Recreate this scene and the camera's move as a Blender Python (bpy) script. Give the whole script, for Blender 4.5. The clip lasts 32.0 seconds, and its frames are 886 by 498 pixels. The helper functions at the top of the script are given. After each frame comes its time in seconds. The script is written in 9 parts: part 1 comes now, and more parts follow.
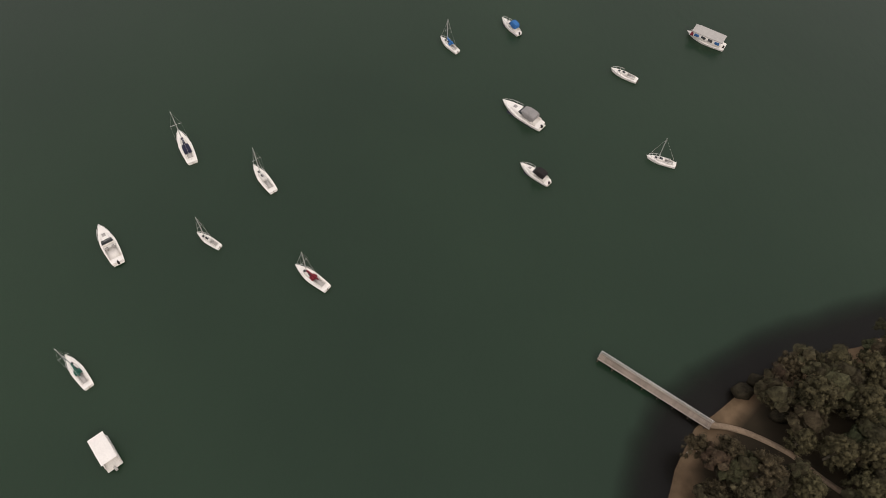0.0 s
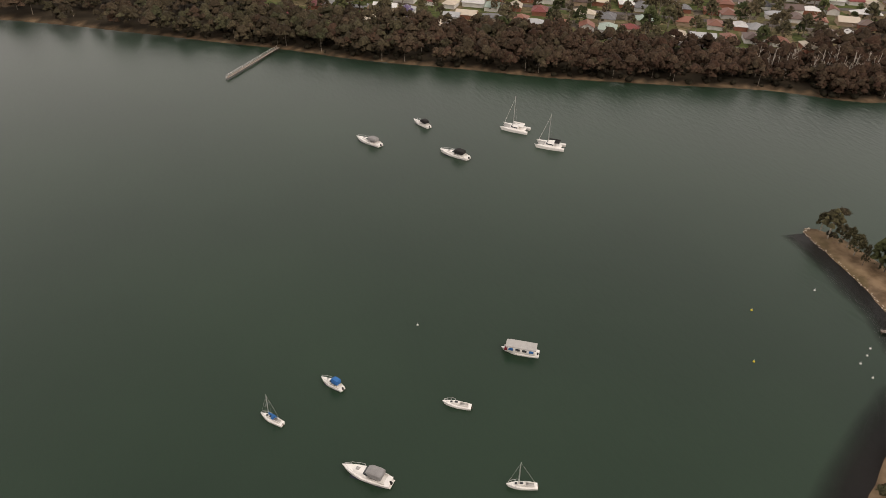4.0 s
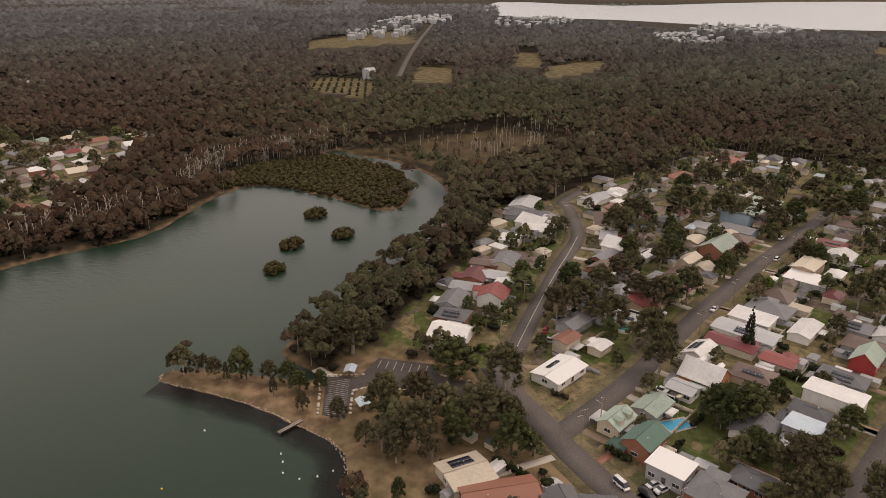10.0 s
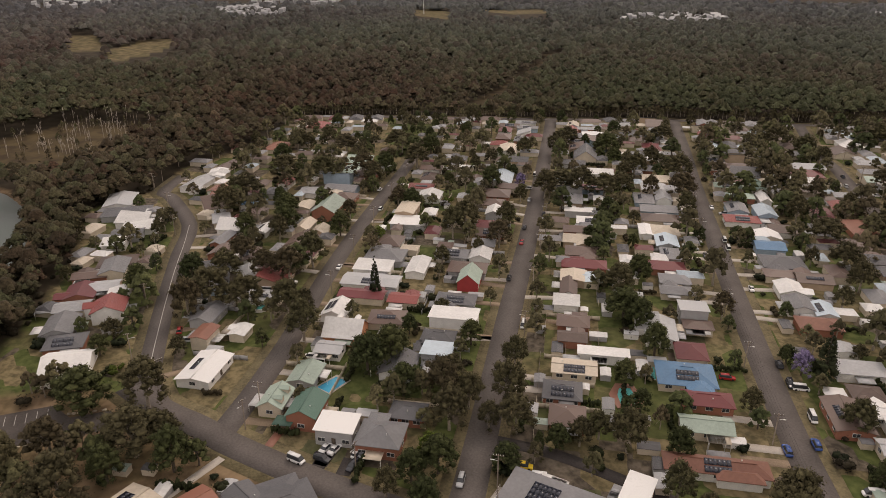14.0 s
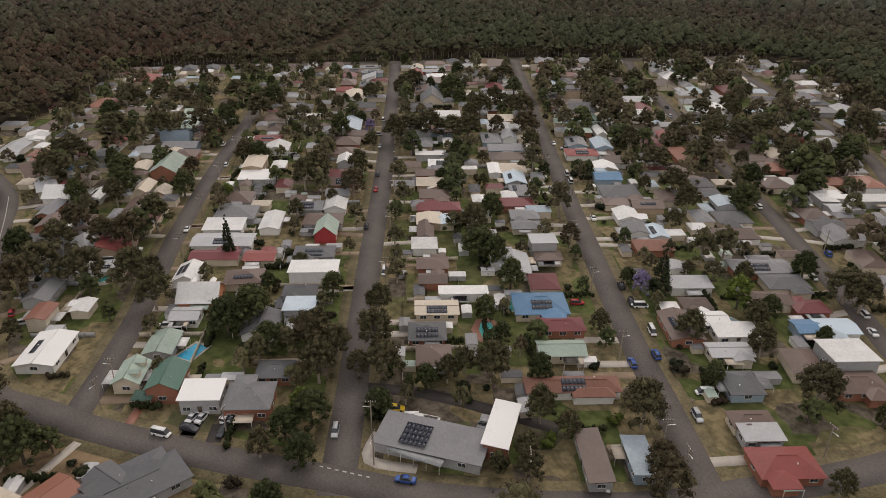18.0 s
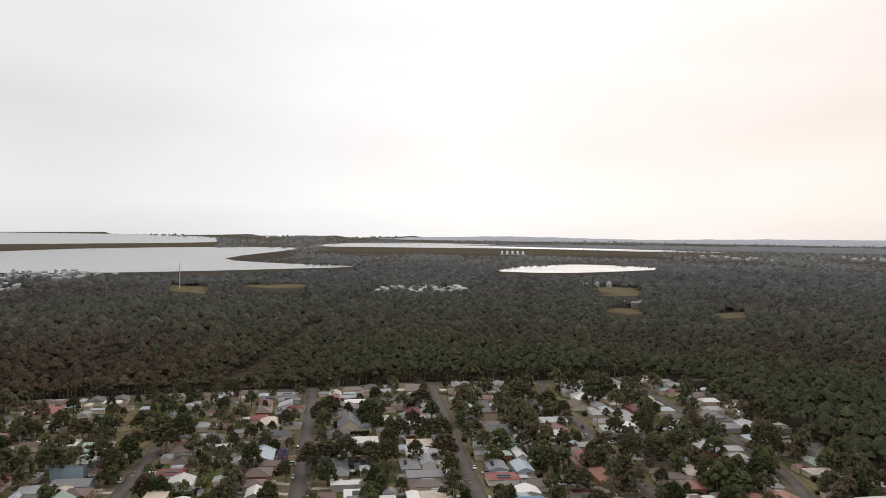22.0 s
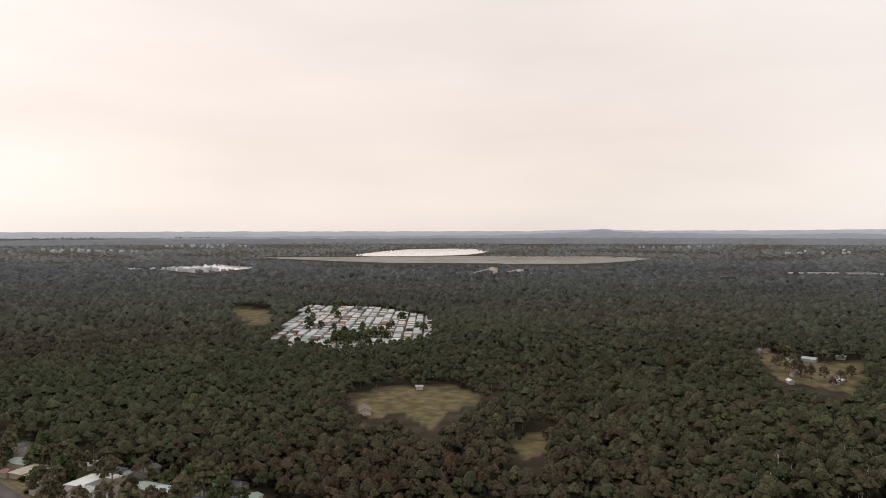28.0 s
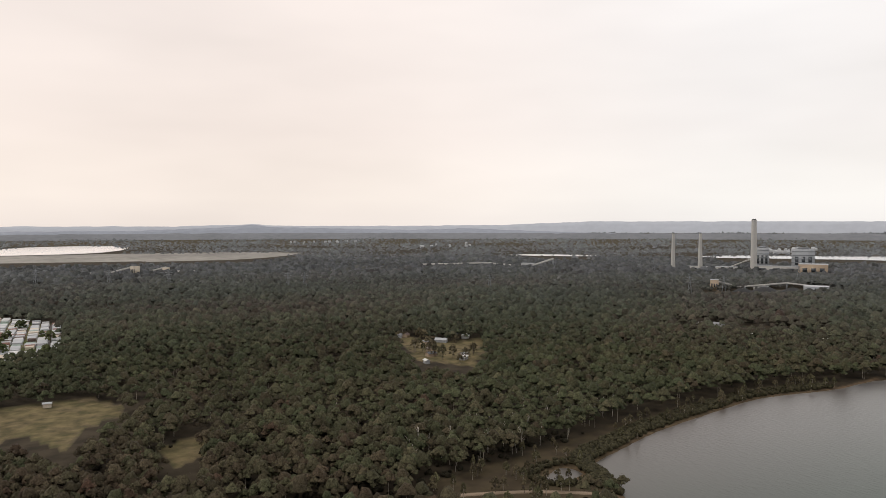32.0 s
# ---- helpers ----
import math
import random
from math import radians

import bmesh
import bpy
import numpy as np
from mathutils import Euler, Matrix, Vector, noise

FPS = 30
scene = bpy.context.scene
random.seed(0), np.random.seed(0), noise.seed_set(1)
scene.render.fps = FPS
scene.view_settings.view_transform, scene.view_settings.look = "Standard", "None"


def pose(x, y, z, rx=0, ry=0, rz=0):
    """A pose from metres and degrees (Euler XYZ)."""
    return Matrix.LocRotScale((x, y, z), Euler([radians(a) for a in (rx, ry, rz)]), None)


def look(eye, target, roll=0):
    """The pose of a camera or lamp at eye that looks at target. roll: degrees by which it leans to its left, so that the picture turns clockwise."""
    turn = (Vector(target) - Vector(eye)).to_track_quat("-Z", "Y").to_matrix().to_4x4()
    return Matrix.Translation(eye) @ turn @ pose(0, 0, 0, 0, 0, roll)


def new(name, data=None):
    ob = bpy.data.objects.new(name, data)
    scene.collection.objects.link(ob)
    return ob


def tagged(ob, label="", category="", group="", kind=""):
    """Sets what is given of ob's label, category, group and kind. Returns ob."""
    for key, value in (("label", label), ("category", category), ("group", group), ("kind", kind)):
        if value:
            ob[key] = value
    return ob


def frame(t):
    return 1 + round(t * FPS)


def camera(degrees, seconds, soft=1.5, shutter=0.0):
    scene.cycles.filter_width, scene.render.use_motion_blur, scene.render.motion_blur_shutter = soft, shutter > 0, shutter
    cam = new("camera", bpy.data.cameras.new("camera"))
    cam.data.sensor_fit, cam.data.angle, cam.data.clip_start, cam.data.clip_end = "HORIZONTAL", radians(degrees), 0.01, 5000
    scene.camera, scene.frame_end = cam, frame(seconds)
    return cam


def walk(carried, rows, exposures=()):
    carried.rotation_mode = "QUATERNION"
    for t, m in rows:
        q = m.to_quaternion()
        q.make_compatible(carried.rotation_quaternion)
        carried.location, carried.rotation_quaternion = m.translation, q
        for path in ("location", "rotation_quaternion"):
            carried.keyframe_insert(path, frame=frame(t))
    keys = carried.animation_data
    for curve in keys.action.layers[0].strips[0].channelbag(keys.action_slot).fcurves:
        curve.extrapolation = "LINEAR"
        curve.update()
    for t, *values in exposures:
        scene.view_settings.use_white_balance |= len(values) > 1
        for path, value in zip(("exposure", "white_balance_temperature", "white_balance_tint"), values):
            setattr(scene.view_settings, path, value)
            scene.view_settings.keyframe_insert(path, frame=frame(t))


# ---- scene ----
# ---- camera ----
cam = camera(64.07, 32.0, soft=0.6)
PATH = [
    (0, look((-0.00, 0.00, 119.99), (0.00, 51.54, 34.30), 2.96)),
    (0.5, look((-0.17, 1.58, 119.89), (0.51, 57.61, 37.07), 2.70)),
    (1, look((-0.34, 3.19, 119.76), (1.51, 63.75, 40.20), 2.49)),
    (1.5, look((-0.49, 4.80, 119.66), (4.21, 69.55, 43.60), 2.28)),
    (2, look((-0.60, 6.43, 119.58), (7.36, 75.05, 47.27), 2.13)),
    (2.5, look((-0.64, 8.06, 119.60), (10.94, 80.11, 51.23), 2.07)),
    (4.5, look((-0.29, 14.64, 120.18), (31.62, 94.94, 69.84), 1.87)),
    (5, look((0.09, 16.44, 120.18), (38.23, 97.00, 74.85), 1.76)),
    (5.5, look((0.66, 18.25, 119.96), (45.65, 97.79, 79.35), 1.69)),
    (6, look((1.33, 20.01, 119.57), (52.93, 97.44, 82.94), 1.51)),
    (6.5, look((2.06, 21.77, 119.11), (59.15, 95.32, 82.64), 1.42)),
    (7, look((2.85, 23.54, 118.62), (65.47, 92.54, 82.30), 1.38)),
    (7.5, look((3.68, 25.34, 118.12), (71.93, 88.85, 81.94), 1.35)),
    (8, look((4.47, 27.09, 117.75), (78.44, 83.88, 81.66), 1.22)),
    (8.5, look((5.32, 28.68, 117.66), (83.62, 79.36, 81.59), 1.20)),
    (9, look((6.62, 30.32, 117.68), (88.96, 74.20, 81.72), 1.21)),
    (9.5, look((8.17, 31.96, 117.67), (95.17, 66.02, 82.02), 1.07)),
    (10, look((9.67, 33.41, 117.54), (100.32, 55.99, 81.88), 0.47)),
    (10.5, look((10.87, 34.53, 117.36), (103.27, 47.51, 81.38), 0.18)),
    (11, look((11.68, 35.26, 117.15), (104.72, 39.59, 80.76), 0.03)),
    (11.5, look((12.25, 35.64, 116.91), (105.13, 31.85, 80.05), -0.04)),
    (12, look((12.72, 35.89, 116.70), (104.80, 24.52, 79.38), -0.07)),
    (12.5, look((13.13, 36.02, 116.53), (104.72, 22.15, 78.86), -0.04)),
    (13, look((13.39, 35.96, 116.45), (104.09, 17.80, 78.46), -0.03)),
    (13.5, look((13.57, 35.81, 116.42), (102.84, 12.08, 78.11), -0.03)),
    (14, look((13.59, 35.60, 116.38), (100.98, 5.98, 77.83), -0.07)),
    (14.5, look((13.53, 35.40, 116.30), (98.64, -0.06, 77.57), -0.06)),
    (15, look((13.46, 35.27, 116.22), (95.88, -5.93, 77.36), -0.02)),
    (15.5, look((13.42, 35.27, 116.18), (93.65, -9.91, 77.19), 0.02)),
    (17.5, look((13.47, 35.71, 116.57), (90.53, -11.37, 73.62), 0.55)),
    (18, look((13.68, 35.75, 117.08), (89.68, -10.79, 71.72), 0.66)),
    (18.5, look((14.04, 35.61, 117.75), (91.09, -11.60, 74.92), 0.72)),
    (19, look((14.21, 35.44, 118.21), (94.55, -13.67, 84.51), 0.83)),
    (19.5, look((14.22, 35.30, 118.35), (97.00, -15.15, 93.81), 0.84)),
    (20, look((14.12, 35.19, 118.31), (98.60, -16.17, 103.28), 0.91)),
    (20.5, look((13.90, 35.01, 118.12), (99.29, -16.75, 112.68), 0.91)),
    (21, look((13.58, 34.77, 117.82), (99.12, -16.98, 115.74), 0.92)),
    (21.5, look((13.25, 34.52, 117.58), (96.08, -21.48, 115.57), 0.88)),
    (22, look((12.98, 34.37, 117.45), (92.18, -26.65, 115.48), 0.76)),
    (22.5, look((12.77, 34.33, 117.41), (86.87, -32.80, 115.54), 0.76)),
    (23, look((12.66, 34.42, 117.46), (78.58, -40.76, 115.69), 0.65)),
    (23.5, look((12.58, 34.57, 117.58), (69.11, -47.90, 115.85), 0.61)),
    (24, look((12.52, 34.72, 117.76), (59.78, -53.39, 116.07), 0.46)),
    (24.5, look((12.41, 34.88, 117.95), (51.85, -57.00, 116.16), 0.38)),
    (25, look((12.35, 35.10, 118.15), (44.28, -59.64, 116.26), 0.30)),
    (25.5, look((12.35, 35.40, 118.34), (35.43, -61.88, 116.32), 0.19)),
    (26, look((12.37, 35.75, 118.52), (27.67, -63.05, 116.34), 0.09)),
    (26.5, look((12.36, 36.13, 118.67), (20.31, -63.53, 116.33), 0.16)),
    (28.5, look((12.09, 37.55, 118.96), (-6.07, -60.76, 116.41), -0.14)),
    (29, look((12.18, 37.82, 119.01), (-12.94, -58.94, 116.40), -0.16)),
    (29.5, look((12.43, 38.02, 119.04), (-19.12, -56.84, 116.35), -0.11)),
    (30, look((12.74, 38.19, 119.06), (-25.08, -54.35, 116.28), -0.14)),
    (30.5, look((13.08, 38.33, 119.06), (-30.10, -51.82, 116.24), -0.15)),
    (31, look((13.44, 38.45, 119.04), (-34.65, -49.18, 116.10), -0.16)),
    (31.5, look((13.81, 38.53, 119.04), (-38.61, -46.58, 116.01), -0.11)),
    (32, look((14.19, 38.57, 119.04), (-42.14, -44.00, 115.93), -0.04)),
]
EXPOSURES = [(0, 0.08, 6750, 16), (1.0, 0.06, 6850, 7), (2.5, 0.06, 6900, 10), (5, 0.15, 7100, 18), (11, 0.08, 7350, 20), (15, 0.04, 7100, 18), (18, -0.03, 6650, 14), (20.5, -0.05, 6450, 11), (26, -0.04, 6450, 11), (32, 0.03, 6500, 11)]
walk(cam, PATH, EXPOSURES)

# ---- world and light: smoky overcast sky, weak broad sun behind the haze ----
SUN_AZ, SUN_EL = radians(140), radians(48)
world = bpy.data.worlds.new("world")
scene.world = world
world.use_nodes = True
wn, wl = world.node_tree.nodes, world.node_tree.links
wn.clear()
w_out = wn.new("ShaderNodeOutputWorld")
w_bg = wn.new("ShaderNodeBackground")
w_sky = wn.new("ShaderNodeTexSky")
w_sky.sky_type = "NISHITA"
w_sky.sun_disc = False
w_sky.sun_elevation = SUN_EL
w_sky.sun_rotation = SUN_AZ
w_sky.dust_density = 6.0
w_sky.air_density = 1.5
w_co = wn.new("ShaderNodeTexCoord")
w_sep = wn.new("ShaderNodeSeparateXYZ")
wl.new(w_co.outputs["Generated"], w_sep.inputs[0])
w_ramp = wn.new("ShaderNodeValToRGB")
wl.new(w_sep.outputs["Z"], w_ramp.inputs[0])
els = w_ramp.color_ramp.elements
els[0].position, els[0].color = 0.0, (1.0, 0.97, 0.93, 1)
els[1].position, els[1].color = 1.0, (0.86, 0.85, 0.85, 1)
for pos, col in ((0.04, (1.06, 1.03, 0.98, 1)), (0.13, (0.97, 0.93, 0.90, 1)), (0.40, (1.02, 0.99, 0.97, 1))):
    e = els.new(pos)
    e.color = col
# the smoke: dull rose in the south, white towards the hidden sun, cool grey in the east
def toward(az, el, lo, hi, base, tint, colour):
    d = wn.new("ShaderNodeVectorMath")
    d.operation = "DOT_PRODUCT"
    wl.new(w_co.outputs["Generated"], d.inputs[0])
    d.inputs[1].default_value = (math.sin(radians(az)) * math.cos(radians(el)), math.cos(radians(az)) * math.cos(radians(el)), math.sin(radians(el)))
    g = wn.new("ShaderNodeMapRange")
    g.interpolation_type = "SMOOTHSTEP"
    g.inputs["From Min"].default_value = lo
    g.inputs["From Max"].default_value = hi
    wl.new(d.outputs["Value"], g.inputs["Value"])
    c = wn.new("ShaderNodeMix")
    c.data_type = "RGBA"
    wl.new(g.outputs["Result"], c.inputs[0])
    c.inputs[6].default_value = (*base, 1)
    c.inputs[7].default_value = (*tint, 1)
    m = wn.new("ShaderNodeMix")
    m.data_type = "RGBA"
    m.blend_type = "MULTIPLY"
    m.inputs[0].default_value = 1.0
    wl.new(colour, m.inputs[6])
    wl.new(c.outputs[2], m.inputs[7])
    return m.outputs[2]


w_col = toward(182, 10, 0.55, 0.98, (1, 1, 1), (0.99, 0.915, 0.87), w_ramp.outputs["Color"])
w_col = toward(136, 8, 0.80, 1.0, (1, 1, 1), (1.14, 1.15, 1.16), w_col)
w_col = toward(90, 10, 0.70, 0.98, (1, 1, 1), (0.90, 0.93, 0.96), w_col)
w_noise = wn.new("ShaderNodeTexNoise")
w_noise.inputs["Scale"].default_value = 2.2
w_noise.inputs["Detail"].default_value = 3
w_stretch = wn.new("ShaderNodeMapping")
w_stretch.inputs["Scale"].default_value = (1.0, 1.0, 4.0)
wl.new(w_co.outputs["Generated"], w_stretch.inputs["Vector"])
wl.new(w_stretch.outputs["Vector"], w_noise.inputs["Vector"])
w_range = wn.new("ShaderNodeMapRange")
w_range.inputs["From Min"].default_value, w_range.inputs["From Max"].default_value = 0.3, 0.7
w_range.inputs["To Min"].default_value, w_range.inputs["To Max"].default_value = 0.93, 1.05
wl.new(w_noise.outputs["Fac"], w_range.inputs["Value"])
w_smoke = wn.new("ShaderNodeVectorMath")
w_smoke.operation = "SCALE"
wl.new(w_col, w_smoke.inputs[0])
wl.new(w_range.outputs["Result"], w_smoke.inputs["Scale"])
w_col = w_smoke.outputs["Vector"]
w_mix = wn.new("ShaderNodeMix")
w_mix.data_type = "RGBA"
w_mix.inputs[0].default_value = 0.9
w_skys = wn.new("ShaderNodeVectorMath")
w_skys.operation = "SCALE"
w_skys.inputs["Scale"].default_value = 0.10
wl.new(w_sky.outputs["Color"], w_skys.inputs[0])
wl.new(w_skys.outputs["Vector"], w_mix.inputs[6])
wl.new(w_col, w_mix.inputs[7])
wl.new(w_mix.outputs[2], w_bg.inputs["Color"])
w_bg.inputs["Strength"].default_value = 1.0
wl.new(w_bg.outputs[0], w_out.inputs[0])

sun_data = bpy.data.lights.new("sun", "SUN")
sun_data.energy, sun_data.angle, sun_data.color = 0.8, radians(14), (1.0, 0.93, 0.84)
sun = new("sun", sun_data)
sun.matrix_world = look((math.sin(SUN_AZ) * 300, math.cos(SUN_AZ) * 300, 300 * math.tan(SUN_EL)), (0, 0, 0))


# ---- materials ----
def nmat(name, col, rough=0.8, metal=0.0, vary=0.25, scale=0.6, fine=6.0, bump=0.0, spec=0.3, rand="", hue=None, wave=0.0, wave_scale=2.5, ior=0.0):
    """A surface with stains at two scales, optional relief, ribs and a shift from piece to piece."""
    m = bpy.data.materials.new(name)
    m.use_nodes = True
    nt = m.node_tree
    bs = nt.nodes["Principled BSDF"]
    co = nt.nodes.new("ShaderNodeTexCoord")
    n1 = nt.nodes.new("ShaderNodeTexNoise")
    n1.inputs["Scale"].default_value = scale
    n1.inputs["Detail"].default_value = 3
    n2 = nt.nodes.new("ShaderNodeTexNoise")
    n2.inputs["Scale"].default_value = fine
    n2.inputs["Detail"].default_value = 2
    nt.links.new(co.outputs["Object"], n1.inputs["Vector"])
    nt.links.new(co.outputs["Object"], n2.inputs["Vector"])
    add = nt.nodes.new("ShaderNodeMath")
    add.operation = "ADD"
    nt.links.new(n1.outputs["Fac"], add.inputs[0])
    nt.links.new(n2.outputs["Fac"], add.inputs[1])
    last = add.outputs[0]
    if rand:
        if rand == "object":
            src = nt.nodes.new("ShaderNodeObjectInfo").outputs["Random"]
        else:
            src = nt.nodes.new("ShaderNodeNewGeometry").outputs["Random Per Island"]
        a2 = nt.nodes.new("ShaderNodeMath")
        a2.operation = "MULTIPLY_ADD"
        a2.inputs[1].default_value = 1.2
        nt.links.new(src, a2.inputs[0])
        nt.links.new(last, a2.inputs[2])
        last = a2.outputs[0]
    mr = nt.nodes.new("ShaderNodeMapRange")
    mr.inputs["From Min"].default_value = 0.6
    mr.inputs["From Max"].default_value = 2.0 if rand else 1.4
    nt.links.new(last, mr.inputs["Value"])
    mx = nt.nodes.new("ShaderNodeMix")
    mx.data_type = "RGBA"
    lo = [c * (1 - vary) for c in col]
    hi = [min(1, c * (1 + vary)) for c in (hue or col)]
    mx.inputs[6].default_value = (*lo, 1)
    mx.inputs[7].default_value = (*hi, 1)
    nt.links.new(mr.outputs["Result"], mx.inputs[0])
    nt.links.new(mx.outputs[2], bs.inputs["Base Color"])
    bs.inputs["Roughness"].default_value = rough
    bs.inputs["Metallic"].default_value = metal
    bs.inputs["Specular IOR Level"].default_value = spec
    if ior:
        bs.inputs["IOR"].default_value = ior
    height = None
    if wave:
        wv = nt.nodes.new("ShaderNodeTexWave")
        wv.inputs["Scale"].default_value = wave_scale
        nt.links.new(co.outputs["Object"], wv.inputs["Vector"])
        height, strength = wv.outputs["Fac"], wave
    elif bump:
        height, strength = n2.outputs["Fac"], bump
    if height is not None:
        bp = nt.nodes.new("ShaderNodeBump")
        bp.inputs["Strength"].default_value = strength
        bp.inputs["Distance"].default_value = 0.08
        nt.links.new(height, bp.inputs["Height"])
        nt.links.new(bp.outputs["Normal"], bs.inputs["Normal"])
    return m


M = {}


def leaf_mat(name, ramp, fine=0.8, relief=0.5):
    """Foliage: colours along a ramp by tree, by clump and by fine mottling. The attribute tone sets each tree of a joined mesh apart."""
    m = bpy.data.materials.new(name)
    m.use_nodes = True
    nt = m.node_tree
    bs = nt.nodes["Principled BSDF"]

    def maths(op, a, b):
        n = nt.nodes.new("ShaderNodeMath")
        n.operation = op
        for i, v in enumerate((a, b)):
            if isinstance(v, (int, float)):
                n.inputs[i].default_value = v
            else:
                nt.links.new(v, n.inputs[i])
        return n.outputs[0]

    co = nt.nodes.new("ShaderNodeTexCoord")
    n1 = nt.nodes.new("ShaderNodeTexNoise")
    n1.inputs["Scale"].default_value = fine
    n1.inputs["Detail"].default_value = 4
    n1.inputs["Roughness"].default_value = 0.75
    nt.links.new(co.outputs["Object"], n1.inputs["Vector"])
    tone = nt.nodes.new("ShaderNodeAttribute")
    tone.attribute_name = "tone"
    sep = nt.nodes.new("ShaderNodeSeparateColor")
    nt.links.new(tone.outputs["Color"], sep.inputs[0])
    isl = nt.nodes.new("ShaderNodeNewGeometry").outputs["Random Per Island"]
    obj = nt.nodes.new("ShaderNodeObjectInfo").outputs["Random"]
    own = maths("MULTIPLY", obj, maths("SUBTRACT", 0.999, tone.outputs["Alpha"]))
    kind = maths("FRACT", maths("ADD", sep.outputs["Red"], maths("MAXIMUM", own, 0.0)), 0.0)
    pick = maths("ADD", maths("MULTIPLY", kind, 0.80), maths("MULTIPLY", isl, 0.20))
    rp = nt.nodes.new("ShaderNodeValToRGB")
    els = rp.color_ramp.elements
    els[0].position, els[0].color = 0.0, (*ramp[0], 1)
    els[1].position, els[1].color = 1.0, (*ramp[-1], 1)
    for i, c in enumerate(ramp[1:-1]):
        els.new((i + 1) / (len(ramp) - 1)).color = (*c, 1)
    nt.links.new(pick, rp.inputs[0])
    # distance haze put into the leaf colour: blue channel blends to blue-grey
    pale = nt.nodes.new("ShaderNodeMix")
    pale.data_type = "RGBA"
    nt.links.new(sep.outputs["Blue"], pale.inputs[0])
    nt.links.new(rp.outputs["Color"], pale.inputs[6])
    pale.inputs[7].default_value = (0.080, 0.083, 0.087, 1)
    # mottling of leaves with the shade of gaps put in the colour, and lighter and darker trees
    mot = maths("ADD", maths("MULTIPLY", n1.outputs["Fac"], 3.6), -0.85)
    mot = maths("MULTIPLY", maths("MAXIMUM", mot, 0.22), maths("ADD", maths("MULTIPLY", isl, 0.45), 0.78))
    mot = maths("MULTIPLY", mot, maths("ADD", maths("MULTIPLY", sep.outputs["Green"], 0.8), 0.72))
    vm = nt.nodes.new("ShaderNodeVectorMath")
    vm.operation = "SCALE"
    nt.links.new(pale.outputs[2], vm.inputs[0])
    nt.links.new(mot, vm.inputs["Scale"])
    nt.links.new(vm.outputs["Vector"], bs.inputs["Base Color"])
    bs.inputs["Roughness"].default_value = 0.8
    bs.inputs["Specular IOR Level"].default_value = 0.08
    bp = nt.nodes.new("ShaderNodeBump")
    bp.inputs["Strength"].default_value = relief
    bp.inputs["Distance"].default_value = 0.5
    nt.links.new(n1.outputs["Fac"], bp.inputs["Height"])
    nt.links.new(bp.outputs["Normal"], bs.inputs["Normal"])
    return m


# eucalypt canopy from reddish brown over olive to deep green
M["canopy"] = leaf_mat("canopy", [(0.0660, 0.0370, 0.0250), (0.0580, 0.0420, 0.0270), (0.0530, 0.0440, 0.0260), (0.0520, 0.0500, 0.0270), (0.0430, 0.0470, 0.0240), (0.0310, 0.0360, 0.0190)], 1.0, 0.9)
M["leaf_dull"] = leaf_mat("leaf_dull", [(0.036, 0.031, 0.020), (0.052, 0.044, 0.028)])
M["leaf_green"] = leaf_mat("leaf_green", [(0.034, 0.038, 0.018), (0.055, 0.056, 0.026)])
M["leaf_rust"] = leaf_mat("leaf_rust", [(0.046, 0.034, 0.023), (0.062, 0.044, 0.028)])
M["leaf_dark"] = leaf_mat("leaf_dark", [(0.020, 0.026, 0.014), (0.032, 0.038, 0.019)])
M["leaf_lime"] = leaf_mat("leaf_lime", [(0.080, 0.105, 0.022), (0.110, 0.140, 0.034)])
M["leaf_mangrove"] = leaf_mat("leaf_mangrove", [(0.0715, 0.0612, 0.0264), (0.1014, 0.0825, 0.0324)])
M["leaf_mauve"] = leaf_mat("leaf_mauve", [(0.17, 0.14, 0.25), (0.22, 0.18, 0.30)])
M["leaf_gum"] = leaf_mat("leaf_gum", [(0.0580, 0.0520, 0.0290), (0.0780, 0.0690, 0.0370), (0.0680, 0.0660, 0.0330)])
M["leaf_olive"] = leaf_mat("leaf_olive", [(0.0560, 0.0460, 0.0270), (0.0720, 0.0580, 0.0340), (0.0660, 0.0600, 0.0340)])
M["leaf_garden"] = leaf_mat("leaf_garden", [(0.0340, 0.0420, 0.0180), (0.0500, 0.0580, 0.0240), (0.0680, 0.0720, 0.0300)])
M["bark_pale"] = nmat("bark_pale", (0.30, 0.26, 0.21), 0.85, vary=0.35, scale=0.3, fine=3.0, bump=0.3)
M["bark_dark"] = nmat("bark_dark", (0.10, 0.08, 0.065), 0.9, vary=0.35, scale=0.3, fine=3.0, bump=0.4)
M["asphalt"] = nmat("asphalt", (0.112, 0.098, 0.090), 0.9, vary=0.30, scale=0.08, fine=1.7, bump=0.1, spec=0.2)
M["asphalt_dark"] = nmat("asphalt_dark", (0.055, 0.048, 0.045), 0.9, vary=0.3, scale=0.12, fine=2.0, bump=0.1, spec=0.2)
M["gravel"] = nmat("gravel", (0.24, 0.18, 0.125), 0.95, vary=0.3, scale=0.25, fine=3.0, bump=0.4)
M["concrete"] = nmat("concrete", (0.42, 0.38, 0.33), 0.9, vary=0.2, scale=0.4, fine=4.0, bump=0.1)
M["line_white"] = nmat("line_white", (0.45, 0.43, 0.40), 0.8, vary=0.2, scale=0.8)
M["asphalt_park"] = nmat("asphalt_park", (0.074, 0.064, 0.058), 0.9, vary=0.35, scale=0.15, fine=2.0, bump=0.1, spec=0.2)
M["timber_grey"] = nmat("timber_grey", (0.24, 0.20, 0.165), 0.85, vary=0.3, scale=0.7, fine=5.0, rand="object", bump=0.2)
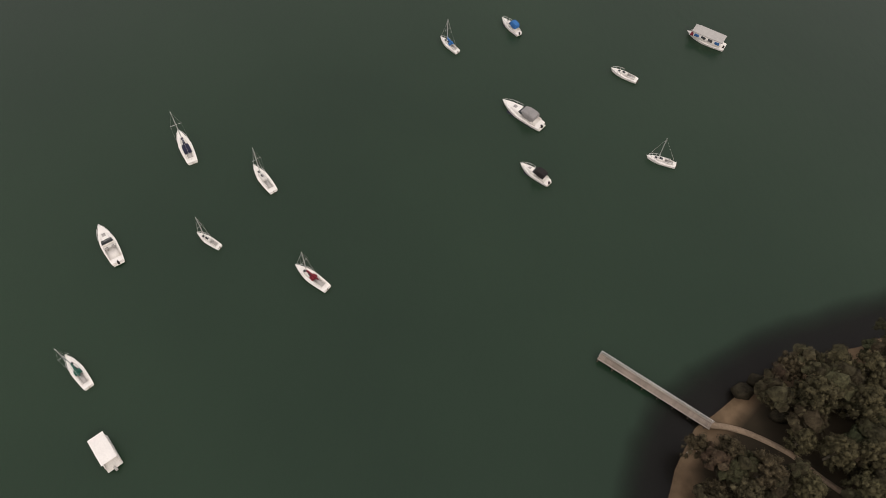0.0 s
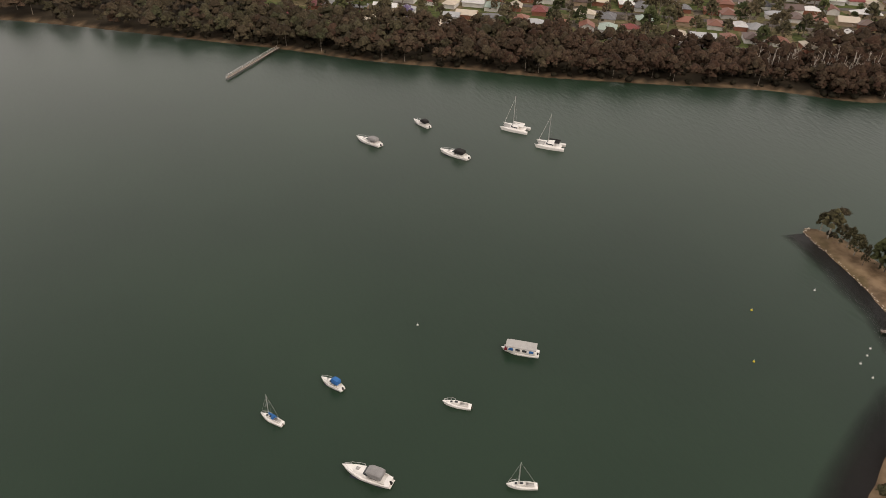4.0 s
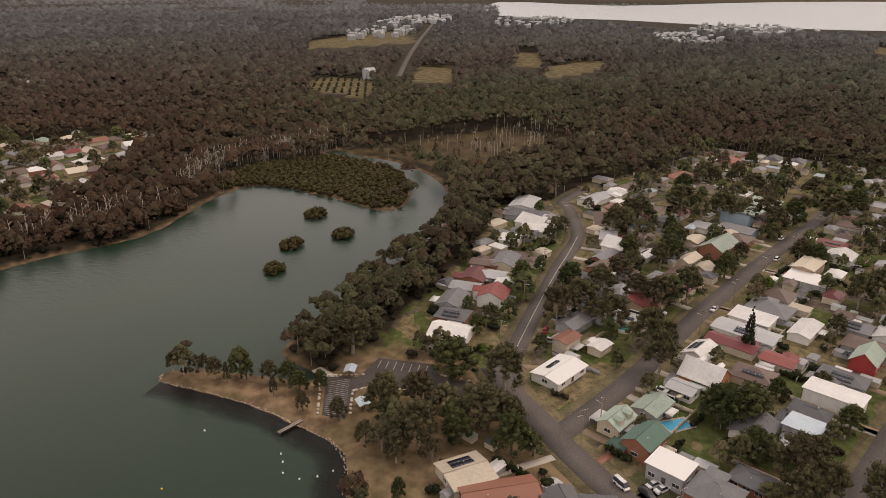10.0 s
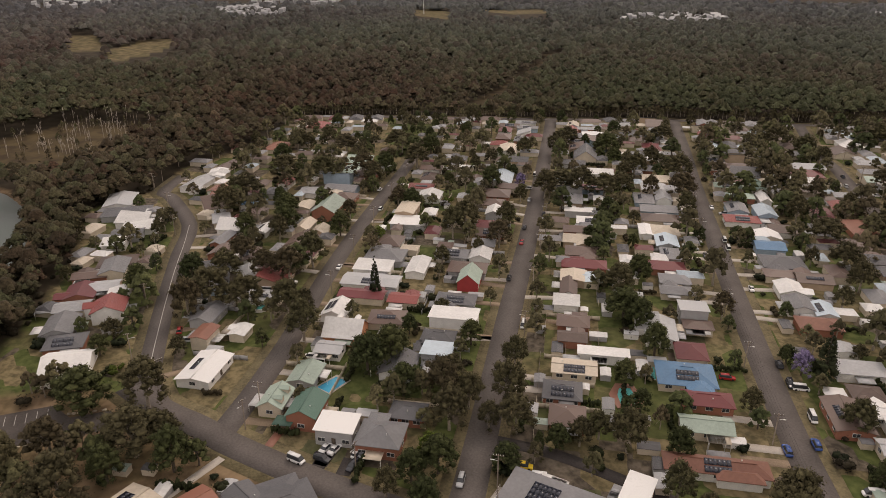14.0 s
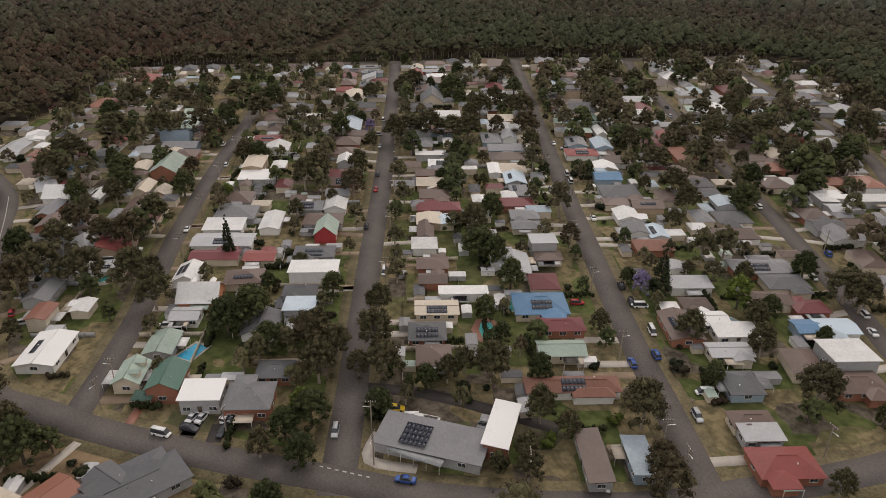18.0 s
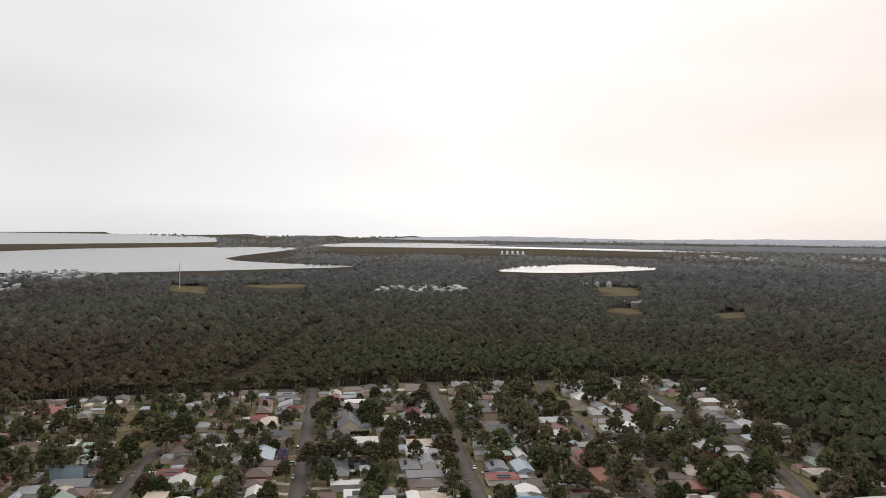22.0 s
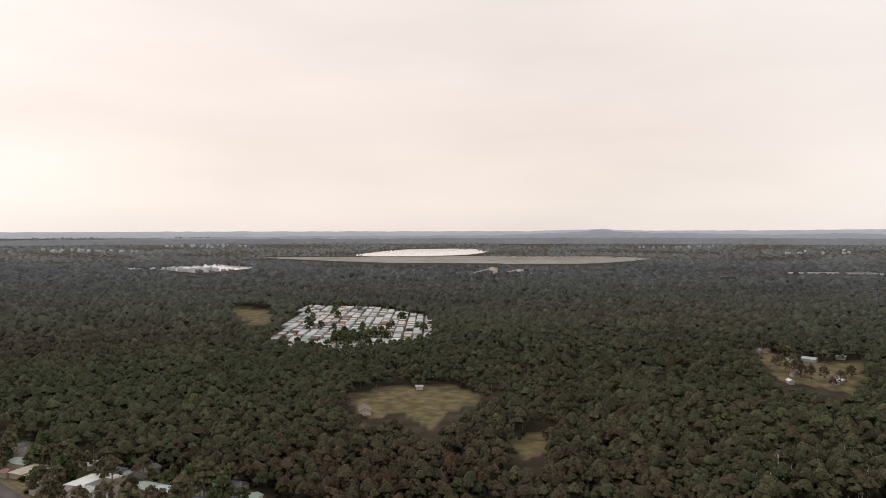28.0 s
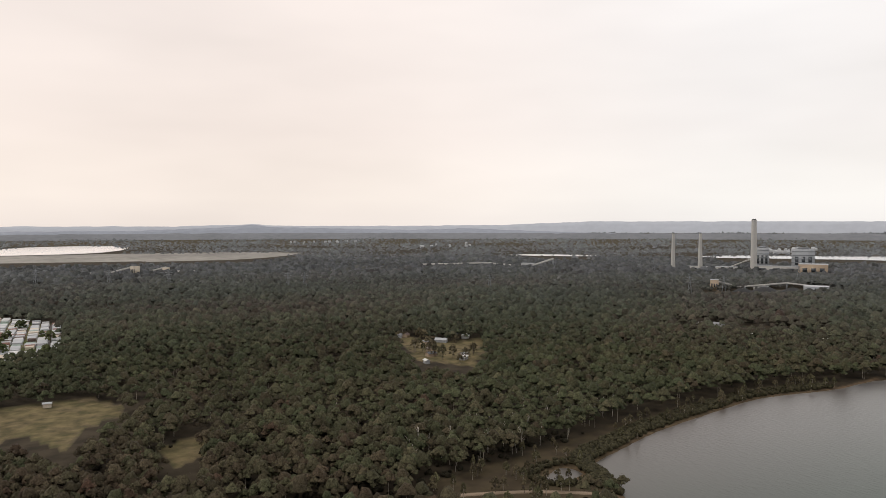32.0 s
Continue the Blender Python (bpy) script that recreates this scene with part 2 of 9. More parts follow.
M["timber_dark"] = nmat("timber_dark", (0.11, 0.085, 0.065), 0.85, vary=0.3, scale=0.7, fine=5.0, bump=0.2)


def water_mat(name, deep, pale, wave_scale, wave, rough, sheen=1.0, south_tint=None):
    """Still water: a dull body colour under a Fresnel sheen with small ripples."""
    m = bpy.data.materials.new(name)
    m.use_nodes = True
    nt = m.node_tree
    nt.nodes.remove(nt.nodes["Principled BSDF"])
    co = nt.nodes.new("ShaderNodeTexCoord")
    n1 = nt.nodes.new("ShaderNodeTexNoise")
    n1.inputs["Scale"].default_value = 0.010
    n1.inputs["Detail"].default_value = 4
    nt.links.new(co.outputs["Object"], n1.inputs["Vector"])
    rp = nt.nodes.new("ShaderNodeValToRGB")
    rp.color_ramp.elements[0].position, rp.color_ramp.elements[0].color = 0.35, (*deep, 1)
    rp.color_ramp.elements[1].position, rp.color_ramp.elements[1].color = 0.68, (*pale, 1)
    nt.links.new(n1.outputs["Fac"], rp.inputs[0])
    body = nt.nodes.new("ShaderNodeBsdfDiffuse")
    nt.links.new(rp.outputs["Color"], body.inputs["Color"])
    if south_tint:
        # the body colour turns paler and brown towards the shallow southern bay
        xyz = nt.nodes.new("ShaderNodeSeparateXYZ")
        nt.links.new(co.outputs["Object"], xyz.inputs[0])
        sm = nt.nodes.new("ShaderNodeMapRange")
        sm.interpolation_type = "SMOOTHSTEP"
        sm.inputs["From Min"].default_value = -60
        sm.inputs["From Max"].default_value = -260
        nt.links.new(xyz.outputs["Y"], sm.inputs["Value"])
        sx = nt.nodes.new("ShaderNodeMix")
        sx.data_type = "RGBA"
        nt.links.new(sm.outputs["Result"], sx.inputs[0])
        nt.links.new(rp.outputs["Color"], sx.inputs[6])
        sx.inputs[7].default_value = (*south_tint, 1)
        nt.links.new(sx.outputs[2], body.inputs["Color"])
    gloss = nt.nodes.new("ShaderNodeBsdfGlossy")
    gloss.inputs["Roughness"].default_value = rough
    gloss.inputs["Color"].default_value = (1, 1, 1, 1)
    mp = nt.nodes.new("ShaderNodeMapping")
    mp.inputs["Scale"].default_value = (1.0, 0.45, 1.0)
    mp.inputs["Rotation"].default_value = (0, 0, radians(35))
    n2 = nt.nodes.new("ShaderNodeTexNoise")
    n2.inputs["Scale"].default_value = wave_scale
    n2.inputs["Detail"].default_value = 3
    nt.links.new(co.outputs["Object"], mp.inputs["Vector"])
    nt.links.new(mp.outputs["Vector"], n2.inputs["Vector"])
    bp = nt.nodes.new("ShaderNodeBump")
    bp.inputs["Strength"].default_value = 1.0
    bp.inputs["Distance"].default_value = wave
    nt.links.new(n2.outputs["Fac"], bp.inputs["Height"])
    nt.links.new(bp.outputs["Normal"], gloss.inputs["Normal"])
    fr = nt.nodes.new("ShaderNodeFresnel")
    fr.inputs["IOR"].default_value = 1.34
    mix = nt.nodes.new("ShaderNodeMixShader")
    mul = nt.nodes.new("ShaderNodeMath")
    mul.operation = "MULTIPLY"
    mul.inputs[1].default_value = sheen
    nt.links.new(fr.outputs[0], mul.inputs[0])
    nt.links.new(mul.outputs[0], mix.inputs[0])
    nt.links.new(body.outputs[0], mix.inputs[1])
    nt.links.new(gloss.outputs[0], mix.inputs[2])
    nt.links.new(mix.outputs[0], nt.nodes["Material Output"].inputs["Surface"])
    return m


M["water"] = water_mat("water", (0.0090, 0.0245, 0.0125), (0.0145, 0.0345, 0.0175), 0.5, 0.30, 0.30, south_tint=(0.085, 0.070, 0.060))


def ground_mat():
    """Lawn, bare earth and leaf litter, mixed by the land cover stored at the vertices."""
    m = bpy.data.materials.new("ground_cover")
    m.use_nodes = True
    nt = m.node_tree
    bs = nt.nodes["Principled BSDF"]
    co = nt.nodes.new("ShaderNodeTexCoord")
    at = nt.nodes.new("ShaderNodeAttribute")
    at.attribute_name = "cover"
    sp = nt.nodes.new("ShaderNodeSeparateColor")
    nt.links.new(at.outputs["Color"], sp.inputs[0])

    def mix_noise(scale, a, b):
        n = nt.nodes.new("ShaderNodeTexNoise")
        n.inputs["Scale"].default_value = scale
        n.inputs["Detail"].default_value = 5
        nt.links.new(co.outputs["Object"], n.inputs["Vector"])
        r = nt.nodes.new("ShaderNodeValToRGB")
        r.color_ramp.elements[0].position, r.color_ramp.elements[0].color = 0.36, (*a, 1)
        r.color_ramp.elements[1].position, r.color_ramp.elements[1].color = 0.64, (*b, 1)
        nt.links.new(n.outputs["Fac"], r.inputs[0])
        return r.outputs["Color"]

    def over(fac, a, b):
        x = nt.nodes.new("ShaderNodeMix")
        x.data_type = "RGBA"
        nt.links.new(fac, x.inputs[0])
        nt.links.new(a, x.inputs[6])
        nt.links.new(b, x.inputs[7])
        return x.outputs[2]

    litter = mix_noise(0.07, (0.026, 0.021, 0.014), (0.055, 0.043, 0.028))
    green = mix_noise(0.35, (0.050, 0.066, 0.020), (0.105, 0.122, 0.042))
    dry = mix_noise(0.45, (0.095, 0.080, 0.043), (0.225, 0.180, 0.100))
    vo = nt.nodes.new("ShaderNodeTexVoronoi")
    vo.inputs["Scale"].default_value = 0.085
    vr = nt.nodes.new("ShaderNodeMapping")
    vr.inputs["Rotation"].default_value = (0, 0, radians(28.7))
    nt.links.new(co.outputs["Object"], vr.inputs["Vector"])
    nt.links.new(vr.outputs["Vector"], vo.inputs["Vector"])
    vo.distance = "CHEBYCHEV"
    vs = nt.nodes.new("ShaderNodeSeparateColor")
    nt.links.new(vo.outputs["Color"], vs.inputs[0])
    edge = nt.nodes.new("ShaderNodeMapRange")
    edge.inputs["From Min"].default_value, edge.inputs["From Max"].default_value = 0.38, 0.62
    nt.links.new(vs.outputs["Red"], edge.inputs["Value"])
    lawn = over(edge.outputs["Result"], green, dry)
    yard = nt.nodes.new("ShaderNodeMapRange")
    yard.inputs["From Min"].default_value, yard.inputs["From Max"].default_value = 0.80, 0.84
    nt.links.new(vs.outputs["Green"], yard.inputs["Value"])
    lawn = over(yard.outputs["Result"], lawn, mix_noise(0.5, (0.060, 0.050, 0.038), (0.150, 0.125, 0.095)))
    earth = mix_noise(0.25, (0.120, 0.080, 0.047), (0.26, 0.180, 0.110))
    marsh = mix_noise(0.08, (0.050, 0.036, 0.022), (0.095, 0.072, 0.038))
    field = mix_noise(0.11, (0.062, 0.054, 0.026), (0.165, 0.128, 0.066))
    c = over(sp.outputs["Red"], litter, lawn)
    c = over(sp.outputs["Green"], c, earth)
    c = over(sp.outputs["Blue"], c, marsh)
    c = over(at.outputs["Alpha"], c, field)
    nt.links.new(c, bs.inputs["Base Color"])
    bs.inputs["Roughness"].default_value = 0.95
    bs.inputs["Specular IOR Level"].default_value = 0.1
    return m


M["ground"] = ground_mat()


# ---- mesh helpers ----
def mesh_np(name, verts, faces, mat, smooth=False):
    """A mesh from arrays; all faces have the same number of corners."""
    verts, faces = np.asarray(verts, np.float32), np.asarray(faces, np.int32)
    me = bpy.data.meshes.new(name)
    n, k = faces.shape
    me.vertices.add(len(verts))
    me.vertices.foreach_set("co", verts.ravel())
    me.loops.add(n * k)
    me.loops.foreach_set("vertex_index", faces.ravel())
    me.polygons.add(n)
    me.polygons.foreach_set("loop_start", np.arange(0, n * k, k, dtype=np.int32))
    me.polygons.foreach_set("loop_total", np.full(n, k, np.int32))
    if smooth:
        me.polygons.foreach_set("use_smooth", np.ones(n, bool))
    me.update(calc_edges=True)
    me.validate()
    me.materials.append(mat)
    return me


def part(name, me, parent=None, label="", m=None):
    ob = new(name, me)
    if parent is not None:
        ob.parent = parent
    if m is not None:
        ob.matrix_basis = m
    if label:
        ob["label"] = label
    return ob


def thing(name, m, label, category, group="", kind=""):
    ob = new(name)
    ob.empty_display_size = 0.5
    ob.matrix_basis = m
    return tagged(ob, label, category, group, kind)


def boxes_mesh(name, rows, mat):
    """One mesh of boxes: rows of (centre x, y, z, size x, y, z[, turn about z in degrees])."""
    V, F = [], []
    for r in rows:
        cx, cy, cz, sx, sy, sz = r[:6]
        a = radians(r[6]) if len(r) > 6 else 0
        c, s = math.cos(a), math.sin(a)
        b = len(V)
        for dz in (-0.5, 0.5):
            for dx, dy in ((-0.5, -0.5), (0.5, -0.5), (0.5, 0.5), (-0.5, 0.5)):
                px, py = dx * sx, dy * sy
                V.append((cx + px * c - py * s, cy + px * s + py * c, cz + dz * sz))
        F += [(b, b + 3, b + 2, b + 1), (b + 4, b + 5, b + 6, b + 7), (b, b + 1, b + 5, b + 4), (b + 1, b + 2, b + 6, b + 5), (b + 2, b + 3, b + 7, b + 6), (b + 3, b, b + 4, b + 7)]
    return mesh_np(name, V, F, mat)


def poly_mesh(name, V, F, mat, smooth=False):
    me = bpy.data.meshes.new(name)
    me.from_pydata([tuple(v) for v in V], [], F)
    me.update()
    me.materials.append(mat)
    if smooth:
        me.polygons.foreach_set("use_smooth", np.ones(len(me.polygons), bool))
    return me


def inside(poly, X, Y):
    """Which of the points lie inside the polygon."""
    P = np.asarray(poly, float)
    res = np.zeros(X.shape, bool)
    box = (X >= P[:, 0].min()) & (X <= P[:, 0].max()) & (Y >= P[:, 1].min()) & (Y <= P[:, 1].max())
    if not box.any():
        return res
    x, y = X[box], Y[box]
    hit = np.zeros(x.shape, bool)
    for i in range(len(P)):
        x0, y0 = P[i - 1]
        x1, y1 = P[i]
        c = (y0 > y) != (y1 > y)
        hit ^= c & (x < (x1 - x0) * (y - y0) / (y1 - y0 + 1e-12) + x0)
    res[box] = hit
    return res


def dist_line(line, X, Y, closed=False):
    """Distance of the points to a polyline."""
    P = np.asarray(line, float)
    Q = np.roll(P, -1, 0) if closed else P[1:]
    P = P if closed else P[:-1]
    best = np.full(X.shape, 1e9)
    for (x0, y0), (x1, y1) in zip(P, Q):
        dx, dy = x1 - x0, y1 - y0
        t = np.clip(((X - x0) * dx + (Y - y0) * dy) / (dx * dx + dy * dy + 1e-9), 0, 1)
        best = np.minimum(best, np.hypot(X - x0 - t * dx, Y - y0 - t * dy))
    return best


def smooth_line(pts, n=4, closed=False):
    """A Catmull-Rom curve through the points."""
    P = [np.array(p, float) for p in pts]
    out = []
    N = len(P)
    for i in range(N if closed else N - 1):
        g = (lambda k: P[k % N]) if closed else (lambda k: P[min(max(k, 0), N - 1)])
        a, b, c, d = g(i - 1), g(i), g(i + 1), g(i + 2)
        for k in range(n):
            t = k / n
            out.append(0.5 * (2 * b + (c - a) * t + (2 * a - 5 * b + 4 * c - d) * t * t + (3 * b - a - 3 * c + d) * t ** 3))
    if not closed:
        out.append(P[-1])
    return np.array(out)


# ---- the plan: shores, land cover, streets ----
CX, CY = 10.0, 30.0
BAY = smooth_line([(-1500, 700), (-500, 640), (-150, 490), (1, 405), (33, 386), (69, 361), (117, 336), (153, 316), (201, 296), (249, 277), (286, 252), (326, 252),
                   (349, 253), (380, 246), (384, 226), (375, 202), (368, 181), (356, 156), (365, 146), (394, 149), (429, 165), (446, 181), (455, 203), (474, 238)], 3)
BAY2 = smooth_line([(486, 232), (470, 205), (462, 180), (432, 147), (406, 131), (370, 119), (330, 116), (275, 125), (239, 130), (213, 136), (199, 136), (193, 126), (190, 115),
                    (186, 119), (184, 141), (183, 157), (178, 166), (173, 164), (171, 145), (167, 126), (163, 115), (158, 101), (151, 94), (140, 90), (120, 79), (100, 66),
                    (84, 58), (63, 51), (52, 44), (44, 37), (39, 27), (28, 0), (-20, -50), (-110, -110), (-190, -150), (-225, -170)], 3)
BAY3 = smooth_line([(-235, -190), (-244, -208), (-277, -218), (-317, -228), (-374, -235), (-445, -240), (-513, -224), (-580, -220), (-700, -170), (-1100, -250), (-1500, -100)], 3)
BAY = np.concatenate([BAY, BAY2, BAY3])
LAGOON = smooth_line([(-212, -207), (-222, -213), (-231, -214), (-232, -203), (-224, -200), (-217, -199)], 3, True)
SUBURB = [(140, 72), (205, 72), (204, 98), (216, 107), (238, 106), (265, 100), (300, 94), (378, 95), (402, 62), (440, 50), (494, -3), (552, -25), (556, -35), (490, -215), (455, -300), (410, -375), (372, -455), (311, -455),
          (233, -402), (182, -357), (138, -331), (84, -307), (40, -270), (10, -200), (20, -120), (60, -70), (100, -20), (110, 30)]
SUBURB_N = [(20, 440), (30, 505), (93, 559), (146, 625), (190, 661), (287, 632), (407, 527), (455, 463), (492, 392), (345, 325), (290, 320), (200, 360), (110, 405)]
VILLAGE_W = [(-330, 700), (-100, 780), (18, 728), (67, 715), (143, 787), (232, 798), (159, 676), (106, 584), (75, 522), (41, 520), (5, 500), (-60, 525), (-330, 630)]
VILLAGE_N = [(500, 1185), (433, 870), (474, 850), (553, 797), (641, 820), (671, 730), (700, 672), (715, 690), (690, 830), (760, 1003), (680, 1098), (560, 1130)]
VILLAGE_S = [(108, -705), (99, -1095), (-7, -1054), (-82, -929), (-72, -763), (-50, -685), (0, -653), (38, -647)]
FIELDS = [
    [(836, 226), (847, 287), (996, 314), (994, 267)], [(1191, 583), (1373, 644), (1677, 538), (1391, 438)], [(1036, 145), (933, 128), (1006, 84), (1147, 52), (1128, 106)], [(1042, 189), (1259, 216), (1254, 181), (1059, 147)],
    [(1579, -429), (1521, -493), (1378, -438), (1400, -376)], [(1534, -565), (1489, -700), (1430, -690), (1460, -560)], [(1091, -1232), (1058, -1324), (915, -1190), (925, -1101)],
    [(789, -905), (734, -931), (679, -871), (730, -860)], [(636, -970), (607, -1037), (563, -930)], [(211, -1076), (145, -1061), (129, -894), (155, -914)],
    [(23, -477), (-18, -502), (-62, -490), (-74, -451), (-46, -425), (-30, -379), (-17, -421), (11, -416)], [(-72, -355), (-98, -369), (-92, -335), (-72, -320)],
    [(-387, -645), (-386, -553), (-446, -555), (-345, -440), (-319, -489)], [(831, 410), (865, 352), (791, 306), (711, 292), (754, 377)], [(1116, 1609), (1151, 1441), (1250, 1460), (1240, 1600)],
]
MARSH = [(480, 228), (498, 201), (555, 166), (590, 126), (560, 60), (470, 95), (436, 117), (452, 150), (470, 180)]
SCRUB = [(-150, -232), (-225, -238), (-300, -250), (-390, -256), (-470, -256), (-520, -245), (-520, -222), (-445, -238), (-374, -233), (-277, -216), (-244, -206), (-232, -180), (-222, -168), (-150, -185)]
MANGROVE = [(384, 226), (380, 246), (356, 268), (410, 274), (434, 258), (463, 226), (455, 203), (446, 181), (429, 165), (394, 149), (365, 146), (356, 156), (368, 181), (375, 202)]
PARK = [(158, 101), (163, 115), (167, 126), (171, 145), (173, 164), (178, 163), (181, 150), (182, 138), (184, 121), (190, 114), (200, 118), (210, 108), (215, 85), (200, 62), (186, 48), (158, 22),
        (140, 20), (120, 40), (110, 60), (120, 75), (140, 86)]
STREETS = {
    "a": ([(192, 57), (207, 60.5), (224, 60), (260, 57), (304, 52.5), (340, 48.2), (383, 56), (396, 60.5), (424, 50.5)], 7.0),
    "b": ([(175, 42), (196, 30), (223, 16.5), (262, -0.8), (315, -27), (367, -55), (402, -74), (420, -83)], 7.2),
    "c": ([(120, -3), (149, -20), (182, -38.8), (221, -61), (262, -85), (327, -122), (430, -179.5), (488, -211)], 8.2),
    "d": ([(78, -72), (101, -84.8), (129, -99.5), (160, -117.2), (186, -132.3), (218, -151), (258, -175.3), (316, -210), (383, -252), (455, -296)], 8.0),
    "e": ([(60, -140), (120, -182), (168, -214), (226, -249), (269, -276), (318, -308), (350, -326), (412, -372)], 7.5),
    "f": ([(70, -210), (147, -275), (180, -309), (205, -330), (270, -372), (388, -440)], 7.0),
    "cross": ([(207, 66), (192, 56.5), (182, 48), (171, 40), (154, 25), (139.6, 11), (124, -5.5), (110, -20), (92, -45), (78, -73), (60, -140), (70, -222)], 8.0),
    "back": ([(560, -25), (540, -90), (514, -150), (488, -211), (456, -294), (412, -372), (376, -456)], 7.0),
}


TOWNS = [(-715, -425, 55, 75), (1150, -790, 70, 110), (1590, -80, 130, 70), (1950, -250, 220, 160), (1550, 560, 160, 60), (2050, 620, 260, 90), (2100, 300, 260, 120), (1080, -1240, 40, 40), (560, -2150, 130, 60), (420, -2030, 60, 30)]


def is_water(X, Y):
    return inside(BAY, X, Y) | inside(LAGOON, X, Y)


def rise(X, Y):
    """The land climbs gently towards the far hills."""
    d = np.hypot(X - CX, Y - CY)
    el = np.radians(-2.75 + (d - 2500) / 2350 * 2.45)
    return np.where(d > 2500, 120 + d * np.tan(el), 0.0)


# ---- the ground: one sheet to the far hills, cut by the shores ----
def spaced(lo, hi, step, far, grow=1.07):
    """Even steps from lo to hi, then wider and wider ones out to far."""
    mid = list(np.arange(lo, hi, step))
    up, s = [hi], step
    while up[-1] < far:
        s *= grow
        up.append(up[-1] + s)
    dn, s = [lo], step
    while dn[-1] > -far:
        s *= grow
        dn.append(dn[-1] - s)
    return np.array(dn[:0:-1] + mid + up)


def shore_height(X, Y):
    wet = is_water(X, Y)
    near = (np.abs(X) < 700) & (np.abs(Y) < 700)
    sd = np.full(X.shape, 60.0)
    sd[near] = np.minimum(dist_line(BAY, X[near], Y[near], True), dist_line(LAGOON, X[near], Y[near], True))
    h = np.where(wet, -np.minimum(1.6, 0.05 + sd * 0.12), np.minimum(1.0, 0.05 + sd * 0.13))
    return h, wet, sd


gx = spaced(-300, 500, 3.6, 4800)
gy = spaced(-300, 420, 3.6, 4800)
GX, GY = np.meshgrid(gx, gy)
gh, gwet, gsd = shore_height(GX, GY)
GZ = gh + rise(GX, GY)
grass = np.zeros(GX.shape)
bare = np.zeros(GX.shape)
marsh = np.zeros(GX.shape)
for pg in (SUBURB, SUBURB_N, VILLAGE_W, VILLAGE_N, VILLAGE_S):
    grass[inside(pg, GX, GY)] = 0.95
for pg in FIELDS:
    grass[inside(pg, GX, GY)] = 1.0
    bare[inside(pg, GX, GY)] = 0.35
grass[inside(PARK, GX, GY)] = 0.8
bare[inside(PARK, GX, GY)] = 0.75
bare[inside(PARK, GX, GY) & (GY > 104) & (GX < 186)] = 1.0
marsh[inside(MARSH, GX, GY)] = 1.0
marsh[inside(SCRUB, GX, GY)] = 0.5
marsh[dist_line([(505, -150), (520, -159), (655, -268), (820, -390)], GX, GY) < 14] = 0.8
field = np.zeros(GX.shape)
for pg in FIELDS:
    field[inside(pg, GX, GY)] = 0.85
field[np.hypot(GX - CX, GY - CY) > 3700] = 0.3
bare[(gsd < 3.2) & ~gwet] = 0.75
bare[gwet] = 0.5
gi = np.arange(GX.size).reshape(GX.shape)
gf = np.stack([gi[:-1, :-1], gi[:-1, 1:], gi[1:, 1:], gi[1:, :-1]], -1).reshape(-1, 4)
gmid = np.hypot(GX.ravel()[gf].mean(1) - CX, GY.ravel()[gf].mean(1) - CY)
ground_me = mesh_np("ground", np.stack([GX, GY, GZ], -1).reshape(-1, 3), gf[gmid < 4880], M["ground"], True)
ca = ground_me.color_attributes.new("cover", "FLOAT_COLOR", "POINT")
ca.data.foreach_set("color", np.stack([grass, bare, marsh, field], -1).astype(np.float32).ravel())
ground = tagged(new("ground", ground_me), "flat bushland ground with dry lawns, bare earth and leaf litter", "ground", kind="structure")

water = new("water", poly_mesh("water", [(-1700, -700, 0), (700, -700, 0), (700, 900, 0), (-1700, 900, 0)], [(0, 1, 2, 3)], M["water"]))
tagged(water, "calm dark green water of a sheltered lake arm", "water", kind="structure")


# ---- seagrass in the shallows along the point ----
def weed_bed(line, width, seed):
    """A dark fringe along the shore that thins out towards deep water."""
    P = smooth_line(line, 6)
    T = np.gradient(P, axis=0)
    T /= np.linalg.norm(T, axis=1)[:, None]
    N = np.stack([-T[:, 1], T[:, 0]], -1)
    r = np.random.default_rng(seed)
    wob = np.convolve(r.uniform(0.6, 1.3, len(P) + 6), np.ones(7) / 7, "valid")[:, None]
    rows = [P - N * 3, P + N * width * 0.45 * wob, P + N * width * wob]
    k = len(P)
    i = np.arange(k - 1)
    F = np.concatenate([np.stack([i + j * k, i + 1 + j * k, i + 1 + (j + 1) * k, i + (j + 1) * k], -1) for j in range(2)])
    V = np.concatenate(rows)
    me = mesh_np("seagrass", np.c_[V, np.full(len(V), 0.02)], F, M["weed"])
    at = me.color_attributes.new("thick", "FLOAT_COLOR", "POINT")
    f = np.repeat([0.95, 0.72, 0.0], k)
    at.data.foreach_set("color", np.stack([f, f, f, np.ones(3 * k)], -1).astype(np.float32).ravel())
    return tagged(new("seagrass", me), "dark seagrass bed in the shallows by the shore", "seagrass", kind="stuff")


M["weed"] = water_mat("weed", (0.0045, 0.0036, 0.0032), (0.010, 0.0070, 0.0060), 0.5, 0.30, 0.32, 0.7)
wt = M["weed"].node_tree
w_surf = wt.nodes["Material Output"].inputs["Surface"]
w_old = w_surf.links[0].from_socket
w_att = wt.nodes.new("ShaderNodeAttribute")
w_att.attribute_name = "thick"
w_clear = wt.nodes.new("ShaderNodeBsdfTransparent")
w_blend = wt.nodes.new("ShaderNodeMixShader")
wt.links.new(w_att.outputs["Fac"], w_blend.inputs[0])
wt.links.new(w_clear.outputs[0], w_blend.inputs[1])
wt.links.new(w_old, w_blend.inputs[2])
wt.links.new(w_blend.outputs[0], w_surf)
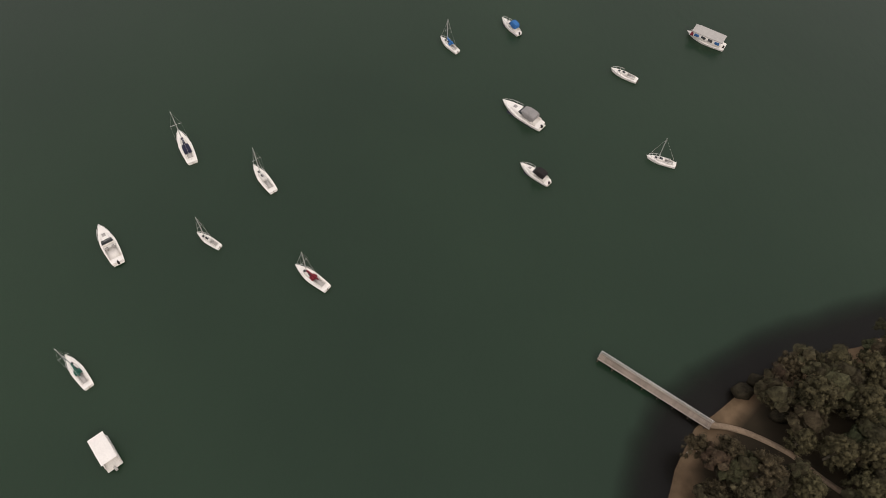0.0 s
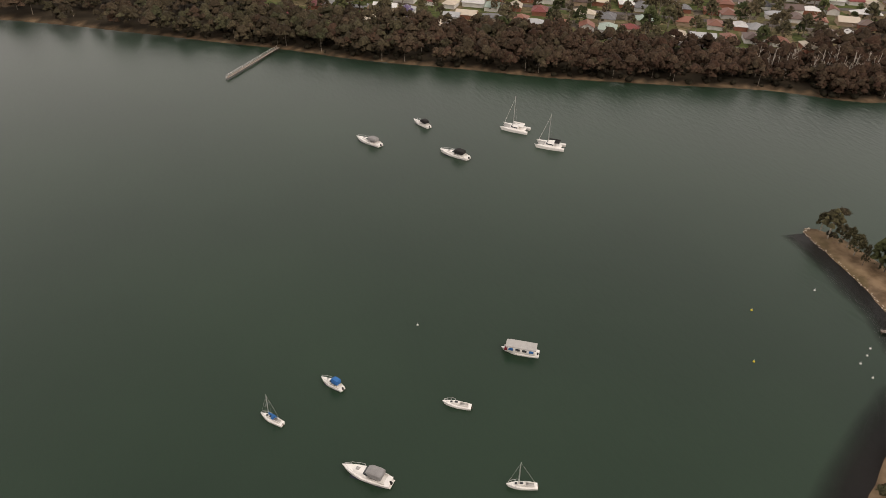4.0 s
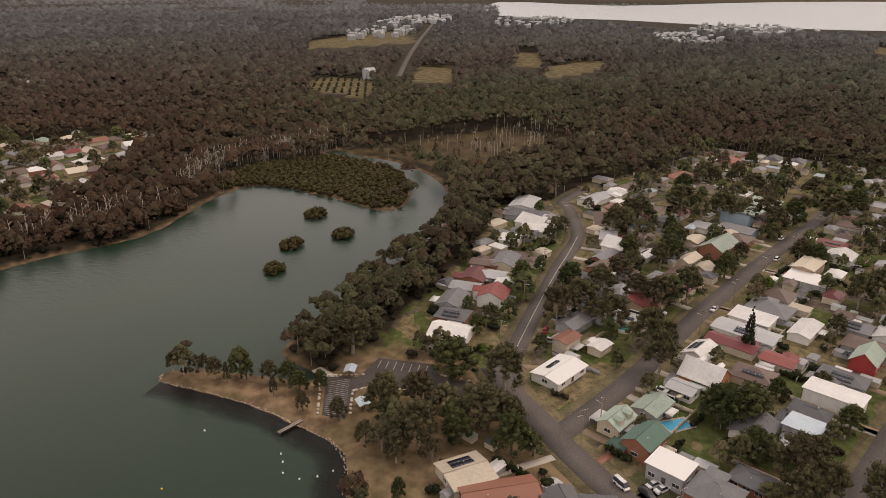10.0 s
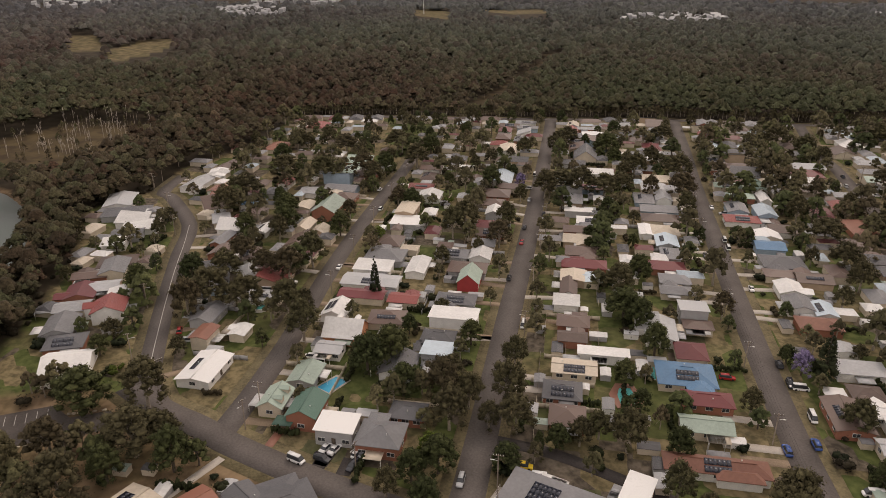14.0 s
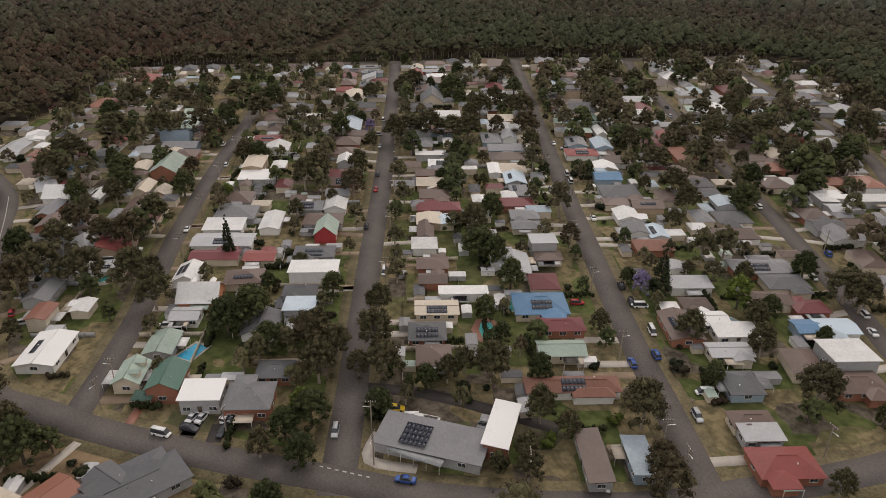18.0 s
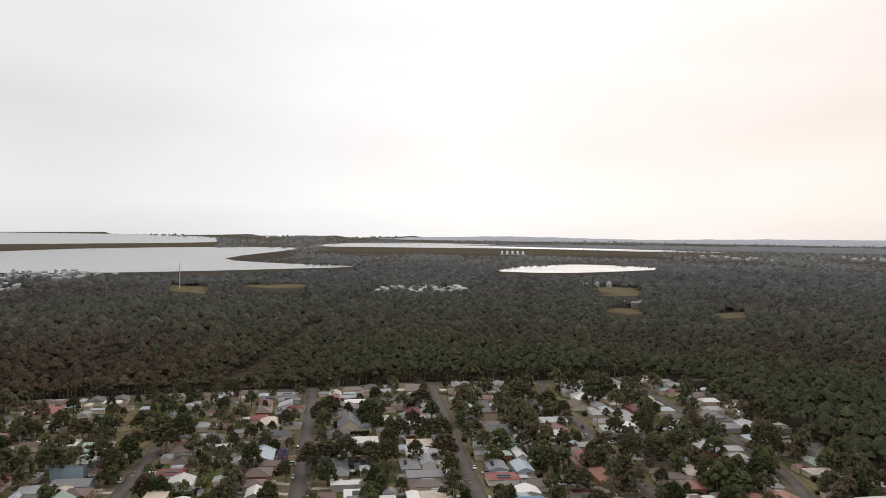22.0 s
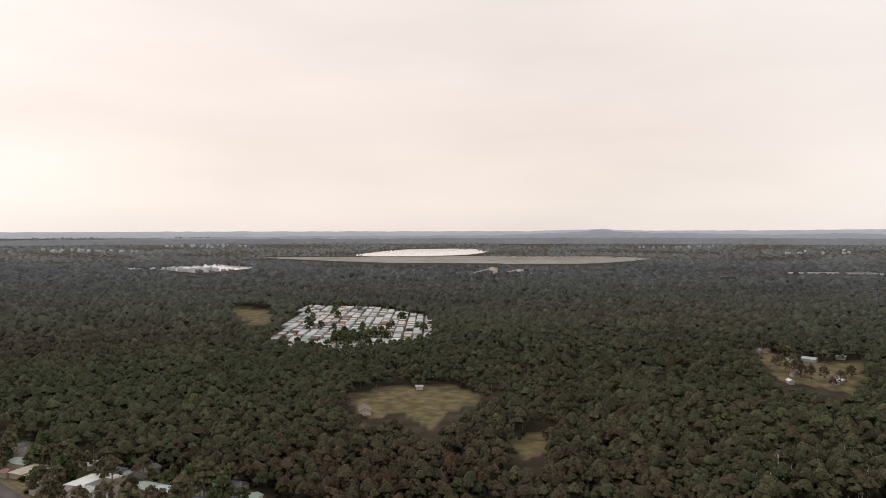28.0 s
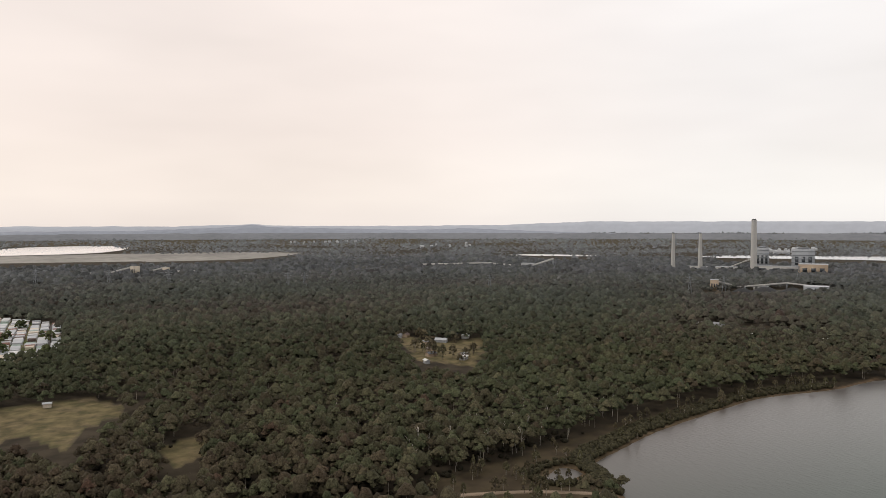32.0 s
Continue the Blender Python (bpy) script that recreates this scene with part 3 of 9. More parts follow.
weed_bed([(173, 164), (171, 145), (167, 126), (163, 115), (158, 101), (151, 94), (140, 90), (120, 79), (100, 66), (84, 58), (63, 51), (52, 44), (44, 37), (39, 27), (28, 0), (-20, -50), (-110, -110), (-190, -150)][::-1], 9.5, 4)


# ---- far lakes, laid on the land at their bearings ----
def bearing_point(az, el, lift=0.0):
    """The place on the land seen from high over the bay at a bearing and dip, in degrees."""
    if el < -2.75:
        d = 120 / math.tan(radians(-el))
    else:
        d = 2500 + (el + 2.75) / 2.45 * 2350
    x, y = CX + d * math.sin(radians(az)), CY + d * math.cos(radians(az))
    return (x, y, 120 + d * math.tan(radians(el)) + lift)


M["lake_dull"] = water_mat("lake_dull", (0.095, 0.108, 0.112), (0.125, 0.138, 0.142), 0.05, 0.05, 0.2, 0.55)
M["lake"] = water_mat("lake", (0.10, 0.11, 0.12), (0.14, 0.15, 0.155), 0.05, 0.05, 0.15)
M["mud"] = nmat("mud_flat", (0.22, 0.205, 0.18), 0.8, vary=0.45, scale=0.004, fine=0.03)
LAKES = {
    "lake_east": [(80, -2.7), (80, -1.7), (89.1, -1.85), (100.1, -1.40), (112, -1.19), (116, -1.3), (110.4, -2.11), (115.1, -2.51), (121.7, -2.69), (108.4, -3.11), (98.1, -3.18), (89.1, -2.9)],
    "sea": [(70, -1.3), (70, -0.28), (85, -0.28), (104, -0.29), (110, -0.50), (109, -0.86), (96.2, -1.08), (89.1, -1.2)],
    "lake_mid": [(116.9, -1.08), (120, -0.8), (124.6, -0.72), (131.0, -0.75), (134, -0.9), (143.6, -1.0), (149.5, -1.10), (143.6, -1.16), (135.3, -1.08), (126.5, -1.10)],
    "ash_pond": [(131.4, -2.92), (133.6, -2.55), (138.7, -2.28), (145.1, -2.45), (139.6, -2.9), (135.4, -3.04)],
    "lake_rose": [(179.5, -1.9), (181, -1.7), (183.6, -1.47), (189.2, -1.42), (190.2, -1.67), (187.5, -1.96), (181.0, -2.02)],
    "lake_west": [(220.1, -2.35), (221, -2.25), (226.7, -2.3), (226, -2.4)],
    "lake_far_west": [(235.0, -2.4), (236, -2.22), (244.1, -2.15), (252, -2.05), (252, -2.4), (244, -2.38)],
    "pond_south": [(165, -2.7), (169, -2.55), (172, -2.8), (168, -3.2), (166, -3.05)],
}
for nm, ring in LAKES.items():
    pts = smooth_line(ring, 3, True)
    lake = new(nm, poly_mesh(nm, [bearing_point(a, e, 2.0) for a, e in pts], [tuple(range(len(pts)))], M["lake_dull" if nm in ("lake_east", "sea", "lake_mid") else "lake"]))
    tagged(lake, "pale distant lake reflecting the hazy sky", "water", kind="structure")
pts = smooth_line([(171.5, -1.95), (180, -2.06), (187.5, -2.0), (200.3, -1.98), (203.0, -2.14), (197.4, -2.60), (185.4, -2.61), (176.5, -2.3)], 3, True)
flat = new("mud_flat", poly_mesh("mud_flat", [bearing_point(a, e, 1.0) for a, e in pts], [tuple(range(len(pts)))], M["mud"]))
tagged(flat, "pale grey dried ash flat beside a lake", "ground", kind="structure")

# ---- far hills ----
# haze painted into the base colour: palest blue-grey for the farthest range
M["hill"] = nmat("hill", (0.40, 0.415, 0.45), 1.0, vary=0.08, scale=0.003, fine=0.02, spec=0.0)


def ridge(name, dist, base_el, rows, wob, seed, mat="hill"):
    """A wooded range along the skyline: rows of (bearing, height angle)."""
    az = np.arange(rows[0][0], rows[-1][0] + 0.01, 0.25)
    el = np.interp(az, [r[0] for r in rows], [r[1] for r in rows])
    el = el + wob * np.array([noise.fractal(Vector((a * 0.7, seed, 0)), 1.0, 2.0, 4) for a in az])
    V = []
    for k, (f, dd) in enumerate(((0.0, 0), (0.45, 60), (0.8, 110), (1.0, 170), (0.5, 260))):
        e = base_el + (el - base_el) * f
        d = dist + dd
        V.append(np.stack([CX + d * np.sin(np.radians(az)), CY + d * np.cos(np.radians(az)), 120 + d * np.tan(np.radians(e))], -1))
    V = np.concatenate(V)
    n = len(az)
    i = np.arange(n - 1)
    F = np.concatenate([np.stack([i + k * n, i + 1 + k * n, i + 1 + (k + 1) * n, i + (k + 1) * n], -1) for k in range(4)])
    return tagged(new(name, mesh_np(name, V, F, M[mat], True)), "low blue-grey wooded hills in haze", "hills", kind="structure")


# same wooded slopes with less haze in the colour, for the middle range
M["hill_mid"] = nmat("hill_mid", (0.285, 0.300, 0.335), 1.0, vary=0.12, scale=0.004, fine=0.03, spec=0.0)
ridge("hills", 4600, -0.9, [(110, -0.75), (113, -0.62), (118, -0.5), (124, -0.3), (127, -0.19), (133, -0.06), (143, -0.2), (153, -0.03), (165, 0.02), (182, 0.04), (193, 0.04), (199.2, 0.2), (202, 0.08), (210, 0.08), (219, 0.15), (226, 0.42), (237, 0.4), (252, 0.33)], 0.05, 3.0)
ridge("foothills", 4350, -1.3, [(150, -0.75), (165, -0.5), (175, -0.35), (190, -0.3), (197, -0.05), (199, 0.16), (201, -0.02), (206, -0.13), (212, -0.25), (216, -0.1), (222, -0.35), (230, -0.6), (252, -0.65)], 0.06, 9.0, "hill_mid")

# least painted haze, for the nearest band of woods
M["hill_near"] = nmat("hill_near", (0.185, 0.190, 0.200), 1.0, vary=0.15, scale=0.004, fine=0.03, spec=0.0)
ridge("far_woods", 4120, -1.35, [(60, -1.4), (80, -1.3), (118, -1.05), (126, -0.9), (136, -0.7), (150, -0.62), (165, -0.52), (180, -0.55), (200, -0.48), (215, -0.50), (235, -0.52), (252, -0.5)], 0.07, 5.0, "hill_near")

# ---- streets ----
def ribbon(name, line, width, z, mat, n=5):
    P = smooth_line(line, n)
    T = np.gradient(P, axis=0)
    T /= np.linalg.norm(T, axis=1)[:, None]
    N = np.stack([-T[:, 1], T[:, 0]], -1)
    w = width / 2
    L, R = P + N * w, P - N * w
    k = len(P)
    V = np.concatenate([np.c_[L, np.full(k, z)], np.c_[R, np.full(k, z)], np.c_[L, np.full(k, z - 0.4)], np.c_[R, np.full(k, z - 0.4)]])
    i = np.arange(k - 1)
    F = np.concatenate([np.stack([i, i + k, i + k + 1, i + 1], -1), np.stack([i, i + 1, i + 1 + 2 * k, i + 2 * k], -1), np.stack([i + k, i + 3 * k, i + 3 * k + 1, i + k + 1], -1)])
    return mesh_np(name, V, F, mat)


M["verge"] = nmat("verge", (0.155, 0.128, 0.070), 0.95, vary=0.5, scale=0.25, fine=1.5, bump=0.3)
G = 1.0   # height of the flat land
for nth, (key, (line, width)) in enumerate(STREETS.items()):
    zz = G + (0.09 if key in "abcdef" else 0.12)
    rd = tagged(new("road", ribbon("road", line, width, zz, M["asphalt"])), "worn grey-brown asphalt street without kerbs", "road", kind="structure")
    vg = tagged(new("verge", ribbon("verge", line, width + 6.0, G + 0.015 + 0.006 * nth, M["verge"])), "dry grass and gravel verge along the street", "verge", kind="structure")


# ---- woodland ----
PHI = (1 + 5 ** 0.5) / 2
ICO_V = np.array([(-1, PHI, 0), (1, PHI, 0), (-1, -PHI, 0), (1, -PHI, 0), (0, -1, PHI), (0, 1, PHI), (0, -1, -PHI), (0, 1, -PHI), (PHI, 0, -1), (PHI, 0, 1), (-PHI, 0, -1), (-PHI, 0, 1)]) / 1.902
ICO_F = np.array([(0, 11, 5), (0, 5, 1), (0, 1, 7), (0, 7, 10), (0, 10, 11), (1, 5, 9), (5, 11, 4), (11, 10, 2), (10, 7, 6), (7, 1, 8),
                  (3, 9, 4), (3, 4, 2), (3, 2, 6), (3, 6, 8), (3, 8, 9), (4, 9, 5), (2, 4, 11), (6, 2, 10), (8, 6, 7), (9, 8, 1)])
a6 = np.arange(6) * math.pi / 3
DOME_V = np.concatenate([np.c_[np.cos(a6), np.sin(a6), np.full(6, -0.25)], np.c_[0.72 * np.cos(a6 + 0.5), 0.72 * np.sin(a6 + 0.5), np.full(6, 0.55)], [[0, 0, 1.0]]])
DOME_F = np.array([(i, (i + 1) % 6, 6 + i) for i in range(6)] + [((i + 1) % 6, 6 + (i + 1) % 6, 6 + i) for i in range(6)] + [(6 + i, 6 + (i + 1) % 6, 12) for i in range(6)])
a3 = np.arange(3) * 2 * math.pi / 3
LOW_V = np.concatenate([np.c_[np.cos(a6), np.sin(a6), np.full(6, -0.25)], np.c_[0.5 * np.cos(a3 + 0.5), 0.5 * np.sin(a3 + 0.5), np.full(3, 0.85)]])
LOW_F = np.array([(0, 1, 6), (1, 2, 6), (2, 7, 6), (2, 3, 7), (3, 4, 7), (4, 8, 7), (4, 5, 8), (5, 0, 8), (0, 6, 8), (6, 7, 8)])
rng = np.random.default_rng(7)


def blobs(C, R, base_v, base_f, squash=0.8, jit=0.22):
    """Many deformed lumps: centres C, radii R."""
    n, k = len(C), len(base_v)
    turn = rng.uniform(0, 6.283, n)
    c, s = np.cos(turn)[:, None], np.sin(turn)[:, None]
    B = base_v[None] * (1 + rng.uniform(-jit, jit, (n, k, 1)))
    X = B[..., 0] * c - B[..., 1] * s
    Y = B[..., 0] * s + B[..., 1] * c
    V = np.stack([X, Y, B[..., 2] * squash], -1) * R[:, None, None] + C[:, None, :]
    F = base_f[None] + (np.arange(n) * k)[:, None, None]
    return V.reshape(-1, 3), F.reshape(-1, 3)


def tufts(C, R, size):
    """Small leaf sprays of two triangles, scattered over spheres: one for each row of C."""
    n = len(C)
    d = rng.normal(size=(n, 3))
    d /= np.linalg.norm(d, axis=1)[:, None]
    P = C + d * R[:, None]
    a = rng.normal(size=(n, 3))
    a -= d * (a * d).sum(1)[:, None] * 0.6
    a /= np.linalg.norm(a, axis=1)[:, None]
    b = np.cross(d, a)
    b /= np.linalg.norm(b, axis=1)[:, None]
    s = size[:, None]
    V = np.stack([P - a * s, P + b * s * 0.55, P + a * s, P - b * s * 0.55 + d * s * 0.3], 1)
    F = np.array([(0, 1, 2), (0, 2, 3)])[None] + (np.arange(n) * 4)[:, None, None]
    return V.reshape(-1, 3), F.reshape(-1, 3)


def join(sets):
    V, F, b = [], [], 0
    for v, f in sets:
        V.append(v)
        F.append(f + b)
        b += len(v)
    return np.concatenate(V), np.concatenate(F)


def wooded(X, Y, margin=0.0):
    """Where trees stand close; the clearings are open a little towards the bay, as low scrub borders them."""
    ok = ~is_water(X, Y)
    for pg in [SUBURB, SUBURB_N, PARK, MANGROVE, MARSH]:
        ok &= ~inside(pg, X, Y)
    open_land = [VILLAGE_W, VILLAGE_N, VILLAGE_S] + FIELDS + [[bearing_point(a, e)[:2] for a, e in ring] for ring in LAKES.values()]
    open_land.append([bearing_point(a, e)[:2] for a, e in [(171.5, -1.95), (187.5, -2.0), (203.0, -2.1), (197.4, -2.60), (185.4, -2.61), (176.5, -2.3)]])
    for nth, pg in enumerate(open_land):
        for k in (1.0, 1.03) if nth < 3 else (1.0, 1.04, 1.08, 1.12, 1.16):
            ok &= ~inside(pg, CX + (X - CX) * k, CY + (Y - CY) * k)
    ok &= dist_line([(507, 1298), (294, 885), (215, 780)], X, Y) > 12
    ok &= dist_line([(800, 290), (1175, 382), (1712, 501), (2368, 641)], X, Y) > 16
    ok &= dist_line([(285, -1891), (122, -1754), (-78, -1577), (-273, -1457), (-500, -1330)], X, Y) > 26
    ok &= dist_line([(47.5, 38.9), (54.6, 37.8), (60.6, 34.6), (65.2, 30.6), (72, 26)], X, Y) > 1.8
    ok &= dist_line([(345, -480), (330, -560), (300, -640)], X, Y) > 5
    ok &= dist_line([(-1100, -700), (-1300, -640)], X, Y) > 55
    ok &= dist_line([(505, -150), (520, -159), (655, -268), (820, -390)], X, Y) > 9
    for line, w in STREETS.values():
        ok &= dist_line(line, X, Y) > w / 2 + 3
    # gaps between the houses of the far townships
    for cx, cy, rx, ry in TOWNS:
        near = ((X - cx) / (rx * 1.2)) ** 2 + ((Y - cy) / (ry * 1.2)) ** 2 < 1
        ok &= ~(near & (np.sin(X * 1.31 + Y * 0.87) > -0.45))
    ok &= ~inside(SCRUB, X, Y)
    return ok


def scatter(r0, r1, step, az0=-34.0, az1=251.0):
    """Jittered points in a ring round the bay, where woods stand."""
    g = np.arange(-r1, r1 + step, step)
    X, Y = np.meshgrid(g, g)
    X = (X + rng.uniform(-0.48, 0.48, X.shape) * step + CX).ravel()
    Y = (Y + rng.uniform(-0.48, 0.48, Y.shape) * step + CY).ravel()
    d = np.hypot(X - CX, Y - CY)
    az = np.degrees(np.arctan2(X - CX, Y - CY))
    az = np.where(az < -98, az + 360, az)
    k = (d >= r0) & (d < r1) & (az > az0) & (az < az1)
    X, Y = X[k], Y[k]
    k = wooded(X, Y)
    return X[k], Y[k]


def toned(me, tone, joined=1.0):
    """Stores for each vertex the tree's own shade: kind, lightness and, where given, the amount of painted distance
    haze.
    """
    at = me.color_attributes.new("tone", "FLOAT_COLOR", "POINT")
    at.data.foreach_set("color", np.c_[tone, np.zeros((len(tone), 3 - tone.shape[1])), np.full(len(tone), joined)].astype(np.float32).ravel())
    return me


CAP_V = np.concatenate([np.c_[np.cos(np.arange(5) * 1.2566), np.sin(np.arange(5) * 1.2566), np.full(5, -0.2)], [[0, 0, 0.9]]])
CAP_F = np.array([(i, (i + 1) % 5, 5) for i in range(5)])


def swell(X, Y):
    """Slow waves of the canopy: gullies and low rises in the woods."""
    return 0.5 * np.sin(X * 0.0093 + 1.9 * np.sin(Y * 0.0061)) + 0.5 * np.sin(Y * 0.0117 - 0.7 + 1.4 * np.sin(X * 0.0049)) + 0.3 * np.sin(X * 0.031 + Y * 0.027)


def woodland(r0, r1, step, size, height, puffs, base, spray=0, span=(0.05, 0.1), az0=-34.0, az1=251.0):
    """Crowns of a few rounded leaf masses each, with loose sprays that break the outline."""
    X, Y = scatter(r0, r1, step, az0, az1)
    X, Y = X + 0.25 * step * np.sin(Y * 0.9), Y + 0.25 * step * np.sin(X * 0.8)
    sw = swell(X, Y)
    k = rng.random(len(X)) > np.where(sw < -0.5, 0.24, 0.05)
    X, Y, sw = X[k], Y[k], sw[k]
    n = len(X)
    big = rng.random(n) ** 1.5
    sz = size[0] + (size[1] - size[0]) * big
    D = np.hypot(X - CX, Y - CY)
    ht = (height[0] + (height[1] - height[0]) * (0.45 * big + 0.55 * rng.random(n))) + sw * np.clip((D - 150) / 500, 0, 1) * 3.2
    Z = rise(X, Y) + G
    # kinds stand in groves: browner in the north and by the shores, greener in the south
    kind = 0.46 + 0.18 * np.sin(X * 0.009 + 2 * np.sin(Y * 0.006)) + 0.16 * np.cos(Y * 0.012 - X * 0.004) + rng.normal(0, 0.17, n) - np.where(Y > 200, 0.30, 0.0) - np.where((D < 185) & (Y > -60), 0.30, 0.0) + 0.26 * np.clip((-140 - Y) / 200, 0, 1)
    # haze painted into the tone: lighter past 2200 m, greyer past 620 m
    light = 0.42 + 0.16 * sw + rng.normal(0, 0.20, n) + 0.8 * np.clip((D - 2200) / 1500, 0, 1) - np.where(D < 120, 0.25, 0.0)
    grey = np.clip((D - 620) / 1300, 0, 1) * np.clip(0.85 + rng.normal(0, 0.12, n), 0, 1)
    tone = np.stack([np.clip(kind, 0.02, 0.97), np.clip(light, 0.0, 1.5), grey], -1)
    sets, tones = [], []
    for j in range(puffs):
        if j == 0:
            C = np.stack([X, Y, Z + ht - sz * 0.34], -1)
            r = sz * rng.uniform(0.26, 0.34, n) * (1.0 if puffs > 3 else 1.25 if puffs > 1 else 1.7)
        else:
            a = j * 2.4 + 6.283 * tone[:, 0] * 9 + rng.uniform(-0.5, 0.5, n)
            q = sz * rng.uniform(0.20, 0.47, n)
            C = np.stack([X + q * np.cos(a), Y + q * np.sin(a), Z + ht - sz * (0.26 + 0.55 * (q / sz) + rng.uniform(-0.05, 0.22, n))], -1)
            r = sz * rng.uniform(0.11, 0.23, n) * (1.0 if puffs > 7 else 1.15 if puffs > 3 else 1.4)
        bv, bf = base if j < 2 or puffs > 7 else (CAP_V, CAP_F)
        sets.append(blobs(C, r, bv, bf, 0.78, 0.30))
        tones.append(np.repeat(tone, len(bv), 0))
        if spray:
            per = max(1, spray // puffs)
            sets.append(tufts(np.repeat(C, per, 0), np.repeat(r, per) * rng.uniform(0.85, 1.15, n * per), np.repeat(sz, per) * rng.uniform(span[0], span[1], n * per)))
            tones.append(np.repeat(np.repeat(tone, per, 0), 4, 0))
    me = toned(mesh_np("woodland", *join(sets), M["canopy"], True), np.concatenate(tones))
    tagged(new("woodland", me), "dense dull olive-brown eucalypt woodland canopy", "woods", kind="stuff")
    if r1 <= 1000:
        # slender stems
        pick = rng.random(n) < 0.15
        x, y, z, h, s = X[pick], Y[pick], Z[pick], ht[pick], sz[pick]
        k = 3
        a = np.arange(k) * 2 * math.pi / k
        ring = np.stack([np.cos(a), np.sin(a)], -1)
        rb = 0.10 + 0.008 * h
        top = np.stack([x, y, z + h - s * 0.4], -1)
        lo = np.stack([x[:, None] + ring[None, :, 0] * rb[:, None], y[:, None] + ring[None, :, 1] * rb[:, None], np.repeat((z - 0.3)[:, None], k, 1)], -1)
        V = np.concatenate([lo, top[:, None]], 1).reshape(-1, 3)
        b = (np.arange(len(x)) * (k + 1))[:, None, None]
        F = (np.array([(0, 1, 3), (1, 2, 3), (2, 0, 3)])[None] + b).reshape(-1, 3)
        tagged(new("tree_stems", mesh_np("tree_stems", V, F, M["bark_pale"])), "slender pale grey eucalypt stems", "tree trunks", kind="stuff")
    # low scrub under the trees near the shores
    if r1 <= 400:
        sx, sy = X + rng.uniform(-3, 3, n), Y + rng.uniform(-3, 3, n)
        keep = ~is_water(sx, sy)
        C = np.stack([sx, sy, np.full(n, G + 0.8)], -1)[keep]
        tagged(new("undergrowth", mesh_np("undergrowth", *blobs(C, rng.uniform(0.9, 2.2, len(C)), ICO_V, ICO_F, 0.8, 0.35), M["leaf_dull"], True)), "low olive scrub under the trees", "undergrowth", kind="stuff")


woodland(25, 185, 4.4, (3.4, 7.0), (6, 11), 12, (LOW_V, LOW_F), 216, (0.040, 0.095), az1=185.0)
woodland(25, 185, 9.0, (6, 12.0), (8, 14), 3, (LOW_V, LOW_F), az0=185.0)
woodland(185, 290, 9.0, (6, 12.0), (8, 14), 3, (LOW_V, LOW_F), az0=130.0)
woodland(185, 400, 5.6, (5.0, 11.5), (8, 15), 11, (LOW_V, LOW_F), 132, (0.040, 0.085), az1=130.0)
woodland(290, 400, 6.0, (5.5, 12.0), (9, 16), 10, (LOW_V, LOW_F), 80, (0.040, 0.085), az0=130.0)
woodland(400, 820, 7.4, (7, 14.0), (10, 18), 6, (LOW_V, LOW_F), 18, (0.045, 0.10))
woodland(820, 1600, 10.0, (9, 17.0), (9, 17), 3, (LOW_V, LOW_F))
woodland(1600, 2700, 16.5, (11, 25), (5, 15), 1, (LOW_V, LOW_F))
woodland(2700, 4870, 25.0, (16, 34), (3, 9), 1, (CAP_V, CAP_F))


# ---- houses ----
M["gelcoat"] = nmat("gelcoat", (0.80, 0.78, 0.74), 0.3, vary=0.08, scale=0.6, fine=4.0, spec=0.5)
M["alloy"] = nmat("alloy", (0.62, 0.62, 0.60), 0.4, 0.6, vary=0.1, scale=1.0)


def rod_me(name, segs, mat, k=6):
    """Round rods: rows of (start, end, radius)."""
    V, F = [], []
    for p, q, r in segs:
        d = Vector(q) - Vector(p)
        m = d.to_track_quat("Z", "Y").to_matrix()
        b = len(V)
        for pt in (p, q):
            for i in range(k):
                a = 2 * math.pi * i / k
                V.append(tuple(Vector(pt) + m @ Vector((math.cos(a) * r, math.sin(a) * r, 0))))
        F += [(b + i, b + (i + 1) % k, b + k + (i + 1) % k, b + k + i) for i in range(k)]
        F += [tuple(range(b + k - 1, b - 1, -1)), tuple(range(b + k, b + 2 * k))]
    return poly_mesh(name, V, F, mat)


def roof_mat(name, col, rough=0.5, metal=0.0, ribs=True):
    return nmat(name, col, rough, metal, vary=0.30, scale=0.22, fine=1.3, rand="object", wave=0.35 if ribs else 0.0, wave_scale=2.2, spec=0.35)


ROOFS = {"white": (0.56, 0.555, 0.54), "cream": (0.43, 0.375, 0.30), "grey": (0.17, 0.17, 0.175), "dark": (0.085, 0.085, 0.09), "brown": (0.105, 0.072, 0.06), "red": (0.19, 0.048, 0.042),
         "maroon": (0.125, 0.032, 0.034), "green": (0.062, 0.120, 0.094), "pale_green": (0.27, 0.335, 0.285), "blue": (0.080, 0.165, 0.27), "pale_blue": (0.37, 0.44, 0.49), "silver": (0.33, 0.335, 0.34), "terracotta": (0.20, 0.088, 0.060)}
for k, c in ROOFS.items():
    M["roof_" + k] = roof_mat("roof_" + k, c, ribs=k not in ("brown", "maroon", "terracotta"))
WALLS = {"brick": (0.30, 0.13, 0.085), "cream": (0.55, 0.48, 0.38), "white": (0.70, 0.69, 0.66), "grey": (0.36, 0.36, 0.36), "tan": (0.42, 0.32, 0.23), "orange": (0.48, 0.21, 0.11), "blue": (0.30, 0.38, 0.45), "red": (0.35, 0.05, 0.05)}
for k, c in WALLS.items():
    M["wall_" + k] = nmat("wall_" + k, c, 0.85, vary=0.15, scale=0.5, fine=5.0, bump=0.1)
M["glass"] = nmat("window_glass", (0.035, 0.04, 0.045), 0.08, vary=0.2, scale=1.0, spec=0.6)
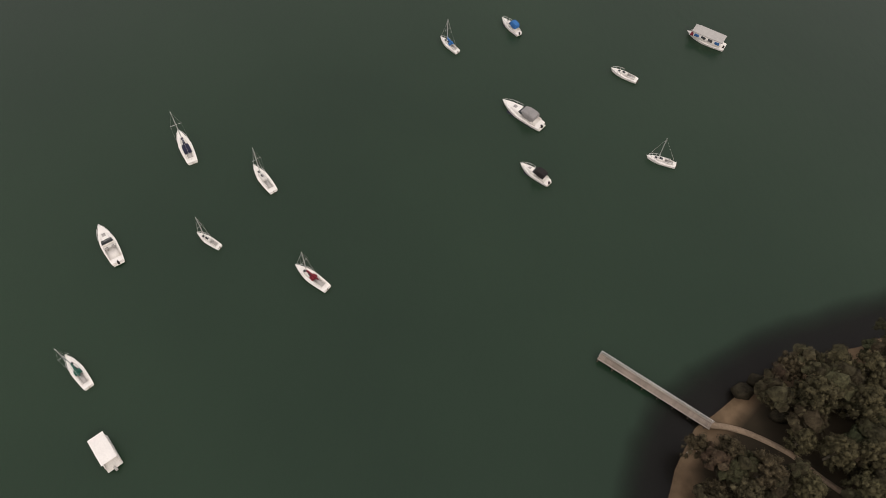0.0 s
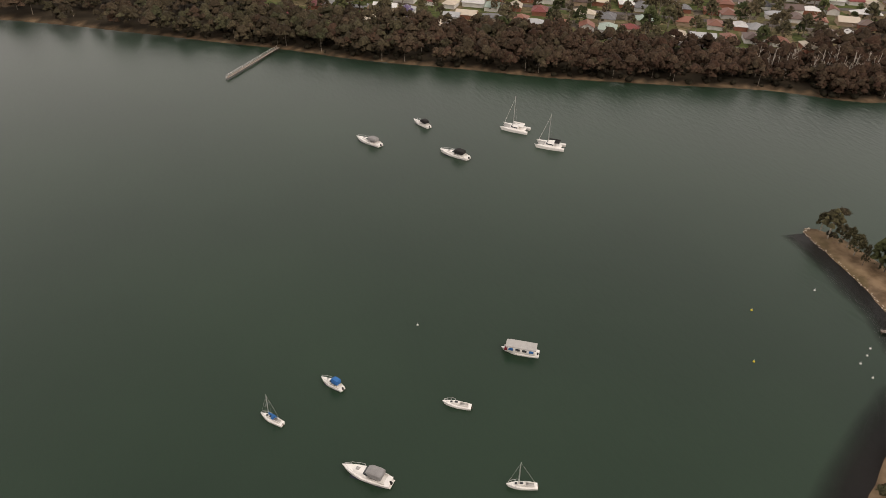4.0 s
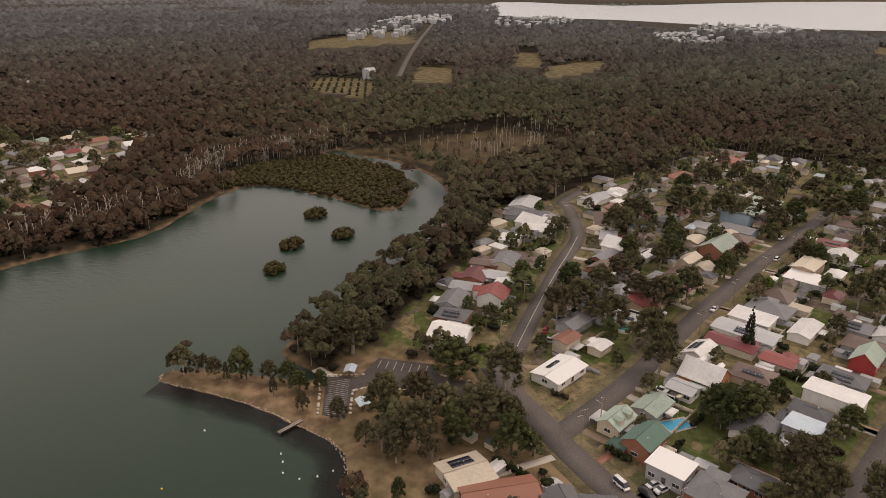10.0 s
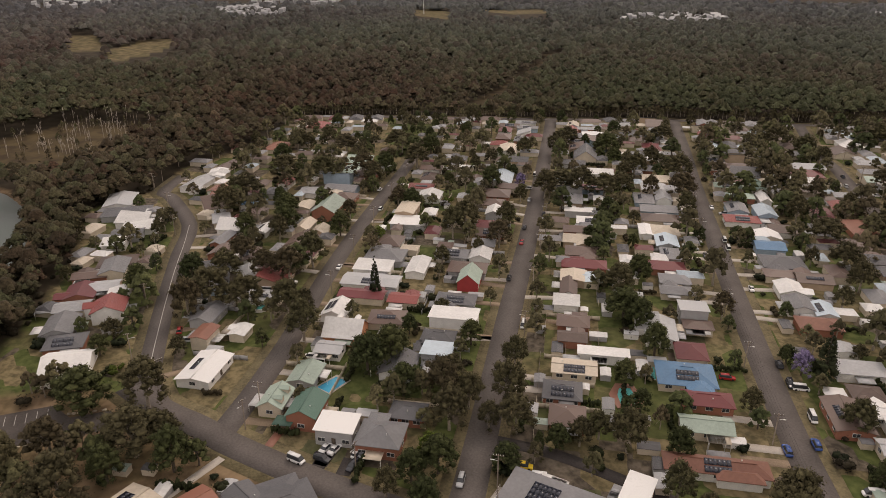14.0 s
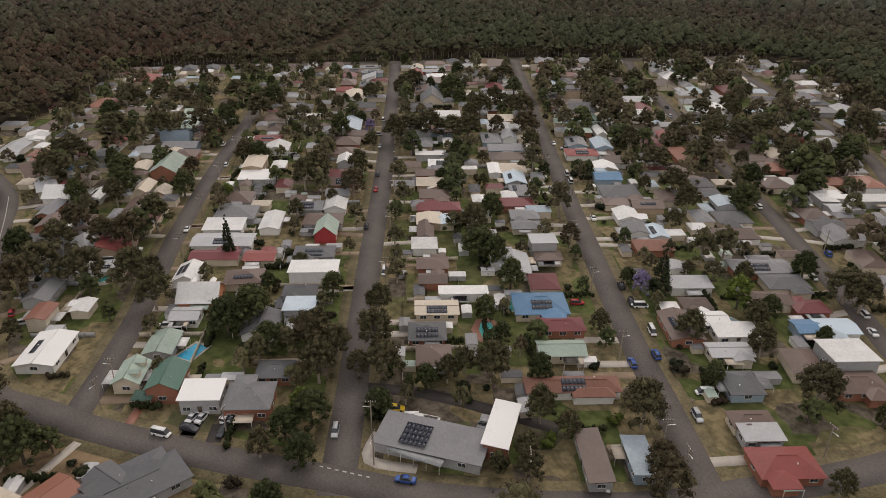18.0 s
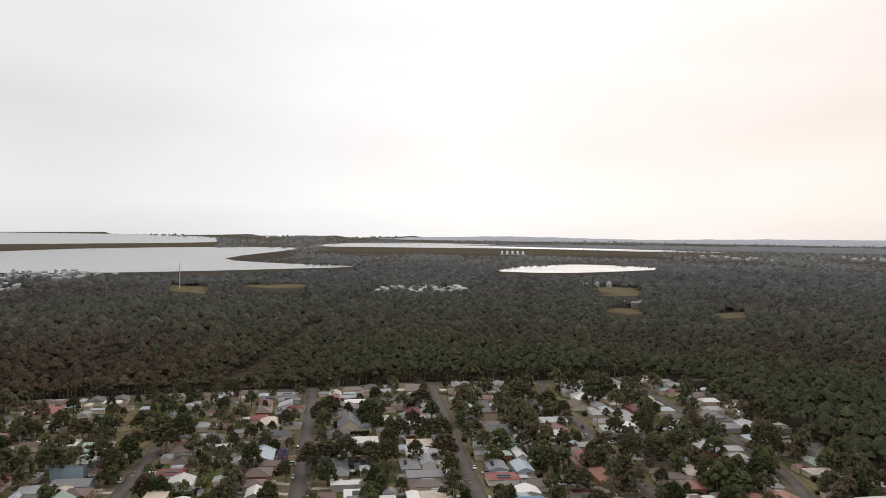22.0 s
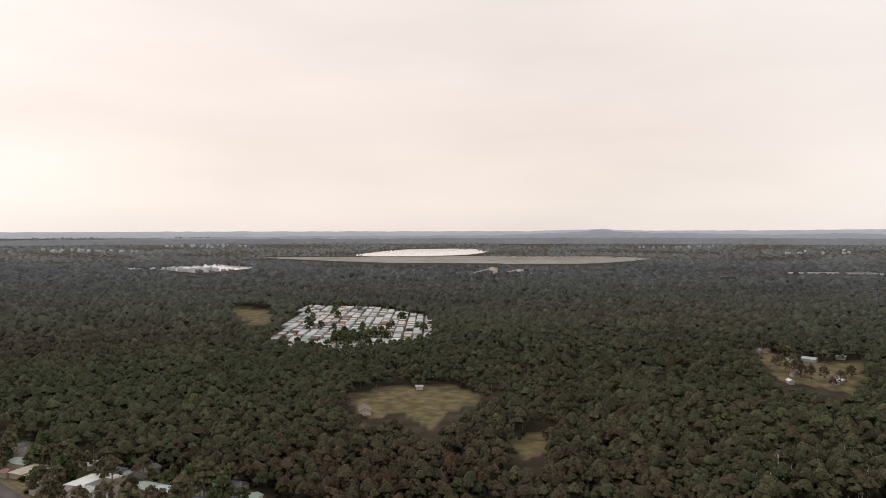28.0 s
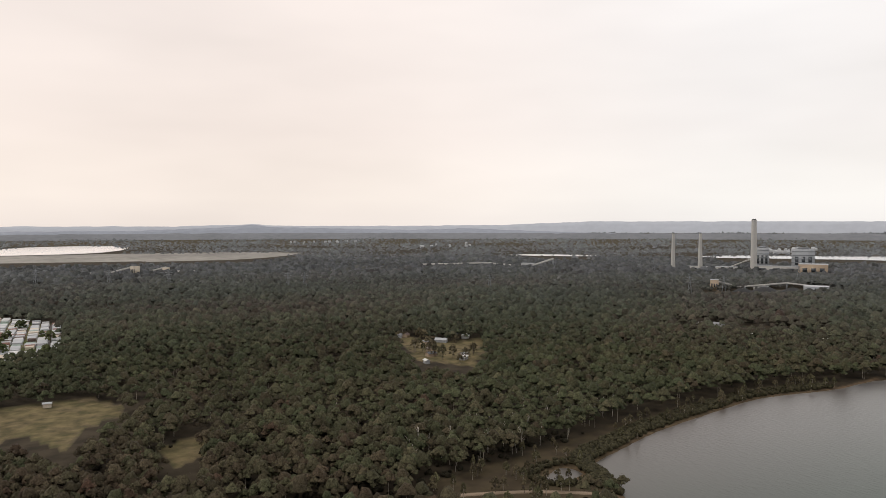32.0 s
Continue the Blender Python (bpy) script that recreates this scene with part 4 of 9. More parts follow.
M["trim"] = nmat("trim_white", (0.70, 0.69, 0.66), 0.6, vary=0.1, scale=1.0)
M["solar"] = nmat("solar_cell", (0.018, 0.022, 0.035), 0.15, vary=0.3, scale=1.0, spec=0.6)
M["pool_water"] = nmat("pool_water", (0.06, 0.36, 0.55), 0.08, vary=0.12, scale=0.5, spec=0.5, ior=1.33)


def gable_me(w, d, h, pitch, over, mat, t=0.14):
    """A gable roof along x with eaves, made of two thick slopes."""
    rise_h = (d / 2) * math.tan(radians(pitch))
    ex, ey = w / 2 + over, d / 2 + over
    drop = over * math.tan(radians(pitch))
    V = []
    for x in (-ex, ex):
        V += [(x, -ey, h - drop), (x, 0, h + rise_h), (x, ey, h - drop), (x, -ey, h - drop - t), (x, 0, h + rise_h - t), (x, ey, h - drop - t)]
    F = [(0, 6, 7, 1), (1, 7, 8, 2), (3, 4, 10, 9), (4, 5, 11, 10), (0, 3, 9, 6), (2, 8, 11, 5), (0, 1, 4, 3), (1, 2, 5, 4), (6, 9, 10, 7), (7, 10, 11, 8)]
    return poly_mesh("roof", V, F, mat)


def hip_me(w, d, h, pitch, over, mat, t=0.16):
    ex, ey = w / 2 + over, d / 2 + over
    k = min(ex, ey)
    top = h + k * math.tan(radians(pitch)) - over * math.tan(radians(pitch))
    lo = h - over * math.tan(radians(pitch))
    if ex >= ey:
        r0, r1 = (-(ex - k), 0, top), (ex - k + 0.01, 0, top)
    else:
        r0, r1 = (0, -(ey - k), top), (0, ey - k + 0.01, top)
    V = [(-ex, -ey, lo), (ex, -ey, lo), (ex, ey, lo), (-ex, ey, lo), r0, r1] + [(-ex, -ey, lo - t), (ex, -ey, lo - t), (ex, ey, lo - t), (-ex, ey, lo - t)]
    if ex >= ey:
        F = [(0, 1, 5, 4), (1, 2, 5), (2, 3, 4, 5), (3, 0, 4)]
    else:
        F = [(0, 1, 4), (1, 2, 5, 4), (2, 3, 5), (3, 0, 4, 5)]
    F += [(0, 6, 7, 1), (1, 7, 8, 2), (2, 8, 9, 3), (3, 9, 6, 0), (6, 9, 8, 7)]
    return poly_mesh("roof", V, F, mat)


def skillion_me(w, d, h, pitch, over, mat, t=0.15):
    ex, ey = w / 2 + over, d / 2 + over
    dz = ey * math.tan(radians(pitch))
    V = [(-ex, -ey, h + 0.05), (ex, -ey, h + 0.05), (ex, ey, h + 0.05 + 2 * dz), (-ex, ey, h + 0.05 + 2 * dz)]
    V += [(x, y, z + t) for x, y, z in V]
    F = [(0, 3, 2, 1), (4, 5, 6, 7), (0, 1, 5, 4), (1, 2, 6, 5), (2, 3, 7, 6), (3, 0, 4, 7)]
    return poly_mesh("roof", V, F, mat)


def wall_me(w, d, h, mat, gable=0.0, skill=0.0):
    """Walls on a slab, with gable ends that close under the roof."""
    x, y = w / 2, d / 2
    V = [(-x, -y, 0), (x, -y, 0), (x, y, 0), (-x, y, 0), (-x, -y, h), (x, -y, h), (x, y, h + skill), (-x, y, h + skill)]
    F = [(0, 1, 5, 4), (1, 2, 6, 5), (2, 3, 7, 6), (3, 0, 4, 7), (0, 3, 2, 1), (4, 5, 6, 7)]
    if gable:
        V += [(-x, 0, h + gable - 0.2), (x, 0, h + gable - 0.2)]
        F[1] = (1, 2, 6, 9, 5)
        F[3] = (3, 0, 4, 8, 7)
        F[5] = (4, 5, 9, 8)
        F.append((8, 9, 6, 7))
    return poly_mesh("wall", V, F, mat)


WIN_ME, PANE_ME, DOOR_ME = {}, {}, None


def window_part(parent, x, y, z, ang, w=1.8, h=1.1, pane=True):
    key = (w, h)
    if key not in WIN_ME:
        WIN_ME[key] = boxes_mesh("window", [(0, -0.02, h / 2 + 0.03, w + 0.12, 0.12, 0.07), (0, -0.02, -h / 2 - 0.03, w + 0.16, 0.16, 0.07), (-w / 2 - 0.03, -0.02, 0, 0.07, 0.12, h), (w / 2 + 0.03, -0.02, 0, 0.07, 0.12, h), (0, -0.02, 0, 0.05, 0.1, h)], M["trim"])
        PANE_ME[key] = boxes_mesh("pane", [(0, 0.0, 0, w, 0.06, h)], M["glass"])
    wn_ob = part("window", WIN_ME[key], parent, m=pose(x, y, z, 0, 0, ang))
    if pane:
        part("pane", PANE_ME[key], wn_ob, "dark reflecting glass")
    return wn_ob


DOOR_ME = boxes_mesh("door", [(0, 0, 1.02, 0.92, 0.08, 2.04), (0, -0.02, 2.08, 1.06, 0.12, 0.08), (-0.5, -0.02, 1.02, 0.07, 0.12, 2.1), (0.5, -0.02, 1.02, 0.07, 0.12, 2.1)], M["timber_dark"])
SOLAR_ME = boxes_mesh("solar_panel", [(0, 0, 0.05, 1.0, 1.65, 0.05)], M["solar"])
HOUSES, FAR_HOUSES = [], []


def house(x, y, ang, w, d, roof="grey", wall="cream", style="gable", h=2.6, pitch=20, base=0.35, solar=0, solar_side=-1, windows=3, carport="", wing=None, label="", dormers=0, over=0.5):
    """A detached house: long side w along the turned x axis. Returns the Empty."""
    HOUSES.append((x, y, max(w, d) / 2))
    if len(HOUSES) > 285:
        FAR_HOUSES.append((x, y, ang, w, d, base + h, roof, wall))
        return None
    near = math.hypot(x - 14, y - 35) < 200
    words = {"gable": "gabled", "hip": "hipped", "skillion": "low-pitched"}[style]
    ob = thing("house", pose(x, y, G, 0, 0, ang), label or "single-storey %s house with a %s %s metal roof" % (wall, words, roof.replace("_", " ")) if roof not in ("brown", "maroon", "terracotta") else label or "single-storey %s house with a %s %s tiled roof" % (wall, words, roof), "house", "houses of the suburb")
    H = base + h
    turn = random.Random(int(x * 11 + y * 5))
    if not wing and style != "skillion" and not dormers and math.hypot(x - 14, y - 35) < 300 and turn.random() < 0.5:
        wing = (turn.choice([-1, 1]) * w * 0.2, turn.choice([-1, 1]) * d * 0.5, w * 0.42, d * 0.62, style)
    g = (d / 2) * math.tan(radians(pitch)) if style == "gable" else 0
    sk = d * math.tan(radians(pitch)) if style == "skillion" else 0
    part("wall", wall_me(w, d, H, M["wall_" + wall], g, sk), ob)
    fn = {"gable": gable_me, "hip": hip_me, "skillion": skillion_me}[style]
    rf = part("roof", fn(w, d, H, pitch, over, M["roof_" + roof]), ob)
    zc = base + 1.45
    for i in range(windows):
        fx = -w / 2 + w * (i + 0.5) / windows
        if i == windows // 2 and near:
            part("door", DOOR_ME, ob, m=pose(fx, -d / 2 - 0.03, base, 0, 0, 0))
        else:
            window_part(ob, fx, -d / 2 - 0.03, zc, 0, pane=near)
        if near:
            window_part(ob, fx, d / 2 + 0.03, zc, 180, pane=near)
    if near:
        window_part(ob, w / 2 + 0.03, 0, zc, 90)
        window_part(ob, -w / 2 - 0.03, 0, zc, -90)
    rid = random.Random(int(x * 7 + y * 13))
    if near:
        if style != "skillion":
            k = min(w / 2, d / 2) + over if style == "hip" else 0
            half, along_x = (w / 2 + over - k, True) if w >= d or style == "gable" else (d / 2 + over - k, False)
            top = H + (d / 2 if style == "gable" else min(w, d) / 2) * math.tan(radians(pitch)) + 0.03
            if half > 0.4:
                part("ridge_cap", boxes_mesh("ridge_cap", [(0, 0, top, 2 * half if along_x else 0.26, 0.26 if along_x else 2 * half, 0.10)], M["roof_" + roof]), rf)
            vx, vy = rid.uniform(-0.3, 0.3) * w, rid.choice([-1, 1]) * d * 0.22
            part("vent", rod_me("vent", [((vx, vy, H), (vx, vy, H + (d / 2 - abs(vy)) * math.tan(radians(pitch)) + 0.35), 0.16)], M["alloy"], 8), rf, "small round alloy roof vent")
        if rid.random() < 0.5:
            part("air_conditioner", boxes_mesh("air_conditioner", [(w / 2 + 0.25, d * 0.3, 0.5, 0.4, 0.9, 0.7)], M["gelcoat"]), ob)
    for lean in range(rid.choice([0, 1, 1, 2]) if math.hypot(x - 14, y - 35) < 340 else 0):
        sy = (-1, 1)[lean] if lean else rid.choice([-1, 1])
        pw, pd = rid.uniform(4, 6), rid.uniform(2.6, 3.6)
        px = rid.uniform(-0.2, 0.2) * w
        cover = rid.choice(["white", "white", "silver", "silver", "pale_green", "grey", "cream"])
        part("patio_cover", boxes_mesh("patio_cover", [(px, sy * (d / 2 + pd / 2 + 0.1), 2.42, pw, pd, 0.08)] + [(px - pw / 2 + 0.3 + i * 0.9, sy * (d / 2 + pd / 2 + 0.1), 2.48, 0.06, pd, 0.06) for i in range(int(pw / 0.9))], M["roof_" + cover]), ob, "ribbed %s patio cover" % cover.replace("_", " "))
        for qx in (px - pw / 2 + 0.15, px + pw / 2 - 0.15) if near else ():
            part("post", boxes_mesh("post", [(qx, sy * (d / 2 + pd), 1.19, 0.1, 0.1, 2.38)], M["trim"]), ob)
    for i in range(dormers):
        fx = -w / 2 + w * (i + 0.5) / dormers
        zz = H + d * 0.25 * math.tan(radians(pitch)) * 0.5
        dm = part("dormer", wall_me(1.6, d * 0.4, 1.5, M["wall_" + wall], 0), ob, m=pose(fx, -d * 0.27, zz - 0.2, 0, 0, 0))
        part("dormer_roof", gable_me(d * 0.42, 1.7, 1.5, 35, 0.15, M["roof_" + roof]), dm, m=pose(0, 0, 0, 0, 0, 90))
    if 0.6 * math.sin(radians(ang)) + 0.8 * math.cos(radians(ang)) > 0:
        solar_side = 1
    for i in range(solar):
        c, r = i % 6, i // 6
        sx = -min(solar, 6) * 0.52 + c * 1.04 + 0.52
        yy = d * 0.25 + (0.9 if r == 0 else -0.9) * (1 if solar > 6 else 0)
        zz = H + (d / 2 - yy) * math.tan(radians(pitch)) + 0.06 if style == "gable" else H + (d / 2 - yy) * math.tan(radians(pitch)) + 0.08
        if style == "skillion":
            zz = H + 0.25 + (d / 2 + solar_side * yy) * math.tan(radians(pitch))
            part("solar_panel", SOLAR_ME, rf, m=pose(sx, solar_side * yy, zz, pitch, 0, 0))
        else:
            part("solar_panel", SOLAR_ME, rf, m=pose(sx, solar_side * yy, zz, -pitch * solar_side, 0, 0))
    if carport:
        # flat cover on posts at one end
        cw, cd = 5.5, min(d, 6.0)
        cx = w / 2 + cw / 2 + 0.6
        part("carport_roof", boxes_mesh("carport_roof", [(cx, 0, 2.62, cw, cd, 0.12)], M["roof_" + carport]), ob, "flat %s metal cover" % carport.replace("_", " "))
        for px in (cx - cw / 2 + 0.2, cx + cw / 2 - 0.2):
            for py in (-cd / 2 + 0.2, cd / 2 - 0.2):
                part("post", boxes_mesh("post", [(px, py, 1.28, 0.1, 0.1, 2.56)], M["trim"]), ob)
    if wing:
        wx, wy, ww, wd, wstyle = wing
        wg = (ww / 2) * math.tan(radians(pitch))
        part("wing_wall", wall_me(wd, ww, H - 0.05, M["wall_" + wall], wg if wstyle == "gable" else 0), ob, m=pose(wx, wy, 0, 0, 0, 90))
        part("wing_roof", (gable_me if wstyle == "gable" else hip_me)(wd, ww, H - 0.05, pitch, over, M["roof_" + roof]), ob, m=pose(wx, wy, 0, 0, 0, 90))
    return ob


hr = random.Random(11)
ROOF_POOL = ["white", "dark", "brown", "grey", "grey", "dark", "brown", "brown", "brown", "maroon", "red", "cream", "pale_green", "brown", "pale_blue", "silver", "dark", "grey", "silver"]
WALL_POOL = ["brick", "cream", "cream", "white", "white", "grey", "tan", "blue", "brick"]


def clear_of(x, y, r):
    return all((x - a) ** 2 + (y - b) ** 2 > (r + c) ** 2 * 0.72 for a, b, c in HOUSES)


def street_row(key, start, stop, step=17.0, off=16.0, sides=(-1, 1)):
    line, w = STREETS[key]
    P = smooth_line(line, 6)
    seg = np.r_[0, np.cumsum(np.linalg.norm(np.diff(P, axis=0), axis=1))]
    s = start
    while s < min(stop, seg[-1]):
        for side in sides:
            ss = s + hr.uniform(-2, 2)
            px, py = np.interp(ss, seg, P[:, 0]), np.interp(ss, seg, P[:, 1])
            qx, qy = np.interp(ss + 2, seg, P[:, 0]), np.interp(ss + 2, seg, P[:, 1])
            t = math.atan2(qy - py, qx - px)
            o = off + hr.uniform(-2, 3)
            x, y = px - math.sin(t) * o * side, py + math.cos(t) * o * side
            xa, ya = np.array([x]), np.array([y])
            if is_water(xa, ya)[0] or not clear_of(x, y, 7.5):
                continue
            if not inside(SUBURB, xa, ya)[0]:
                continue
            if any(dist_line(l2, xa, ya)[0] < 11 for k2, (l2, w2) in STREETS.items() if k2 != key):
                continue
            long_along = hr.random() < 0.4
            ang = math.degrees(t) + (0 if long_along else 90) + (180 if hr.random() < 0.5 else 0)
            house(x, y, ang, hr.uniform(11, 15), hr.uniform(7.5, 9.5), hr.choice(ROOF_POOL), hr.choice(WALL_POOL), hr.choice(["gable", "gable", "hip", "hip", "skillion"]),
                  pitch=hr.choice([14, 18, 22]), solar=hr.choice([0, 0, 0, 6, 12]), windows=3, carport=hr.choice(["", "", "white", "silver"]))
        s += step




# ---- trees ----
TREE_KINDS = {
    "gum": ("leaf_gum", "bark_pale", "tall eucalypt with a pale trunk and thin olive-brown crown"),
    "rust": ("leaf_olive", "bark_pale", "eucalypt with a reddish brown crown and pale limbs"),
    "broad": ("leaf_garden", "bark_dark", "dense dark green broad-crowned tree"),
    "lime": ("leaf_lime", "bark_dark", "bushy bright green garden tree"),
    "round": ("leaf_olive", "bark_dark", "low rounded dark green shore tree"),
    "mauve": ("leaf_mauve", "bark_dark", "jacaranda tree in mauve flower"),
    "pine": ("leaf_dark", "bark_dark", "tall narrow dark conifer"),
}


def tree_meshes(kind, seed):
    """Trunk with limbs, and crown, for a tree about 10 m across and 14 m high."""
    r = np.random.default_rng(seed)
    leaf, bark, _ = TREE_KINDS[kind]
    H, sets, tops = 14.0, [], []
    if kind == "pine":
        for lv in range(13):
            f = lv / 12
            z, rad = 2.0 + f * 12.5, (1 - f) * 3.2 + 0.35
            for j in range(7 if f < 0.8 else 3):
                a = r.uniform(0, 6.283)
                tops.append((math.cos(a) * rad * 0.6, math.sin(a) * rad * 0.6, z, rad * 0.42))
        H = 15.5
    else:
        n = {"gum": 84, "rust": 80, "broad": 92, "lime": 60, "round": 64, "mauve": 60}[kind]
        for j in range(n):
            a = 2.4 * j + r.uniform(-0.5, 0.5)
            q = math.sqrt((j + 0.5) / n)
            rad = 4.0 * q * r.uniform(0.78, 1.12)
            if kind in ("gum", "rust"):
                zt = 10.8 - 7.4 * q * q * r.uniform(0.35, 1.1) + r.uniform(-1.4, 0.9)
            else:
                zt = 10.2 - 8.0 * q * q * r.uniform(0.4, 1.1) + r.uniform(-1.0, 0.8)
            tops.append((math.cos(a) * rad, math.sin(a) * rad, zt, r.uniform(0.70, 1.35) if kind in ("gum", "rust") else r.uniform(0.85, 1.45)))
        H = 11.0
    C = np.array(tops)
    sets.append(blobs(C[:, :3], C[:, 3] * 0.66, ICO_V, ICO_F, 0.78, 0.26))
    per = 26 if kind == "pine" else 44
    sets.append(tufts(np.repeat(C[:, :3], per, 0), np.repeat(C[:, 3], per) * r.uniform(0.55, 1.20, len(C) * per), r.uniform(0.14, 0.31, len(C) * per)))
    plain = join([blobs(C[::3, :3], C[::3, 3] * 1.15, LOW_V, LOW_F, 0.85, 0.3), tufts(np.repeat(C[:, :3], 3, 0), np.repeat(C[:, 3], 3) * r.uniform(0.7, 1.1, len(C) * 3), r.uniform(0.20, 0.42, len(C) * 3))])
    crown = mesh_np("crown", *join(sets), M[leaf], True)
    toned(crown, np.tile((0.0, 0.42), (len(crown.vertices), 1)), 0.0)
    # trunk and limbs as tapered tubes
    V, F = [], []

    def tube(p, q, r0, r1, k=6):
        d = Vector(q) - Vector(p)
        m = d.to_track_quat("Z", "Y").to_matrix()
        b = len(V)
        for pt, rr in ((p, r0), (q, r1)):
            for i in range(k):
                a = 2 * math.pi * i / k
                V.append(tuple(Vector(pt) + m @ Vector((math.cos(a) * rr, math.sin(a) * rr, 0))))
        for i in range(k):
            j = (i + 1) % k
            F.append((b + i, b + j, b + k + j, b + k + i))

    fork = (r.uniform(-0.3, 0.3), r.uniform(-0.3, 0.3), 4.5 if kind != "round" else 1.8)
    tube((0, 0, -0.3), fork, 0.42, 0.30)
    if kind == "pine":
        tube(fork, (0, 0, H - 1), 0.30, 0.05)
    else:
        tube(fork, (fork[0] * 2, fork[1] * 2, 8.5), 0.28, 0.12)
        for j in range(1, len(tops), 8):
            x, y, z, _ = tops[j]
            mid = (x * 0.45 + fork[0], y * 0.45 + fork[1], (fork[2] + z) / 2 + 0.6)
            tube(fork, mid, 0.18, 0.12, 5)
            tube(mid, (x, y, z), 0.12, 0.04, 4)
    trunk = mesh_np("trunk", V, F, M[bark], True)
    return trunk, crown, plain, (np.array(V), np.array(F))


TREES, tr = {}, random.Random(5)
for kind in TREE_KINDS:
    TREES[kind] = [tree_meshes(kind, 40 + 7 * i + len(kind)) for i in range(4 if kind in ("gum", "rust", "broad") else 2)]
TREE_SPOTS = []


BUCKET, SHADE = {}, {}


def tree(kind, x, y, d, single=True):
    """One tree; past the count of single trees they are gathered for a joined mesh."""
    trunk, crown, crown_vf, trunk_vf = tr.choice(TREES[kind])
    s = d / 9.6
    sz = min(max(s, 0.6), 1.2) * tr.uniform(0.9, 1.15)
    if kind == "pine":
        s, sz = d / 6.5, 1.15
    m = pose(x, y, G - 0.05, 0, 0, tr.uniform(0, 360)) @ Matrix.Diagonal((s, s, sz, 1))
    TREE_SPOTS.append((x, y, d / 2))
    if single and len(TREE_SPOTS) < 296:
        ob = thing("tree", m, TREE_KINDS[kind][2], "tree", "trees of the suburb")
        part("trunk", trunk, ob)
        part("crown", crown, ob)
        return
    A = np.array(m)
    for key, (v, f) in ((("leaf", TREE_KINDS[kind][0]), crown_vf), (("bark", TREE_KINDS[kind][1]), trunk_vf)):
        BUCKET.setdefault(key, []).append((v @ A[:3, :3].T + A[:3, 3], f))
        SHADE.setdefault(key, []).append(np.tile((tr.random(), tr.uniform(0.1, 0.75)), (len(v), 1)))


house(206.5, 44.6, -29, 15.5, 10.0, "white", "white", "gable", pitch=10, solar=6)
house(225.2, 44.0, -29, 8.6, 5.5, "terracotta", "cream", "gable", pitch=12, h=4.2)
house(241.3, 42.5, -29, 12.5, 7.5, "grey", "grey", "gable", pitch=22)
house(225.9, 33.0, -29, 7.0, 5.0, "white", "cream", "gable", pitch=12, windows=1)
house(174.6, 19.2, -29, 10.6, 7.8, "green", "brick", "gable", pitch=27, h=4.4)
house(182.8, 26.6, -29, 9.4, 6.6, "pale_green", "cream", "gable", pitch=30, h=3.2, dormers=2)
house(193.5, 16.7, -29, 10.6, 7.4, "pale_green", "grey", "gable", pitch=16, windows=1)
house(164.3, 13.1, 241, 9.6, 7.2, "white", "grey", "skillion", pitch=3, h=4.2)
house(157.3, 3.4, 61, 11.0, 10.0, "grey", "brick", "hip", pitch=24, h=3.8)
house(166.0, -6.2, 61, 9.0, 7.0, "dark", "brick", "hip", pitch=20)
HOUSES.append((188.7, 10.2, 5.0))
house(214.4, 0.8, 61, 12.0, 10.5, "white", "orange", "gable", pitch=38, h=3.0, dormers=2)
house(205.5, 7.5, 61, 7.9, 6.7, "silver", "white", "gable", pitch=15)
house(230.6, 0.4, -29, 11.1, 8.1, "white", "white", "gable", pitch=25, solar=12)
house(261.1, -19.8, 241, 14.0, 8.5, "white", "white", "skillion", pitch=5)
house(249.3, -16.1, 61, 20.9, 9.6, "silver", "white", "gable", pitch=10, solar=12)
house(239.1, -10.3, 61, 16.1, 6.7, "maroon", "cream", "gable", pitch=14)
house(230.8, -23.4, 61, 9.9, 7.1, "red", "cream", "gable", pitch=14)
house(271.2, -27.3, 61, 15.1, 12.5, "grey", "grey", "hip", pitch=18)
house(285.1, -33.0, -29, 11.4, 9.6, "brown", "white", "hip", pitch=24)
house(305.2, -47.1, 241, 15.4, 10.5, "white", "grey", "skillion", pitch=3)
house(318.3, -50.1, -29, 16.0, 8.5, "cream", "tan", "gable", pitch=12, h=4.5)
house(338.5, -67.7, -29, 11.4, 10.9, "white", "white", "gable", pitch=20)
house(256.7, -36.6, -29, 15.0, 7.0, "white", "white", "gable", pitch=14)
house(332.9, -15.4, -29, 18.5, 10.8, "pale_green", "brick", "gable", pitch=30, h=4.5)
house(349.6, -26.2, -29, 12.3, 11.0, "brown", "brick", "hip", pitch=20)
house(364.5, -27.9, 61, 16.1, 10.7, "grey", "blue", "gable", pitch=15)
house(364.2, -14.6, 61, 14.7, 10.3, "silver", "white", "gable", pitch=12)
house(343.0, -5.8, -29, 10.5, 7.2, "cream", "cream", "gable", pitch=15)
house(315.9, -1.4, -29, 12.2, 6.2, "cream", "cream", "gable", pitch=28)
house(308.1, -6.9, -29, 8.8, 5.6, "cream", "tan", "gable", pitch=28)
house(296.1, 2.7, -29, 13.1, 12.0, "brown", "cream", "gable", pitch=25)
house(280.8, 9.4, 61, 15.1, 8.6, "grey", "cream", "hip", pitch=22)
house(384.2, -1.8, -29, 10.9, 5.4, "red", "white", "gable", pitch=20)
house(370.5, 5.8, -29, 10.8, 8.9, "dark", "grey", "hip", pitch=18)
house(353.0, 18.0, -29, 10.4, 9.1, "blue", "white", "gable", pitch=14, h=3.2)
house(341.4, 17.9, -29, 9.0, 8.8, "brown", "cream", "gable", pitch=10)
house(325.6, 29.4, 61, 10.6, 10.5, "white", "white", "gable", pitch=35)
